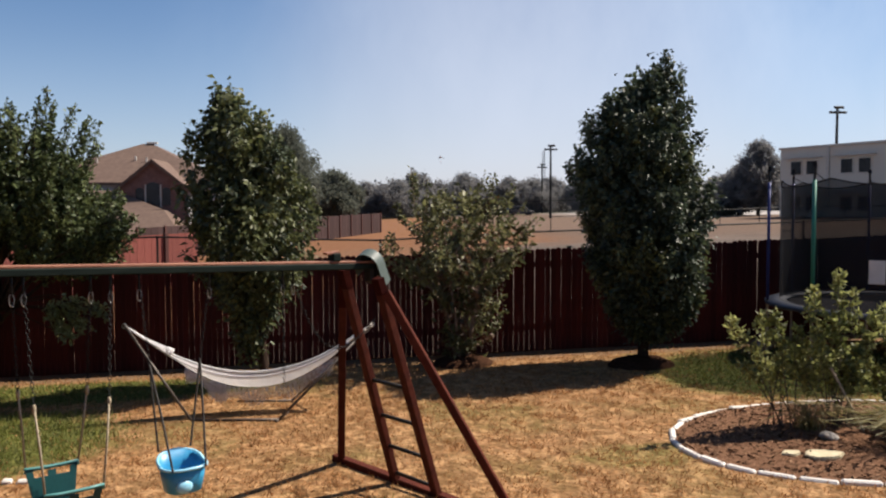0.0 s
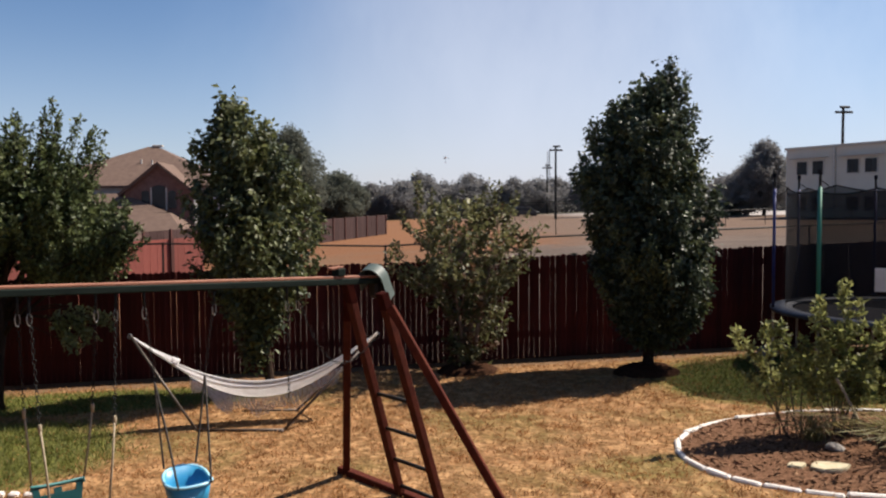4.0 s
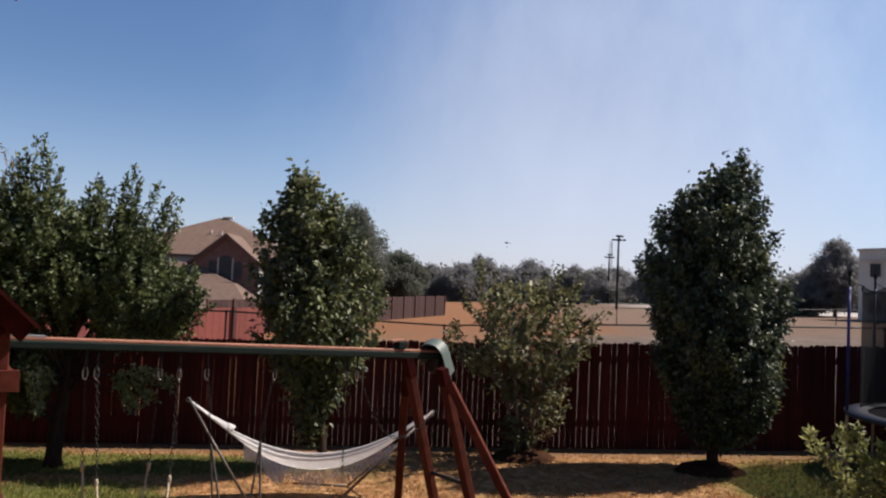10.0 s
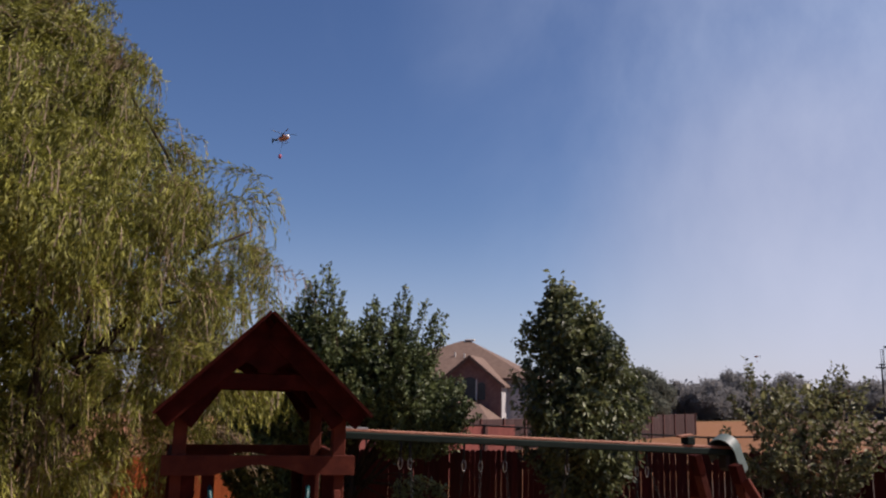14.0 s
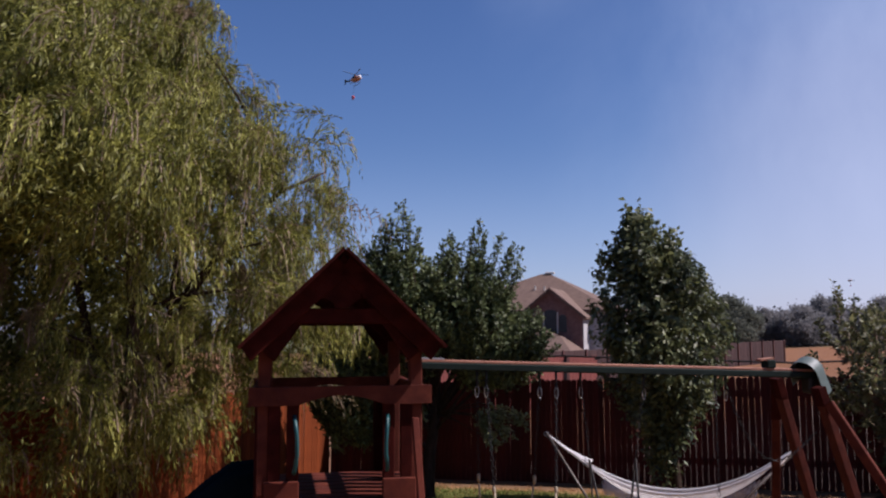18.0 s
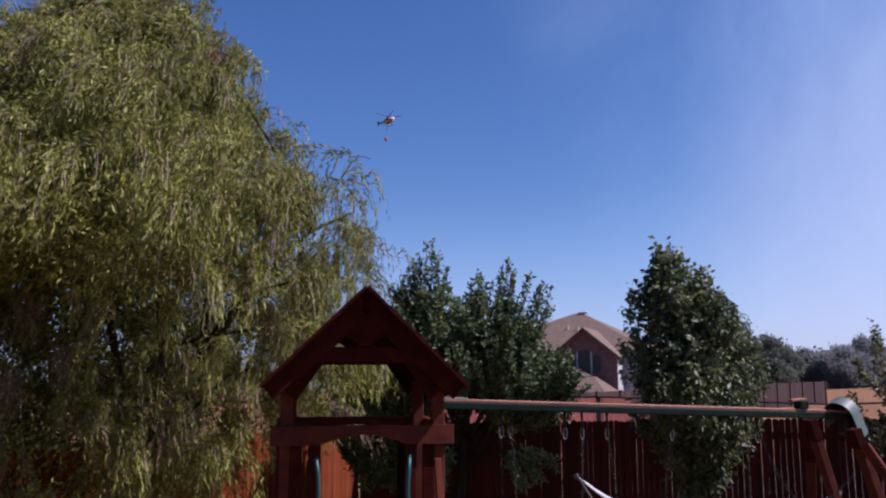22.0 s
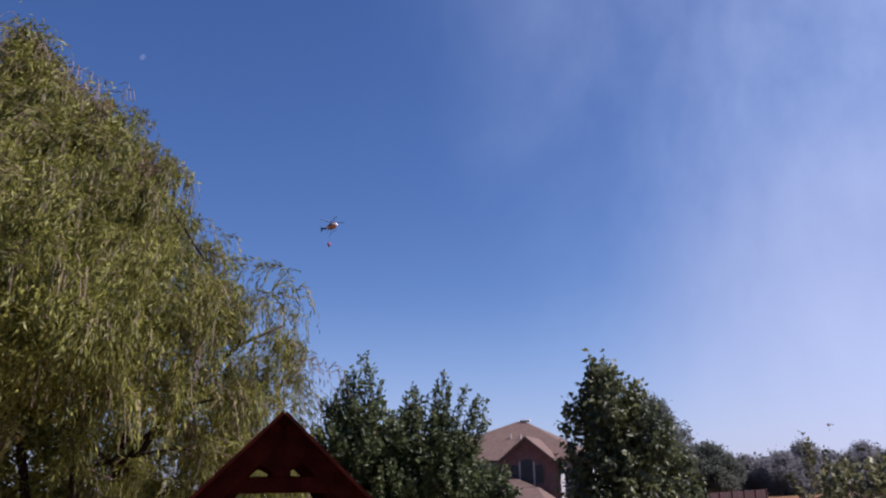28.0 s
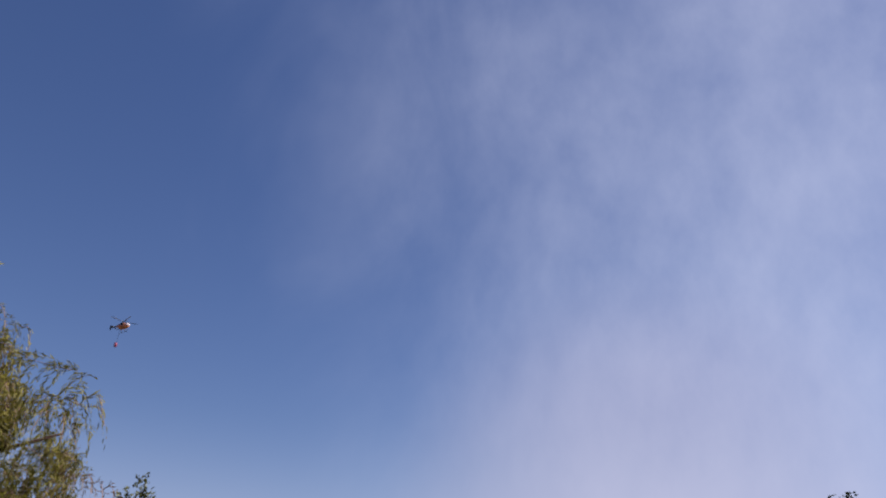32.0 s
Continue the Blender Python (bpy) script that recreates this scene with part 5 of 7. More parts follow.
    stems = [[at(-0.8, 0.1, z0 - 0.1), at(-0.78, 0.05, 0.4), at(-0.72, 0, 1.4), at(-0.72, 0.05, 2.6), at(-0.9, 0.1, 4.2), at(-1.3, 0.1, 5.8), at(-1.9, 0.1, 7.4)],
             [at(-0.86, 0.15, 0.2), at(-1.0, 0.25, 1.0), at(-1.25, 0.3, 2.0), at(-1.5, 0.3, 3.2), at(-2.0, 0.3, 4.8), at(-2.6, 0.2, 6.2)],
             [at(-0.74, 0.05, 0.9), at(-0.5, 0.1, 1.7), at(-0.15, 0.1, 2.6), at(0.4, 0.1, 3.5), at(1.1, 0, 4.2), at(1.7, 0, 4.5)],
             [at(-0.78, 0.1, 0.6), at(-0.45, 0.3, 1.5), at(-0.30, 0.5, 2.6), at(-0.1, 0.6, 4.2), at(0.0, 0.5, 5.6)]]
    for k, s in enumerate(stems):
        r = (0.13, 0.09, 0.075, 0.07)[k]
        part("trunk", trunk_mesh(s, [r * f for f in np.linspace(1.3 if k == 0 else 1.0, 0.18, len(s))], 9), M_bark_dark, root, smooth=True)
    limbs = []
    for i in rng.integers(0, len(p), 90):
        s = stems[rng.integers(len(stems))]
        a = Vector(s[rng.integers(2, len(s) - 1)])
        e = Vector(p[i])
        if (e - a).length < 3.2 and e.z > a.z - 0.6:
            limbs.append((tuple(a), tuple(e), 0.032))
    limb_parts(root, limbs, rng, M_bark_dark)


willow()


shoot_tree("shade_tree", (-11.98, 9.03, ground_z(-11.98, 9.03)), [(3.5, -1.6, 0.3), (5.0, -1.9, 0.7), (6.0, -1.8, 0.85), (6.8, -1.6, 0.85), (7.4, -1.2, 0.8), (7.8, -0.9, 0.5), (8.1, -0.6, 0.2)], 17,
           "dark green leafy tree beyond the fence behind the willow", M_leaf_oak, M_leaf_pear, 37, [(0.75, 7.7, 0, 0.5, 0.2), (0.3, 8.2, 0, 0.6, 0.1), (-0.5, 8.3, 0, 0.6, -0.1), (0.9, 7.0, 0, 0.4, 0.2)],
           170, 60, 0.09, 0.10, 0.065, 0.3, 0.8, 300, 7, 0.3, 0.14, M_bark_dark, lump=0.2)


def far_tree(name, x, y, h, r, seed, label, m=None, n=420, base=None, leaf_len=0.55):
    rng = np.random.default_rng(seed)
    z0 = ground_z(x, y) if base is None else base
    root = thing(name, pose(x, y, z0), label, "tree")
    prof = [(h * 0.12, r * 0.55), (h * 0.3, r * 0.95), (h * 0.55, r), (h * 0.78, r * 0.75), (h * 0.93, r * 0.4), (h, r * 0.1)]
    cl = crown_points(prof, n, rng, (0, 0, 0, 0), 1.0, 0.4, 0.22)
    part("trunk", trunk_mesh([(0, 0, -0.3), (0, 0, h * 0.3), (0, 0, h * 0.75)], [h * 0.03, h * 0.022, h * 0.006], 6), M_bark, root)
    v, t = clustered_leaves(cl, 44, r * 0.085, (0, 0), rng, leaf_len * 0.6, leaf_len * 0.5, 0.1)
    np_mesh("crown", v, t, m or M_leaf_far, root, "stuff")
    return root


def far_trees():
    rng = random.Random(8)
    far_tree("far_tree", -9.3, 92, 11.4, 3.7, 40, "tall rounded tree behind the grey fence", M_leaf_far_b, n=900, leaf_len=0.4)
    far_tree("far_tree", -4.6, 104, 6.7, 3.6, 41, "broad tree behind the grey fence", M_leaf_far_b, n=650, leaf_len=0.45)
    far_tree("far_tree", 43.6, 88.5, 8.2, 2.7, 42, "rounded tree at the corner of the school building", n=600, leaf_len=0.35)
    far_tree("far_tree", 42.4, 91, 5.6, 2.1, 43, "small tree near the school building", n=420, leaf_len=0.35)
    for i in range(34):
        x = -45 + i * 5.4 + rng.uniform(-1.5, 1.5)
        y = 150 + rng.uniform(-14, 22) - 0.25 * max(0, x - 40)
        h = (7.6 if x < 15 else 7.2) * rng.uniform(0.8, 1.18)
        far_tree("far_tree", x, y, h, 4.2 * rng.uniform(0.85, 1.2), 100 + i, "grey-green tree in the distant tree line, haze in its leaf colour", n=330, leaf_len=0.55)


far_trees()


def far_hedge():
    rng = np.random.default_rng(77)
    n = 5200
    x = rng.uniform(-60, 150, n)
    y = 170 + rng.normal(0, 6, n) - 0.3 * np.maximum(0, x - 40)
    z = rng.uniform(0, 1, n) ** 0.7 * (5.5 + 1.2 * np.sin(x * 0.21) + 0.8 * np.sin(x * 0.57)) - 1.2
    v, t = clustered_leaves(np.stack([x, y, z], 1), 14, 0.8, (0, 400), rng, 0.8, 0.6, 0.1)
    tagged(np_mesh("distant_woods", v, t, M_leaf_far), "band of distant woods beyond the field, haze in its leaf colour", "woods", kind="stuff")


far_hedge()


def low_hedge():
    rng = np.random.default_rng(78)
    n = 900
    f = rng.random(n)
    x, y = 29.5 + 12.5 * f, 88.5 + 3.0 * f + rng.normal(0, 0.35, n)
    z = np.array([ground_z(a, c) for a, c in zip(x, y)]) + rng.uniform(0.05, 1.35, n)
    v, t = clustered_leaves(np.stack([x, y, z], 1), 14, 0.16, (36, 400), rng, 0.3, 0.2, 0.1)
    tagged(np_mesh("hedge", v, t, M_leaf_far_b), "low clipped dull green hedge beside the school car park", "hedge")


low_hedge()


# ---- play set: tower, roof, slide, beam and end frame ----
PS = pose(-2.605, 4.592, 0, 0, 0, 33)


def play_set():
    root = thing("play_set", PS, "red-stained wooden play tower with gable roof, slide and swing beam", "play set")
    W, DP = 0.57, 1.12  # half width, depth
    zg = -0.22
    floor_z, rail_z, eave_z, apex_z = 1.2, 1.922, 2.18, 2.77

    def wood(name, p, q, w, h, m=M_redwood, bevel=0.006, up=(0, 0, 1), label=""):
        return part(name, bar(p, q, w, h, bevel, up), m, root, label)

    for x in (-W + 0.045, W - 0.045):
        for y in (0.045, DP - 0.045):
            wood("post", (x, y, zg), (x, y, 2.2), 0.09, 0.09, up=(0, 1, 0))
    # deck
    for i in range(8):
        y = 0.07 + i * 0.14
        wood("deck_board", (-W, y, floor_z - 0.012), (W, y, floor_z - 0.012), 0.125, 0.024)
    for y in (-0.02, DP + 0.02):
        wood("deck_joist", (-W - 0.02, y, floor_z - 0.09), (W + 0.02, y, floor_z - 0.09), 0.038, 0.13)
    for x in (-W - 0.02, W + 0.02):
        wood("deck_joist", (x, -0.02, floor_z - 0.09), (x, DP + 0.02, floor_z - 0.09), 0.038, 0.13)
    # front and back rails with an arched lower edge
    for y in (-0.045, DP + 0.005):
        out = [(-W - 0.06, y, rail_z - 0.118), (-W - 0.06, y, rail_z), (W + 0.06, y, rail_z), (W + 0.06, y, rail_z - 0.118)]
        out += [(x, y, rail_z - 0.118 + 0.062 * math.cos(x / 0.30 * math.pi / 2)) for x in (0.30, 0.24, 0.16, 0.08, 0, -0.08, -0.16, -0.24, -0.30)]
        part("arched_rail", one_prism(out, (0, 1, 0), 0.04), M_redwood, root)
    for x in (-W - 0.02, W + 0.02):
        wood("side_rail", (x, 0.0, rail_z - 0.06), (x, DP, rail_z - 0.06), 0.036, 0.11)
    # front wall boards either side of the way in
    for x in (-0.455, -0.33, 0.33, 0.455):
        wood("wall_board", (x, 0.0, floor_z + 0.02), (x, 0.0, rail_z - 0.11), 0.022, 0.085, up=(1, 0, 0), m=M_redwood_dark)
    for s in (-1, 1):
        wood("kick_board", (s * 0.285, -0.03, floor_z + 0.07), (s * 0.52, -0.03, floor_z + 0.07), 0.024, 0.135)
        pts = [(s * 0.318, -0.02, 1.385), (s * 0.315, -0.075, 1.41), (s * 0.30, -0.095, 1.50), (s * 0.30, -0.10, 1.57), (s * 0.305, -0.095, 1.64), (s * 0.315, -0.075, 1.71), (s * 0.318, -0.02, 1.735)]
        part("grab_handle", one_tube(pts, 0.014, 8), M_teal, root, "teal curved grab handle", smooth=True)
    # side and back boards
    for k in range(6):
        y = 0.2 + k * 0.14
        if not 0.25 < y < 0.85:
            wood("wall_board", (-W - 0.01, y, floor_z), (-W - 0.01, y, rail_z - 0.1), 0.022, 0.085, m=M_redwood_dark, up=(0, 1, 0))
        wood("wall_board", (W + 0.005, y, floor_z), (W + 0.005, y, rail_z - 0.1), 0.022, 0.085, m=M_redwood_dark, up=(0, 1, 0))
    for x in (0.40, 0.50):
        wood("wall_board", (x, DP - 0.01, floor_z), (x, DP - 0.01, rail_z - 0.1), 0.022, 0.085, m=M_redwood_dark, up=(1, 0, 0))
    # gables
    for y in (-0.10, DP + 0.07):
        for s in (-1, 1):
            d = Vector((s * 0.66, 0, eave_z - apex_z)).normalized()
            a, b = Vector((0, y, apex_z - 0.075)), Vector((s * 0.655, y, eave_z - 0.045))
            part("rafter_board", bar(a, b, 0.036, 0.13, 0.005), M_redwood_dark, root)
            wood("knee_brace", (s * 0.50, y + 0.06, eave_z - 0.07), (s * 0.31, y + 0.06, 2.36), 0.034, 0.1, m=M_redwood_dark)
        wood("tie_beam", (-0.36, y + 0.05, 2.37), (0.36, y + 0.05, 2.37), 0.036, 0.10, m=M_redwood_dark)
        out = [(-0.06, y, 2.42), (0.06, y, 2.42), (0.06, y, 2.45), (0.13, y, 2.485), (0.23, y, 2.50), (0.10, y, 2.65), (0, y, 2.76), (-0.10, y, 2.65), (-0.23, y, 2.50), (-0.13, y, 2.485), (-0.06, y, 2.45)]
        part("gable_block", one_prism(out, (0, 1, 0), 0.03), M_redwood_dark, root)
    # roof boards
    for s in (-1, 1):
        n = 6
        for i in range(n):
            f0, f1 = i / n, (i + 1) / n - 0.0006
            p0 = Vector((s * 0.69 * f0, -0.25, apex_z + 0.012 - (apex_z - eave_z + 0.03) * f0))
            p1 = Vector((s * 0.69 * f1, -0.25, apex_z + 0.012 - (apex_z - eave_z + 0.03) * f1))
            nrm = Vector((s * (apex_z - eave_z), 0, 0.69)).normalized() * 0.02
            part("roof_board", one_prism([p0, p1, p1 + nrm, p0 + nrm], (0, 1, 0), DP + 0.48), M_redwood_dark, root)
    # climbing wall in front, with holds
    a, b = Vector((-0.30, -0.06, floor_z + 0.01)), Vector((-0.30, -0.62, zg))
    d = (b - a)
    for i in range(8):
        p, q = a + d * (i / 8), a + d * ((i + 0.965) / 8)
        bm = one_prism([p, p + Vector((0.72, 0, 0)), q + Vector((0.72, 0, 0)), q], d.cross(Vector((1, 0, 0))), 0.024)
        part("climbing_board", bm, M_redwood, root)
    for i, (hx, f) in enumerate(((-0.12, 0.06), (0.24, 0.08), (0.05, 0.25), (-0.15, 0.4), (0.25, 0.45), (0.0, 0.62), (0.28, 0.75), (-0.14, 0.8))):
        p = a + d * f + Vector((hx + 0.30, 0, 0))
        bm = bmesh.new()
        bmesh.ops.create_icosphere(bm, subdivisions=2, radius=0.045)
        for v in bm.verts:
            v.co *= 1 + 0.25 * noise.noise(v.co * 30 + Vector((i, 0, 0)))
        bmesh.ops.transform(bm, matrix=Matrix.Translation(p + Vector((0, -0.03, 0.015))) @ Matrix.Diagonal((1.1, 0.7, 0.9, 1)), verts=bm.verts[:])
        part("climbing_hold", bm, M_hold, root, smooth=True)
    # slim leaning handrail board beside the climbing wall
    wood("handrail_board", (0.50, -0.10, 1.72), (0.58, -0.62, zg), 0.05, 0.03, label="sunlit slim wooden handrail")
    # slide on the open side
    prof = [(-0.60, 1.22), (-0.78, 1.21), (-0.98, 1.08), (-1.2, 0.9), (-1.5, 0.66), (-1.8, 0.45), (-2.15, 0.22), (-2.5, 0.08), (-2.8, 0.02), (-3.0, 0.0)]
    sec = [(-0.27, 0.2), (-0.25, 0.22), (-0.23, 0.19), (-0.2, 0.04), (-0.12, 0.0), (0, -0.01), (0.12, 0.0), (0.2, 0.04), (0.23, 0.19), (0.25, 0.22), (0.27, 0.2), (0.24, -0.05), (0, -0.06), (-0.24, -0.05)]
    bm = bmesh.new()
    rings = [[bm.verts.new((px, 0.55 + sy, pz - 0.08 + sz)) for sy, sz in sec] for px, pz in prof]
    for r0, r1 in zip(rings, rings[1:]):
        for k in range(len(sec)):
            j = (k + 1) % len(sec)
            bm.faces.new((r0[k], r0[j], r1[j], r1[k]))
    bm.faces.new(rings[0])
    bm.faces.new(rings[-1][::-1])
    bmesh.ops.recalc_face_normals(bm, faces=bm.faces[:])
    part("slide", bm, M_slide, root, "dark teal plastic slide", smooth=True)
    # the tower is slimmer than the span of its timbers
    for ob in root.children:
        ob.data.transform(Matrix.Diagonal((0.925, 1, 1, 1)))
    # swing beam: painted side boards under a bare cedar top
    bz0, bz1 = 2.075, 1.963
    b0, b1 = Vector((0.50, 0.55, bz0)), Vector((3.82, 0.55, bz1))
    part("beam", bar(b0 - Vector((0, 0, 0.046)), b1 - Vector((0, 0, 0.046)), 0.09, 0.052, 0.008), M_green_cover, root, "grey-green side of the swing beam")
    part("beam_top", bar(b0 - Vector((0, 0, 0.0105)), b1 - Vector((0, 0, 0.0105)), 0.075, 0.021, 0.005), M_beamtop, root, "sunlit bare cedar beam top")
    part("beam_end_strap", bar(b0 + Vector((0.0, 0, 0.006)), b0 + Vector((0.28, 0, -0.004)), 0.07, 0.012, 0.002), M_steel, root)
    for f in (0.13, 0.25, 0.37, 0.48, 0.6, 0.72, 0.84, 0.93):
        p = b0.lerp(b1, f)
        part("bolt", one_tube([(p.x, 0.506, p.z - 0.05), (p.x, 0.502, p.z - 0.05)], 0.006, 8), M_green_cover, root)
    # clamp near the beam's end, with a scrap of board on it
    k0 = b0.lerp(b1, 0.875)
    part("beam_clamp", one_box((k0.x, 0.55, k0.z + 0.032), (0.075, 0.10, 0.065), bevel=0.008), M_green_cover, root, "grey-green clamp on top of the beam")
    part("clamp_board", bar((k0.x - 0.09, 0.55, k0.z + 0.062), (k0.x + 0.03, 0.55, k0.z + 0.074), 0.07, 0.018, 0.003), M_beamtop, root, "scrap of sunlit bare cedar board")
    # end frame leaning outwards
    f_far, f_m1, f_m2, f_near = Vector((4.19, 1.80, -0.2)), Vector((4.235, 0.88, -0.16)), Vector((4.28, 0.31, -0.14)), Vector((4.35, -0.70, -0.14))
    t_1, t_2 = Vector((3.63, 0.80, 1.88)), Vector((3.70, 0.36, 1.83))
    wood("leg", f_far, Vector((3.71, 0.93, 1.84)), 0.07, 0.085)
    wood("leg", f_near, Vector((3.74, 0.30, 1.72)), 0.04, 0.07)
    wood("ladder_rail", f_m1, t_1, 0.06, 0.095, up=(0, 1, 0))
    wood("ladder_rail", f_m2, t_2, 0.06, 0.095, up=(0, 1, 0))
    for z in (-0.02, 0.25, 0.55, 0.88):
        fa, fb = (z - f_m1.z) / (t_1.z - f_m1.z), (z - f_m2.z) / (t_2.z - f_m2.z)
        part("rung", one_tube([f_m1.lerp(t_1, fa), f_m2.lerp(t_2, fb)], 0.017, 8), M_dark_metal, root, "dark metal ladder rung", smooth=True)
    wood("ground_beam", f_far + Vector((-0.01, 0.1, 0.05)), f_near + Vector((0.01, -0.1, 0.03)), 0.09, 0.1)
    # dark sleeves added for brackets and shade where legs and ladder rails meet the beam
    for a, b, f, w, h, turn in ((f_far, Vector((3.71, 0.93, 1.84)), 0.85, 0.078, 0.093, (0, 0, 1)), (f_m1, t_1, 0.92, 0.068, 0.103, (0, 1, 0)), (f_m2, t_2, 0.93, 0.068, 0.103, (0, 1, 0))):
        part("leg_cleat", bar(a.lerp(b, f), b + (b - a).normalized() * 0.004, w, h, 0.004, turn), M_redwood_dark, root, "dark sleeve added for bracket and shade at the top of the leg")
    # half-round plastic hood over the beam end, tipped forwards
    # dark block under the hood, bracket and shade in one
    part("bracket_shade_block", one_box((3.77, 0.57, 1.86), (0.07, 0.13, 0.18), bevel=0.02), M_dark_metal, root, "dark bracket block added for the shade under the cap")
    o = Vector((-0.80, -0.38, -0.42)).normalized()
    side = o.cross(Vector((0, 0, 1))).normalized()
    up = side.cross(o).normalized()
    n, R, L = 18, 0.118, 0.115
    mid = Vector((3.73, 0.53, 1.94))
    way = [(R, -0.10), (R, -0.05)] + [(R * math.cos(math.pi * i / n), R * math.sin(math.pi * i / n)) for i in range(n + 1)] + [(-R * 1.04, -0.08), (-R * 1.12, -0.19)]
    bm = bmesh.new()
    rows = []
    for at, s in ((L * 0.5, 1.0), (-L * 0.5, 0.96), (-L * 0.5, 0.91), (L * 0.5, 0.95)):
        rows.append([bm.verts.new(mid + o * at + side * (a * s) + up * (b * s)) for a, b in way])
    for r0, r1 in zip(rows, rows[1:] + rows[:1]):
        for k in range(len(way) - 1):
            bm.faces.new((r0[k], r0[k + 1], r1[k + 1], r1[k]))
    bmesh.ops.recalc_face_normals(bm, faces=bm.faces[:])
    # dark plate added at the hood's back to give its shaded inside
    plate = [mid - o * (L * 0.35) + side * (a * 0.9) + up * (b * 0.9) for a, b in way]
    part("cap_shade_plate", one_prism(plate, -o, 0.012), M_dark_metal, root, "dark plate added as the shade inside the cap")
    part("beam_cap", bm, M_cap, root, "pale green half-round plastic cap over the beam end")
    return root


play_set()


def beam_z(x):
    """Underside of the swing beam at x along it."""
    return 2.075 - 0.112 * (x - 0.5) / 3.32 - 0.075


def hook(root, x, y=0.55):
    z = beam_z(x)
    part("hanger", one_tube([(x, y, z + 0.01), (x, y, z - 0.06), (x, y, z - 0.115)], [0.011, 0.008, 0.009], 6), M_chain, root, smooth=True)
    ring = [(x + 0.017 * math.cos(a), y + 0.008 * math.cos(a), z - 0.15 + 0.042 * math.sin(a)) for a in [k * math.pi / 6 for k in range(12)]]
    part("hook", one_tube(ring, 0.0042, 5, closed=True), M_steel, root, smooth=True)


def glider():
    root = thing("glider_swing", PS, "teal plastic two-seat glider hung from tan ropes and dark chains", "swing")
    spots = ((1.03, (1.08, 0.73, 1.20), (1.123, 0.80, 0.665)), (1.51, (1.515, 0.73, 1.17), (1.461, 0.80, 0.650)), (1.10, (1.105, 0.37, 1.165), (1.139, 0.30, 0.615)), (1.64, (1.56, 0.36, 1.15), (1.493, 0.30, 0.600)))
    for hx, knot, low in spots:
        hook(root, hx, 0.55)
        top, knot, low = Vector((hx, 0.55, beam_z(hx) - 0.05)), Vector(knot), Vector(low)
        bm = bmesh.new()
        chain_mesh(bm, [top, knot], 0.034, 0.0028)
        part("chain", bm, M_chain, root)
        part("rope", one_tube([knot, knot.lerp(low, 0.5) + Vector((0.004, 0, 0)), low], 0.0075, 6), M_rope, root, "tan rope", smooth=True)
        part("rope_knot", one_tube([knot + Vector((0, 0, 0.015)), knot, knot - Vector((0, 0, 0.05))], [0.008, 0.014, 0.01], 6), M_rope, root, smooth=True)
    # two facing seats: scooped back with two hand holes, pale rolled rim, pan
    for y, z, s, x0, x1 in ((0.80, 0.650, 1, 1.119, 1.457), (0.30, 0.605, -1, 1.137, 1.493)):
        w, cx = x1 - x0, (x0 + x1) / 2

        def at(u, v, back=0.0):
            """u from -1 to 1 across, v down from the rim."""
            return (cx + u * (w / 2) * (1 - 0.95 * v), y + back - s * 0.25 * v, z - v - 0.012 * (1 - u * u) * (1 if v < 0.04 else 0))

        bm = bmesh.new()
        for u0, u1, v0, v1 in ((-1, 1, 0.0, 0.022), (-1, -0.72, 0.022, 0.07), (-0.16, 0.16, 0.022, 0.07), (0.72, 1, 0.022, 0.07), (-1, 1, 0.07, 0.25)):
            prism(bm, [at(u0, v0), at(u1, v0), at(u1, v1), at(u0, v1)], (0, 1, 0), 0.014)
        part("backrest", bm, M_teal, root)
        part("rim", one_tube([at(-1.03, 0.03), at(-1.02, 0.0), at(-0.5, -0.002), at(0, -0.004), at(0.5, -0.002), at(1.02, 0.0), at(1.03, 0.03)], 0.011, 8), M_teal_pale, root, "pale teal rolled rim", smooth=True)
        bm = one_prism([at(-1, 0.25), at(1, 0.25), (cx + w * 0.36, y - s * 0.24, z - 0.29), (cx - w * 0.36, y - s * 0.24, z - 0.29)], (0, 0, -1), 0.03)
        part("seat", bm, M_teal, root)
    part("foot_bar", one_tube([(1.30, 0.75, 0.34), (1.30, 0.55, 0.20), (1.31, 0.33, 0.31)], 0.02, 8), M_teal, root, smooth=True)


glider()


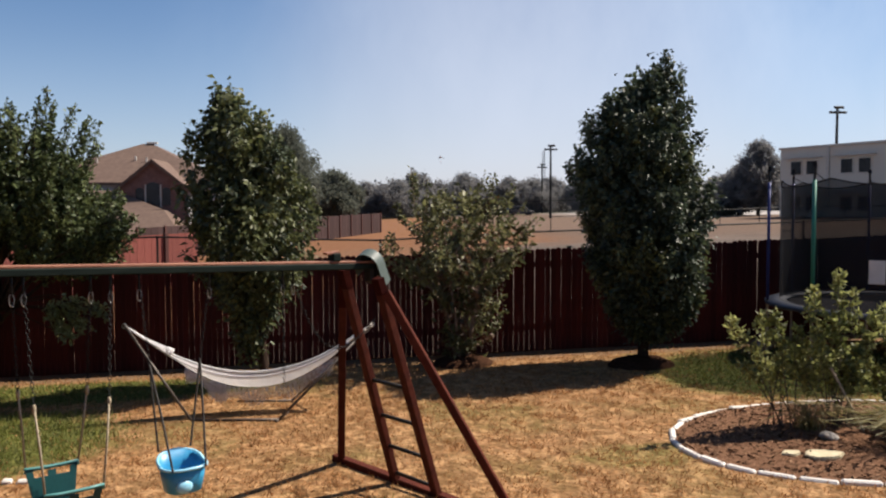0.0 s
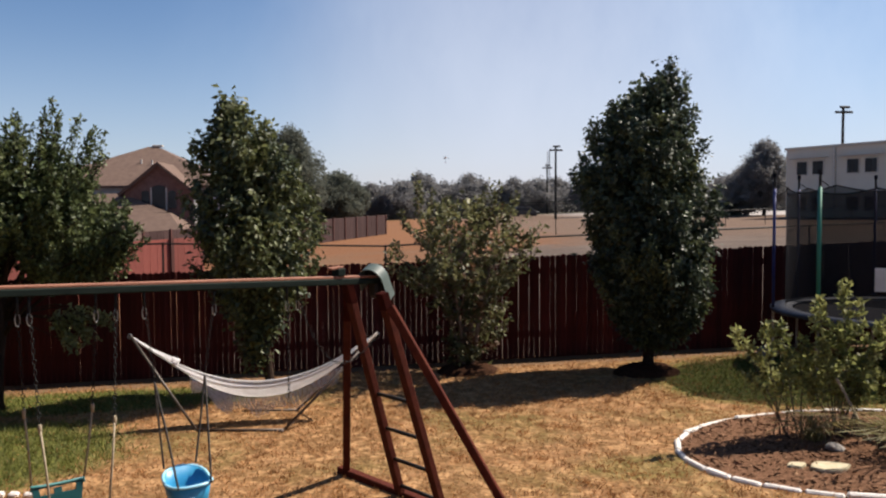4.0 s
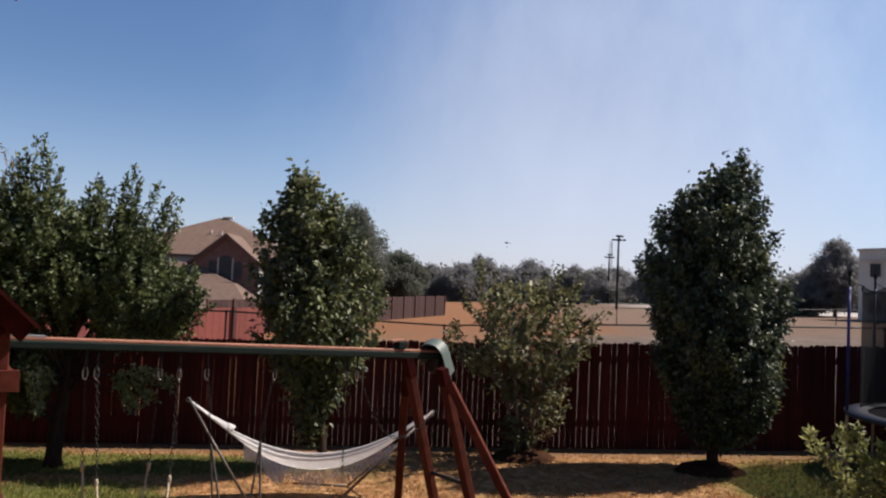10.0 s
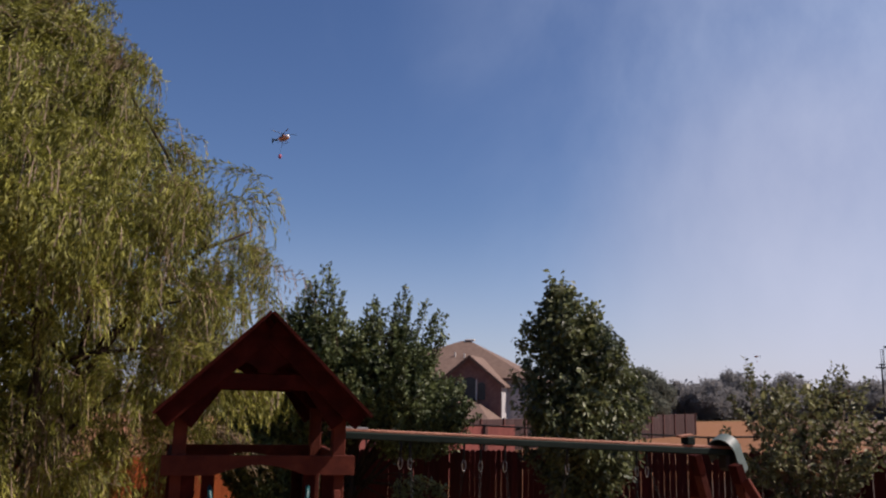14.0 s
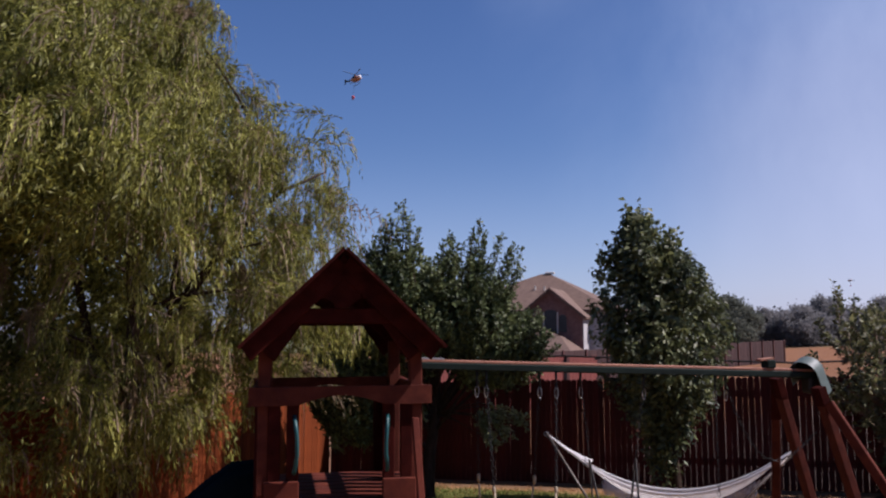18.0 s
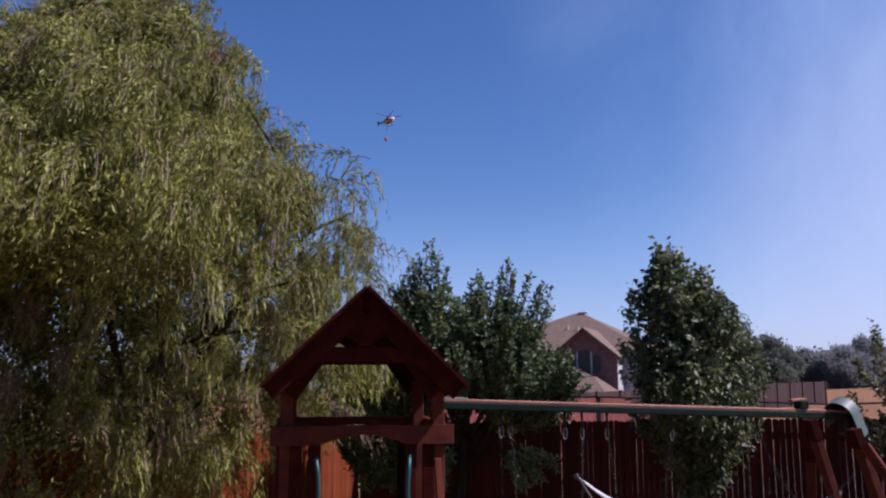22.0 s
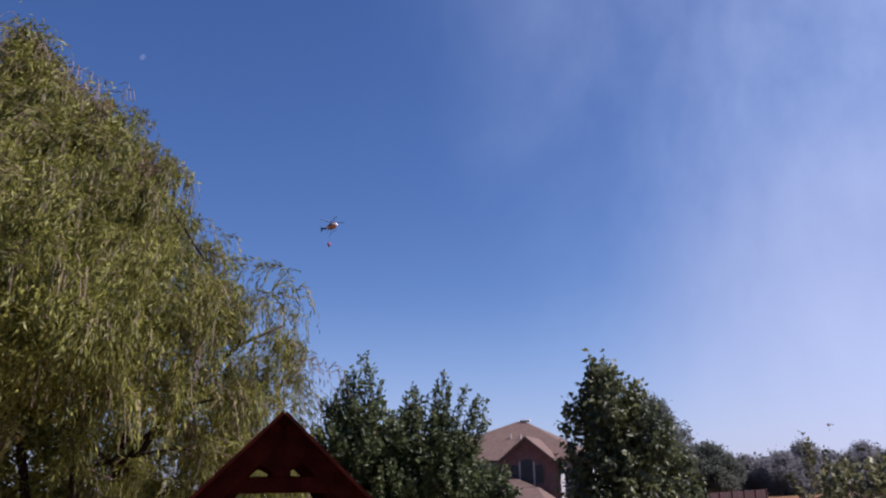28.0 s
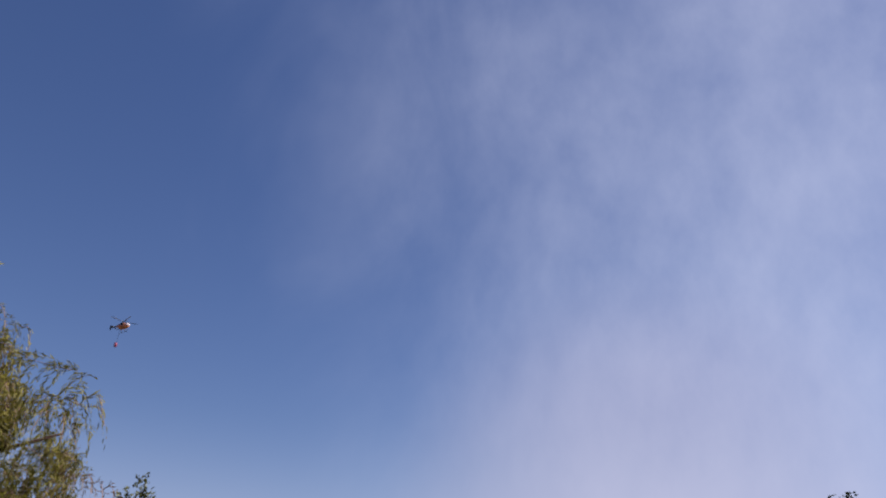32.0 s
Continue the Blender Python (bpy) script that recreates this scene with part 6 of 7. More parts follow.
def bucket_swing():
    root = thing("toddler_swing", PS @ Matrix.Translation((0.125, 0, 0)), "sky-blue plastic toddler bucket swing on dark ropes", "swing")
    cx, cy, zt, zb = 1.985, 0.55, 0.60, 0.365
    for hx, px in ((1.707, 1.765), (2.216, 2.133)):
        hook(root, hx)
        knot = Vector((px, cy, 1.31))
        bm = bmesh.new()
        chain_mesh(bm, [(hx, cy, beam_z(hx) - 0.05), knot], 0.034, 0.0028)
        part("chain", bm, M_chain, root)
        for dy in (-0.15, 0.15):
            sx = 1.865 if px < 2 else 2.105
            part("rope", one_tube([knot, knot.lerp(Vector((sx, cy + dy, zt)), 0.5), (sx, cy + dy, zt - 0.02 + (0.05 if dy > 0 else -0.03))], 0.008, 6), M_rope_dark, root)
    # bucket: high rounded back, lower front, tapering down
    n = 28
    bm = bmesh.new()
    rings = []
    for k, (z, f) in enumerate(((0.0, 0.74), (0.03, 0.80), (0.5, 0.92), (1.0, 1.0), (1.0, 0.93), (0.5, 0.86), (0.06, 0.72))):
        ring = []
        for i in range(n):
            a = 2 * math.pi * i / n
            q = (abs(math.cos(a)) ** 2.8 + abs(math.sin(a)) ** 2.8) ** (-1 / 2.8)
            back = max(0.0, math.sin(a))
            h = zb + (zt - zb) * z * (0.80 + 0.30 * back)
            ring.append(bm.verts.new((cx + 0.158 * f * q * math.cos(a), cy + 0.15 * f * q * math.sin(a), h)))
        rings.append(ring)
    for r0, r1 in zip(rings, rings[1:]):
        for i in range(n):
            j = (i + 1) % n
            bm.faces.new((r0[i], r0[j], r1[j], r1[i]))
    bm.faces.new(rings[0][::-1])
    bm.faces.new(rings[-1])
    part("seat", bm, M_blue, root, smooth=True)
    rim = []
    for i in range(n):
        a = 2 * math.pi * i / n
        q = (abs(math.cos(a)) ** 2.8 + abs(math.sin(a)) ** 2.8) ** (-1 / 2.8)
        rim.append((cx + 0.163 * q * math.cos(a), cy + 0.155 * q * math.sin(a), zb + (zt - zb) * (0.80 + 0.30 * max(0.0, math.sin(a)))))
    part("rim", one_tube(rim, 0.012, 6, closed=True), M_blue_pale, root, smooth=True)
    bm = bmesh.new()
    bmesh.ops.create_uvsphere(bm, u_segments=14, v_segments=8, radius=1.0)
    bmesh.ops.transform(bm, matrix=Matrix.Translation((cx - 0.035, cy - 0.130, zb + 0.06)) @ Matrix.Diagonal((0.062, 0.03, 0.05, 1)), verts=bm.verts[:])
    part("front_badge", bm, M_blue_pale, root, "pale blue rounded emblem", smooth=True)


bucket_swing()


def loose_chains():
    root = thing("trapeze_chains", PS @ Matrix.Translation((0.125, 0, 0)), "dark swing chains, one hanging and one looped to the end frame", "swing")
    hook(root, 2.81)
    hook(root, 2.90)
    bm = bmesh.new()
    chain_mesh(bm, [(2.81, 0.55, beam_z(2.81) - 0.05), (2.812, 0.55, 1.02)], 0.034, 0.0028)
    part("chain", bm, M_chain, root)
    bm = bmesh.new()
    pts = []
    for k in range(13):
        f = k / 12
        pts.append((2.90 + 0.74 * f, 0.55 - 0.05 * f, (beam_z(2.9) - 0.05) * (1 - f) + 1.48 * f - 0.55 * math.sin(math.pi * f) ** 0.85 * (1 - 0.5 * f)))
    chain_mesh(bm, pts, 0.034, 0.0028)
    part("chain", bm, M_chain, root)


loose_chains()


# ---- hammock on a steel stand ----
def hammock():
    root = thing("hammock_stand", Matrix(), "brown steel tube stand of the hammock on the dry grass", "hammock stand")
    L, R = Vector((-2.86, 10.72, 0.92)), Vector((0.25, 10.9, 0.86))
    fl, fr = Vector((-1.99, 10.40, -0.22)), Vector((-0.90, 10.20, -0.19))
    for p, q in ((L, fl), (R, fr)):
        part("arm", one_tube([p + Vector((0, 0, 0.02)), p.lerp(q, 0.5), q], 0.017, 8), M_stand, root, smooth=True)
    part("arm", one_tube([R + Vector((0.02, 0.02, 0.0)), (-0.83, 11.24, -0.2)], 0.015, 8), M_stand, root, smooth=True)
    part("base_tube", one_tube([fl, (-1.45, 10.31, -0.205), fr], 0.016, 8), M_stand, root, smooth=True)
    part("foot_tube", one_tube([(-0.92, 10.12, ground_z(-0.92, 10.12) + 0.015), (-0.82, 10.6, ground_z(-0.82, 10.6) + 0.015)], 0.016, 8), M_stand, root, smooth=True)
    part("base_tube", one_tube([(-1.59, 11.38, -0.235), (-0.83, 11.24, -0.205)], 0.015, 8), M_stand, root, smooth=True)
    for p in (L, R):
        part("hook", one_tube([p + Vector((0.03 * math.cos(a), 0, 0.03 * math.sin(a))) for a in [k * math.pi / 4 for k in range(8)]], 0.007, 5, closed=True), M_steel, root)

    h = thing("hammock", Matrix(), "white cotton hammock with a knotted fringe, slung low", "hammock")
    a, b = Vector((-2.28, 10.74, 0.56)), Vector((0.02, 10.88, 0.68))
    bm = bmesh.new()
    nu, nv = 26, 10
    grid = []
    for i in range(nu + 1):
        f = i / nu
        c = a.lerp(b, f)
        sag = 0.53 * (1 - (2 * f - 0.96) ** 2)
        half = 0.05 + 0.11 * math.sin(math.pi * min(1, max(0, f))) ** 0.6
        row = []
        for j in range(nv + 1):
            g = 2 * j / nv - 1
            edge = g * g
            row.append(bm.verts.new((c.x, c.y + g * half, c.z - sag + 0.17 * edge * math.sin(math.pi * f) + 0.012 * math.sin(9 * g + 5 * f))))
        grid.append(row)
    for i in range(nu):
        for j in range(nv):
            bm.faces.new((grid[i][j], grid[i + 1][j], grid[i + 1][j + 1], grid[i][j + 1]))
    bmesh.ops.solidify(bm, geom=bm.faces[:], thickness=0.012)
    part("bed", bm, M_white_cotton, h, smooth=True)

    def edge_point(f, s):
        c = a.lerp(b, f)
        half = 0.05 + 0.11 * math.sin(math.pi * min(1, max(0, f))) ** 0.6
        return Vector((c.x, c.y + s * half, c.z - 0.42 * (1 - (2 * f - 0.96) ** 2) + 0.06 * math.sin(math.pi * f)))

    for s in (-1, 1):
        part("edge_cord", one_tube([L.lerp(edge_point(0, s), k / 4) for k in range(4)] + [edge_point(i / 20, s) for i in range(21)] + [edge_point(1, s).lerp(R, k / 4) for k in range(1, 5)], 0.016, 6), M_white_cotton, h, smooth=True)
    for p, q in ((L, a), (R, b)):
        for k in range(7):
            e = q + Vector((0, -0.1 + 0.033 * k, 0.02))
            part("sling_cord", one_tube([p, p.lerp(e, 0.5) - Vector((0, 0, 0.02)), e], 0.006, 5), M_white_cotton, h)
        part("sling_knot", one_tube([p.lerp(q, 0.86), p.lerp(q, 1.0)], [0.045, 0.06], 8), M_white_cotton, h, smooth=True)
    # fringe: net strip with tassels along the near edge
    rng = random.Random(4)
    bm = bmesh.new()
    for i in range(190):
        f = 0.08 + 0.80 * i / 189 if i % 3 else 0.08 + 0.22 * i / 189
        p = edge_point(f, -1) + Vector((0, -0.01, -0.13 * math.sin(math.pi * f)))
        drop = 0.19 + 0.05 * math.sin(f * 31) + rng.uniform(-0.02, 0.03) - (0.04 if f > 0.8 or f < 0.2 else 0)
        x = 0.014 * (1 if i % 2 else -1)
        tube(bm, [p, p + Vector((x, -0.02, -drop * 0.35)), p + Vector((-x, -0.03, -drop * 0.7)), p + Vector((x * 0.5, -0.03, -drop))], 0.0035, 4)
    ob = part("fringe", bm, M_fringe, h)
    tagged(ob, kind="stuff")
    bm = bmesh.new()
    for lvl in (0.15, 0.18, 0.21, 0.24, 0.27):
        tube(bm, [edge_point(0.10 + 0.80 * i / 60, -1) + Vector((0, -0.025, -lvl * (0.35 + 0.65 * math.sin(math.pi * (0.10 + 0.80 * i / 60))) - 0.008 * (i % 2))) for i in range(61)], 0.0035, 4)
    tagged(part("fringe_net", bm, M_fringe, h), kind="stuff")


hammock()


# ---- trampoline ----
def trampoline():
    cx, cy, R = 8.38, 12.15, 1.85
    g = ground_z(cx, cy)
    root = thing("trampoline", pose(cx, cy, g), "round trampoline with black safety net, blue and green padded poles", "trampoline")
    zf = 0.79
    ring = [(R * math.cos(a), R * math.sin(a), zf) for a in [2 * math.pi * k / 48 for k in range(48)]]
    part("frame_ring", one_tube(ring, 0.03, 6, closed=True), M_steel, root, smooth=True)
    bm = bmesh.new()
    rows = []
    for k in range(48):
        a = 2 * math.pi * k / 48
        rows.append([bm.verts.new((r * math.cos(a), r * math.sin(a), z)) for r, z in ((R + 0.06, zf - 0.02), (R + 0.07, zf + 0.03), (R - 0.1, zf + 0.05), (R - 0.27, zf + 0.03), (R - 0.27, zf))])
    for k in range(48):
        r0, r1 = rows[k], rows[(k + 1) % 48]
        for j in range(5):
            bm.faces.new((r0[j], r0[(j + 1) % 5], r1[(j + 1) % 5], r1[j]))
    bmesh.ops.recalc_face_normals(bm, faces=bm.faces[:])
    part("edge_pad", bm, M_pad, root, "pale blue-grey edge pad", smooth=True)
    part("jump_mat", one_tube([(0, 0, zf - 0.01), (0, 0, zf + 0.01)], R - 0.3, 40), M_pad_dark, root, "black jump mat")
    angs = [160, 201, 250, 295, 340, 385, 430, 475]
    for k, deg in enumerate(angs):
        a = math.radians(deg)
        x, y = (R + 0.03) * math.cos(a), (R + 0.03) * math.sin(a)
        colour = M_foam_green if deg in (201, 295) else M_foam_blue
        part("leg", one_tube([(x, y, -0.05), (x, y, zf - 0.02)], 0.022, 8), M_steel, root)
        pole = part("pole", one_tube([(x, y, zf - 0.05), (x, y, 2.92)], 0.02, 8), M_dark_metal, root)
        part("foam_sleeve", one_tube([(x, y, zf + 0.06), (x, y, 2.72)], 0.029 if colour is M_foam_green else 0.024, 10), colour, pole, "green foam sleeve" if colour is M_foam_green else "blue foam sleeve", smooth=True)
        part("pole_cap", one_tube([(x, y, 2.90), (x, y, 2.97)], [0.035, 0.025], 8), M_pad_dark, pole)
    # net with a sagging top edge
    bm = bmesh.new()
    n = 96
    top, bot = [], []
    Rn = R - 0.16
    for k in range(n):
        deg = 360 * k / n
        sag = abs(math.sin(math.radians((deg - 160) * 4))) * 0.10
        a = math.radians(deg)
        bot.append(bm.verts.new((Rn * math.cos(a), Rn * math.sin(a), zf + 0.03)))
        top.append(bm.verts.new((Rn * math.cos(a), Rn * math.sin(a), 2.74 - sag)))
    for k in range(n):
        j = (k + 1) % n
        bm.faces.new((bot[k], bot[j], top[j], top[k]))
    part("safety_net", bm, M_net, root, "black mesh safety net", smooth=True)
    part("net_edge", one_tube([tuple(Vector(((Rn) * math.cos(math.radians(d)), Rn * math.sin(math.radians(d)), 2.74 - abs(math.sin(math.radians((d - 160) * 4))) * 0.10))) for d in range(0, 360, 5)], 0.012, 5, closed=True), M_pad_dark, root)
    for deg in angs:
        a = math.radians(deg)
        part("net_strap", one_tube([((R + 0.02) * math.cos(a), (R + 0.02) * math.sin(a), 2.82), (Rn * math.cos(a), Rn * math.sin(a), 2.73)], 0.007, 5), M_pad_dark, root)
    a = math.radians(227.5)
    m = Matrix.Translation(((Rn + 0.02) * math.cos(a), (Rn + 0.02) * math.sin(a), 1.42)) @ Matrix.Rotation(a + math.pi / 2, 4, "Z")
    bm = one_box((0, 0, 0), (0.21, 0.006, 0.33), bevel=0.002)
    bmesh.ops.transform(bm, matrix=m, verts=bm.verts[:])
    lab = part("warning_label", bm, M_label, root, "white printed label hung on the net")
    for i, (dx, dz, w, hh) in enumerate(((-0.05, 0.06, 0.07, 0.1), (0.05, 0.06, 0.07, 0.1), (0, -0.04, 0.18, 0.015), (0, -0.08, 0.18, 0.015), (0, -0.12, 0.14, 0.015))):
        bm = one_box((dx, -0.006, dz), (w, 0.004, hh), bevel=0.0)
        bmesh.ops.transform(bm, matrix=m @ Matrix.Rotation(math.pi, 4, "Z"), verts=bm.verts[:])
        part("print_bar", bm, M_grey_print, lab)


trampoline()


# ---- planting bed with stone edging ----
BED = (5.3, 8.15, 1.93, 1.5)


def bed():
    cx, cy, rx, ry = BED
    bm = bmesh.new()
    rings = []
    for f in (1.0, 0.85, 0.6, 0.3):
        rings.append([bm.verts.new((cx + rx * f * math.cos(a), cy + ry * f * math.sin(a), ground_z(cx + rx * f * math.cos(a), cy + ry * f * math.sin(a)) + 0.015 + 0.05 * (1 - f) + 0.02 * noise.noise((7 * f * math.cos(a), 7 * f * math.sin(a), 1)))) for a in [2 * math.pi * k / 40 for k in range(40)]])
    mid = bm.verts.new((cx, cy, ground_z(cx, cy) + 0.07))
    for r0, r1 in zip(rings, rings[1:]):
        for k in range(40):
            bm.faces.new((r0[k], r0[(k + 1) % 40], r1[(k + 1) % 40], r1[k]))
    for k in range(40):
        bm.faces.new((rings[-1][k], rings[-1][(k + 1) % 40], mid))
    tagged(link_mesh("mulch_bed", bm, M_mulch, smooth=True), "brown bark mulch in the oval planting bed", "mulch", kind="structure")
    rng = np.random.default_rng(9)
    n = 3600
    a, f = rng.uniform(0, 2 * np.pi, n), np.sqrt(rng.random(n)) * 0.98
    x, y = cx + rx * f * np.cos(a), cy + ry * f * np.sin(a)
    z = np.array([ground_z(p, q) for p, q in zip(x, y)]) + 0.02 + 0.05 * (1 - f)
    way = rng.normal(0, 1, (n, 3)) * (1, 1, 0.25)
    v, t = leaves_mesh(np.stack([x, y, z], 1), way, rng.uniform(0.03, 0.09, n), rng.uniform(0.012, 0.03, n), rng)
    tagged(np_mesh("bark_chips", v, t, M_chip), "loose bark chips scattered on the planting bed", "bark chips", kind="stuff")
    # edging stones
    rnd = random.Random(6)
    ang, stones = 0.0, []
    bms = []
    for k in range(5):
        L, wd, h = rnd.uniform(0.22, 0.36), rnd.uniform(0.058, 0.078), rnd.uniform(0.065, 0.08)
        bm = bmesh.new()
        box(bm, (0, 0, h / 2 - 0.03), (L, wd, h), None, 0.016)
        for v in bm.verts:
            v.co += 0.008 * Vector((noise.noise(v.co * 9 + Vector((k, 0, 0))), noise.noise(v.co * 9 + Vector((0, k, 3))), noise.noise(v.co * 9 + Vector((2, 0, k)))))
        me = bpy.data.meshes.new("edging_stone")
        bm.to_mesh(me)
        bm.free()
        me.materials.append(M_stone_white)
        bms.append((me, L))
    root = thing("bed_edging", Matrix(), "oval ring of whitewashed stone blocks round the planting bed", "edging", kind="structure")
    while ang < 2 * math.pi - 0.02:
        me, L = rnd.choice(bms)
        step = (L + 0.012) / math.hypot(rx * math.sin(ang), ry * math.cos(ang))
        am = ang + step / 2
        x, y = cx + rx * math.cos(am), cy + ry * math.sin(am)
        ob = new("edging_stone", me)
        ob.parent = root
        ob.matrix_world = pose(x, y, ground_z(x, y) + rnd.uniform(-0.028, -0.008), rnd.gauss(0, 2.5), rnd.gauss(0, 1.5), math.degrees(math.atan2(ry * math.cos(am), -rx * math.sin(am))) + rnd.gauss(0, 2.5))
        ang += step
    # flagstone and small rocks
    slabs = ([(4.34, 7.50), (4.38, 7.58), (4.46, 7.66), (4.60, 7.64), (4.68, 7.57), (4.74, 7.50), (4.63, 7.40), (4.55, 7.37), (4.41, 7.40)], [(4.17, 7.63), (4.24, 7.72), (4.39, 7.69), (4.35, 7.60), (4.28, 7.56)])
    for k, (out, words) in enumerate(zip(slabs, ("pale cream flat flagstone lying in the mulch", "broken-off cream corner of the flagstone in the mulch"))):
        bm = one_prism([(x, y, ground_z(x, y) + 0.062 - 0.012 * k) for x, y in out], (0, 0, -1), 0.05)
        bmesh.ops.bevel(bm, geom=bm.edges[:], offset=0.010, segments=2, affect="EDGES")
        for v in bm.verts:
            v.co.z += 0.012 * noise.noise(v.co * 7)
        tagged(link_mesh("flagstone", bm, M_stone_yellow), words, "stone")
    for i, (x, y, r) in enumerate(((4.86, 7.98, 0.09),)):
        bm = bmesh.new()
        bmesh.ops.create_icosphere(bm, subdivisions=3, radius=r)
        for v in bm.verts:
            v.co *= 1 + 0.35 * noise.noise(v.co * 11 + Vector((i * 3, 0, 0)))
            v.co.z *= 0.55
        ob = link_mesh("rock", bm, M_rock, smooth=True)
        ob.location = (x, y, ground_z(x, y) + 0.075)
        tagged(ob, "small grey rounded rock lying in the mulch", "rock")


bed()


def boulder(x, y, r, label):
    bm = bmesh.new()
    bmesh.ops.create_icosphere(bm, subdivisions=3, radius=r)
    for v in bm.verts:
        v.co *= 1 + 0.4 * noise.noise(v.co * 5 + Vector((4, 1, 0)))
        v.co.z *= 0.7
    ob = link_mesh("boulder", bm, M_rock, smooth=True)
    ob.location = (x, y, ground_z(x, y) + r * 0.3)
    tagged(ob, label, "rock")


boulder(6.75, 13.25, 0.17, "rough grey boulder on the grass beside the trampoline")


def tree_ring(x, y, r, name, m, label):
    bm = bmesh.new()
    rings = []
    for f, h in ((1.0, -0.02), (0.85, 0.06), (0.5, 0.13), (0.15, 0.13)):
        rings.append([bm.verts.new((x + r * f * math.cos(a) * (1 + 0.12 * noise.noise((math.cos(a) * 2, math.sin(a) * 2, x))), y + r * f * 0.85 * math.sin(a), ground_z(x, y) + h + 0.03 * noise.noise((3 * math.cos(a), 3 * math.sin(a), f * 4)))) for a in [2 * math.pi * k / 30 for k in range(30)]])
    for r0, r1 in zip(rings, rings[1:]):
        for k in range(30):
            bm.faces.new((r0[k], r0[(k + 1) % 30], r1[(k + 1) % 30], r1[k]))
    bm.faces.new(rings[-1])
    tagged(link_mesh(name, bm, m, smooth=True), label, "mulch", kind="structure")


tree_ring(4.45, 12.45, 0.56, "mulch_ring", M_mulch_dark, "dark mound of mulch round the pear tree trunk")
tree_ring(1.75, 13.3, 0.55, "mulch_ring_crape", M_mulch_dark, "dark mulch round the crape myrtle stems")


def shrub(name, x, y, seed, label, cones, cone=0.34, fat=0.085, leaf_len=0.075):
    """Thin stems that spread from one foot, each ending in an upright leafy cone. cones: x, y and height of the tips."""
    rng = np.random.default_rng(seed)
    g = ground_z(x, y) + 0.04
    root = thing(name, pose(x, y, g), label, "shrub")
    feet, ends = [], []
    for cx, cy, cz in cones:
        top = np.array([cx - x, cy - y, cz - g])
        foot = np.array([0.09 * rng.normal(), 0.07 * rng.normal(), -0.05])
        pts = [foot + (top - foot) * np.array([f, f, f ** 0.8]) + rng.normal(0, 0.012, 3) * (0 < f < 1) for f in (0, 0.25, 0.5, 0.75, 1.0)]
        part("stem", one_tube([tuple(p) for p in pts], [0.008, 0.007, 0.0055, 0.004, 0.0025], 5), M_bark, root)
        along = (pts[4] - pts[2]) / np.linalg.norm(pts[4] - pts[2])
        span = min(cone * rng.uniform(0.85, 1.25), 0.8 * np.linalg.norm(top))
        for f in np.linspace(0.0, 1.0, 9):
            for a in rng.uniform(0, 2 * np.pi, 2):
                p = top - along * span * f
                r = fat * (0.35 + 0.9 * f) * rng.uniform(0.7, 1.2)
                feet.append(p - along * 0.02)
                ends.append(p + np.array([r * math.cos(a), r * math.sin(a), 0.035]))
        for f in rng.uniform(0.35, 0.8, 2):
            k0 = int(f * 4)
            p = pts[k0] + (pts[k0 + 1] - pts[k0]) * (f * 4 - k0)
            feet.append(p)
            ends.append(p + rng.normal(0, 0.07, 3) + (0, 0, 0.06))
    np_mesh("leaves", *shoot_leaves(np.array(feet), np.array(ends), 6, 0.012, rng, leaf_len, 0.038, 0.1, 0.35, 0.0), M_leaf_shrub, root, "stuff")
    return root


def cone_tips(x, y, r, low, high, n, seed):
    """Tips of stems spread evenly round a foot, lower towards the rim."""
    rng = random.Random(seed)
    out = []
    for k in range(n):
        a, q = 2 * math.pi * (k + rng.random()) / n, rng.uniform(0.3, 1.0)
        out.append((x + r * q * math.cos(a), y + 0.8 * r * q * math.sin(a), high - (high - low) * q * rng.uniform(0.6, 1.1)))
    return out


shrub("shrub", 4.72, 8.60, 51, "thin-stemmed open light green shrub in the mulch bed", [(4.03, 8.5, 1.18), (4.16, 8.45, 0.72), (4.40, 8.6, 1.22), (4.56, 8.55, 1.24), (4.62, 8.4, 0.95), (4.80, 8.5, 1.08), (4.74, 8.75, 0.80), (4.42, 8.7, 0.82), (4.90, 8.6, 0.85)], 0.30)
shrub("shrub", 5.24, 8.50, 52, "taller light green shrub with upright leafy cones in the mulch bed", [(4.95, 8.5, 1.50), (5.26, 8.55, 1.66), (5.11, 8.4, 1.22), (4.92, 8.4, 1.08), (5.42, 8.5, 1.46), (5.60, 8.45, 1.22), (5.06, 8.65, 1.34), (5.36, 8.65, 1.30), (5.18, 8.35, 0.95), (5.48, 8.3, 1.00), (4.98, 8.3, 0.80), (5.30, 8.25, 0.75), (5.62, 8.6, 0.90), (5.78, 8.5, 1.28)] + cone_tips(5.25, 8.55, 0.42, 0.6, 1.15, 6, 3))
shrub("shrub", 6.20, 8.70, 53, "open light green shrub at the back of the bed", cone_tips(6.2, 8.7, 0.62, 0.6, 1.36, 17, 4))
shrub("shrub", 6.05, 8.1, 55, "open light green shrub beside the stake", cone_tips(6.05, 8.1, 0.55, 0.35, 0.95, 16, 5))


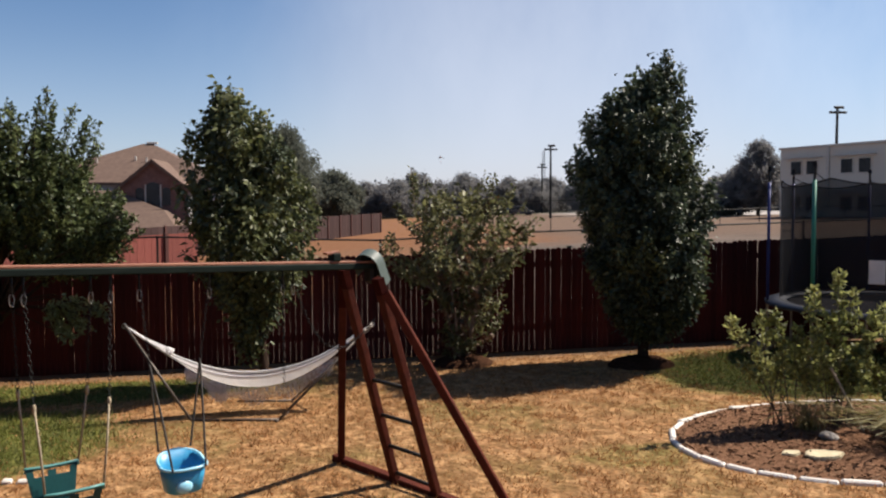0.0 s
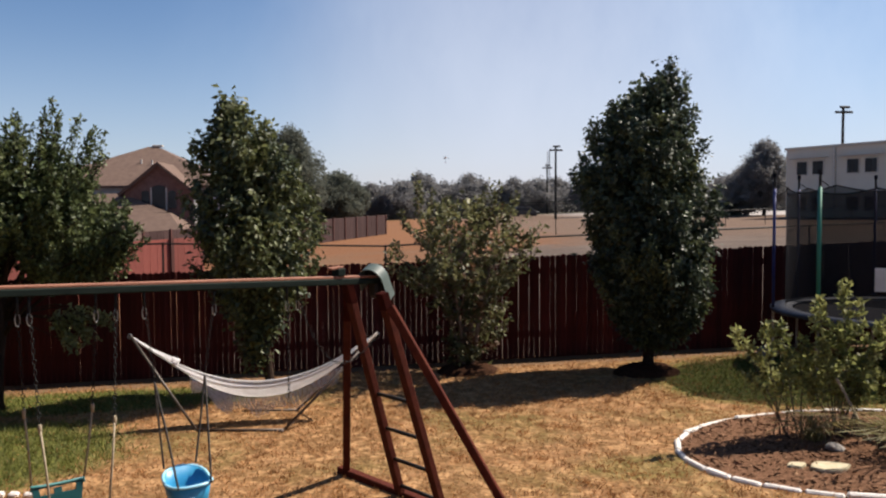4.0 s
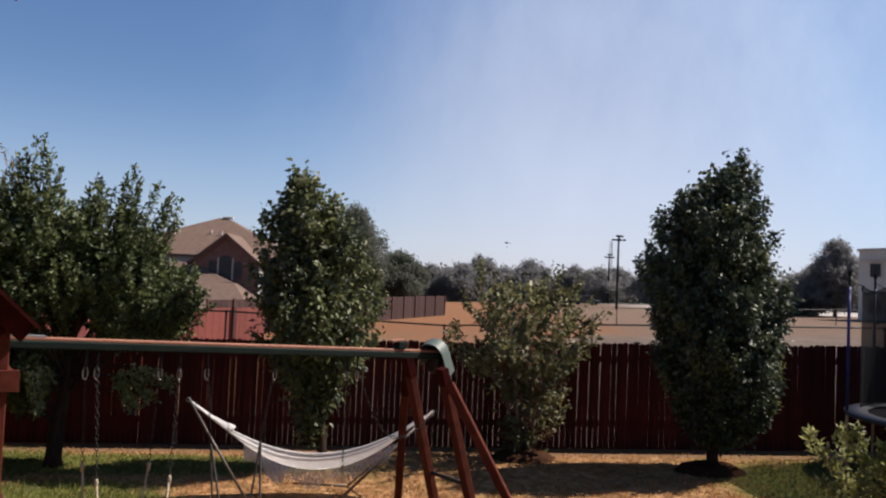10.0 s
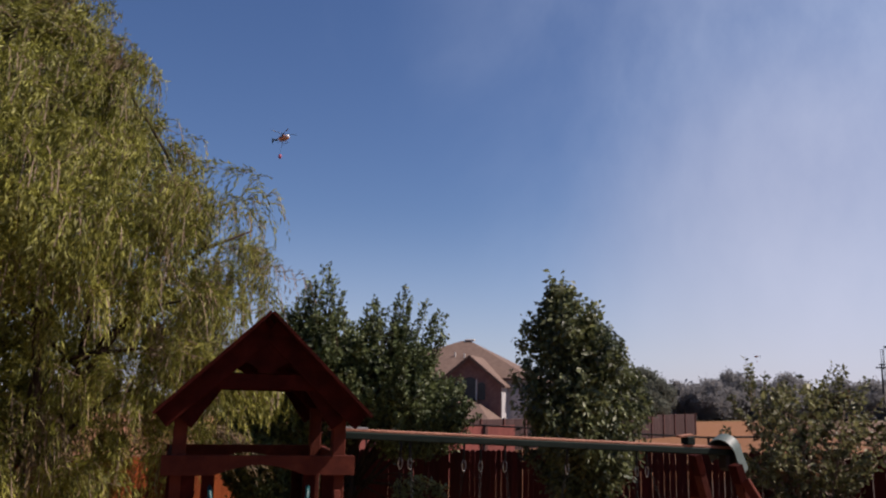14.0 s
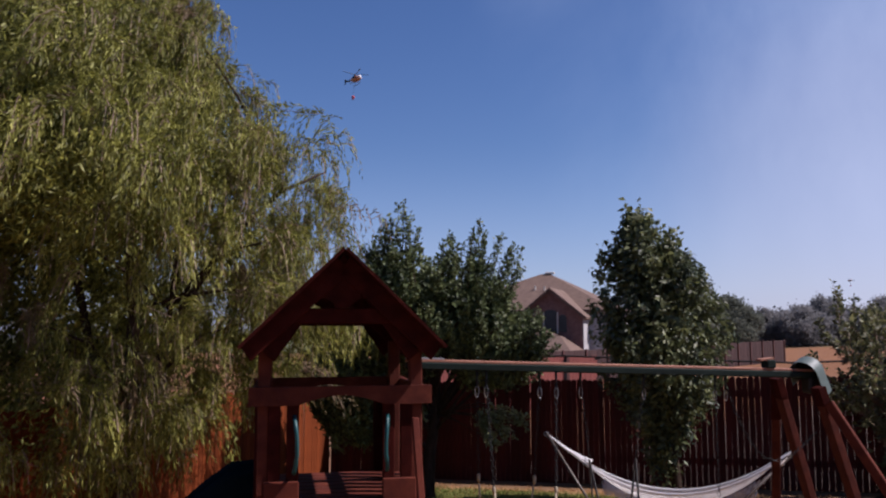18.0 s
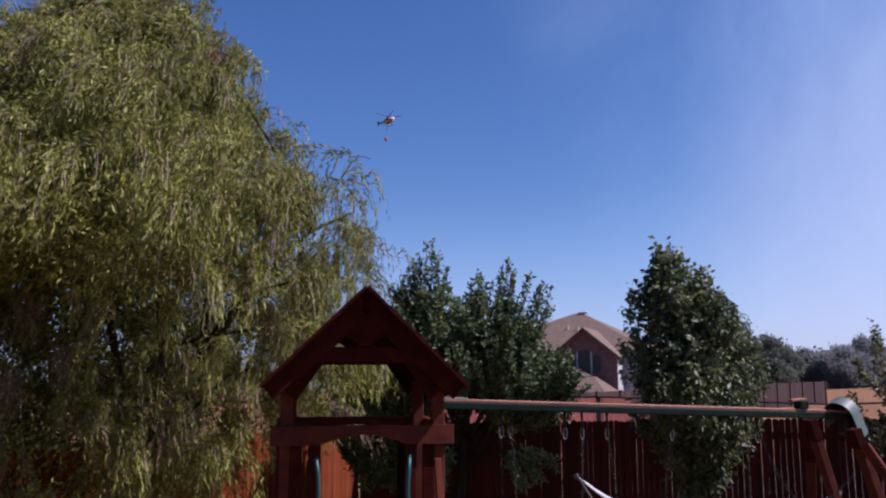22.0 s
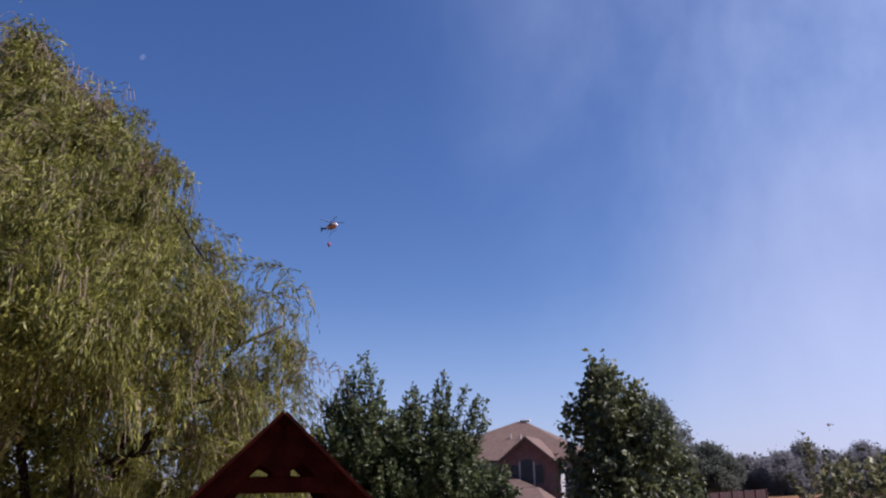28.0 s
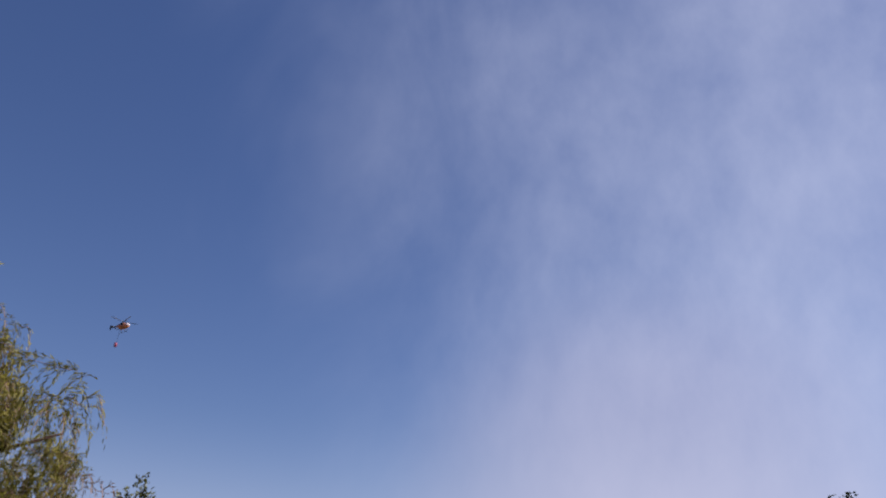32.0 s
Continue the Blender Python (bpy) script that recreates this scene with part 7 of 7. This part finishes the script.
def grass_tuft(x, y, h, seed, label, n=260, wide=0.55):
    rng = np.random.default_rng(seed)
    root = np.array([x, y, ground_z(x, y) + 0.03]) + rng.normal(0, 0.05, (n, 3)) * (1, 1, 0)
    out = rng.normal(0, wide, (n, 3)) * (1, 1, 0)
    ln = rng.uniform(0.5, 1.0, n)[:, None] * h
    # each blade arches over in three lengths
    steps = [root, root + (out * 0.25 + (0, 0, 0.5)) * ln, root + (out * 0.7 + (0, 0, 0.78)) * ln, root + (out * 1.25 + (0, 0, 0.72)) * ln]
    sets = [leaves_mesh(a, c - a, np.linalg.norm(c - a, axis=1) * 1.12, rng.uniform(0.008, 0.014, n), rng) for a, c in zip(steps, steps[1:])]
    tagged(np_mesh("grass_tuft", *join_leaves(*sets), M_tuft), label, "grass")


grass_tuft(4.84, 8.35, 0.42, 61, "small yellowish tuft of ornamental grass under the shrub", 160)
grass_tuft(5.42, 7.55, 0.55, 62, "dry yellow arching tuft of ornamental grass in the bed", 420, 0.6)


def stake():
    ob = link_mesh("garden_stake", one_tube([(5.35, 8.1, 0.0), (5.02, 8.25, 0.72)], 0.014, 6), M_rope)
    tagged(ob, "pale wooden stake leaning in the planting bed", "stake")


stake()


def stones_left():
    rnd = random.Random(2)
    for i in range(4):
        x, y = -3.12 - 0.17 * i, 8.30 + 0.03 * i
        bm = bmesh.new()
        box(bm, (0, 0, 0.02), (rnd.uniform(0.09, 0.14), 0.075, 0.06), None, 0.016)
        for v in bm.verts:
            v.co += 0.01 * Vector((noise.noise(v.co * 14 + Vector((i, 0, 0))), noise.noise(v.co * 14 + Vector((0, i, 3))), noise.noise(v.co * 14 + Vector((2, 0, i)))))
        ob = link_mesh("edging_block", bm, M_stone_white)
        ob.matrix_world = pose(x, y, ground_z(x, y) - 0.005, 0, 0, rnd.gauss(-6, 14))
        tagged(ob, "small whitewashed stone block lying in the grass", "stone", "stone blocks in the grass")


stones_left()


def play_table():
    x, y = -4.75, 6.35
    root = thing("play_table", pose(x, y, ground_z(x, y), 0, 0, 20), "child's play table with cream top and magenta base", "play table")
    part("tabletop", one_box((0, 0, 0.88), (0.85, 0.6, 0.06), bevel=0.02), M_cream, root)
    part("apron", one_box((0, 0, 0.78), (0.78, 0.54, 0.14), bevel=0.02), M_magenta, root)
    for sx in (-0.34, 0.34):
        for sy in (-0.22, 0.22):
            part("leg", one_box((sx, sy, 0.36), (0.08, 0.08, 0.74), bevel=0.012), M_magenta, root)


play_table()


# ---- helicopter with a slung water bucket ----
def helicopter(m, label):
    root = thing("helicopter", m, label, "helicopter")
    bm = bmesh.new()
    n = 14
    rings = []
    for x, ry, rz, cz in ((2.45, 0.1, 0.1, -0.35), (2.2, 0.55, 0.5, -0.25), (1.6, 0.85, 0.85, -0.1), (0.6, 1.0, 1.05, 0.0), (-0.5, 0.95, 1.0, 0.05), (-1.4, 0.6, 0.65, 0.3), (-2.0, 0.3, 0.32, 0.45)):
        rings.append([bm.verts.new((x, ry * math.cos(2 * math.pi * k / n), cz + rz * math.sin(2 * math.pi * k / n))) for k in range(n)])
    for r0, r1 in zip(rings, rings[1:]):
        for k in range(n):
            bm.faces.new((r0[k], r1[k], r1[(k + 1) % n], r0[(k + 1) % n]))
    bm.faces.new(rings[0])
    bm.faces.new(rings[-1][::-1])
    bmesh.ops.recalc_face_normals(bm, faces=bm.faces[:])
    part("fuselage", bm, M_heli, root, smooth=True)
    bm = bmesh.new()
    bmesh.ops.create_uvsphere(bm, u_segments=12, v_segments=8, radius=1)
    bmesh.ops.transform(bm, matrix=Matrix.Translation((1.9, 0, 0.12)) @ Matrix.Diagonal((0.75, 0.7, 0.55, 1)), verts=bm.verts[:])
    part("windscreen", bm, M_car_white, root, "pale nose and windscreen", smooth=True)
    for s in (-1, 1):
        part("side_window", one_box((0.5, s * 0.98, 0.25), (1.3, 0.06, 0.7), bevel=0.02), M_glass_dark, root)
    part("tail_boom", one_tube([(-1.7, 0, 0.42), (-3.0, 0, 0.5), (-4.3, 0, 0.62)], [0.3, 0.2, 0.12], 8), M_heli_dark, root, smooth=True)
    part("tail_fin", one_prism([(-3.9, -0.05, 0.5), (-4.5, -0.05, 1.5), (-4.85, -0.05, 1.5), (-4.55, -0.05, 0.3), (-4.8, -0.05, -0.3), (-4.5, -0.05, -0.3)], (0, 1, 0), 0.1), M_heli_dark, root)
    part("stabiliser", one_box((-3.3, 0, 0.5), (0.5, 1.9, 0.06)), M_heli_dark, root)
    for k in range(2):
        a = 0.4 + k * math.pi / 2
        part("tail_rotor_blade", bar((-4.45 + 0.75 * math.cos(a), 0.2, 0.75 + 0.75 * math.sin(a)), (-4.45 - 0.75 * math.cos(a), 0.2, 0.75 - 0.75 * math.sin(a)), 0.03, 0.12), M_heli_dark, root)
    part("rotor_mast", one_tube([(0.1, 0, 0.9), (0.1, 0, 1.6)], [0.3, 0.12], 8), M_heli_dark, root)
    for a in (2.75, 0.85, 4.4, 5.9):
        part("rotor_blade", bar((0.1, 0, 1.6), (0.1 + 4.3 * math.cos(a), 4.3 * math.sin(a), 1.75), 0.26, 0.05, up=(0, 0, 1)), M_heli_dark, root)
    for s in (-1, 1):
        part("skid", one_tube([(1.7, s * 0.95, -1.35), (1.4, s * 0.95, -1.5), (-1.3, s * 0.95, -1.5)], 0.07, 6), M_heli_dark, root)
        for x in (0.8, -0.7):
            part("skid_strut", one_tube([(x, s * 0.5, -0.8), (x, s * 0.95, -1.5)], 0.05, 5), M_heli_dark, root)
    part("sling_line", one_tube([(-0.3, 0, -0.9), (-0.75, 0.1, -3.0), (-1.2, 0.2, -5.3)], 0.035, 5), M_heli_dark, root)
    part("swivel", one_tube([(-0.62, 0.07, -2.5), (-0.7, 0.09, -2.8)], 0.12, 6), M_heli_dark, root)
    bm = one_tube([(-1.15, 0.2, -5.3), (-1.2, 0.2, -5.6), (-1.3, 0.22, -6.5), (-1.32, 0.22, -6.7)], [0.2, 0.5, 0.42, 0.2], 12)
    part("water_bucket", bm, M_bucket, root, "red slung water bucket", smooth=True)


TILT = Matrix.Rotation(math.radians(-6), 4, "X") @ Matrix.Rotation(math.radians(-8), 4, "Y")
helicopter(Matrix.Translation((-121.3, 227.8, 84.6)) @ Matrix.Rotation(math.radians(-17), 4, "Z") @ TILT, "orange-brown helicopter carrying a water bucket on a line")
helicopter(Matrix.Translation((93.5, 1101.3, 65.9)) @ Matrix.Rotation(math.radians(165), 4, "Z") @ TILT, "distant helicopter low in the smoky haze over the field")
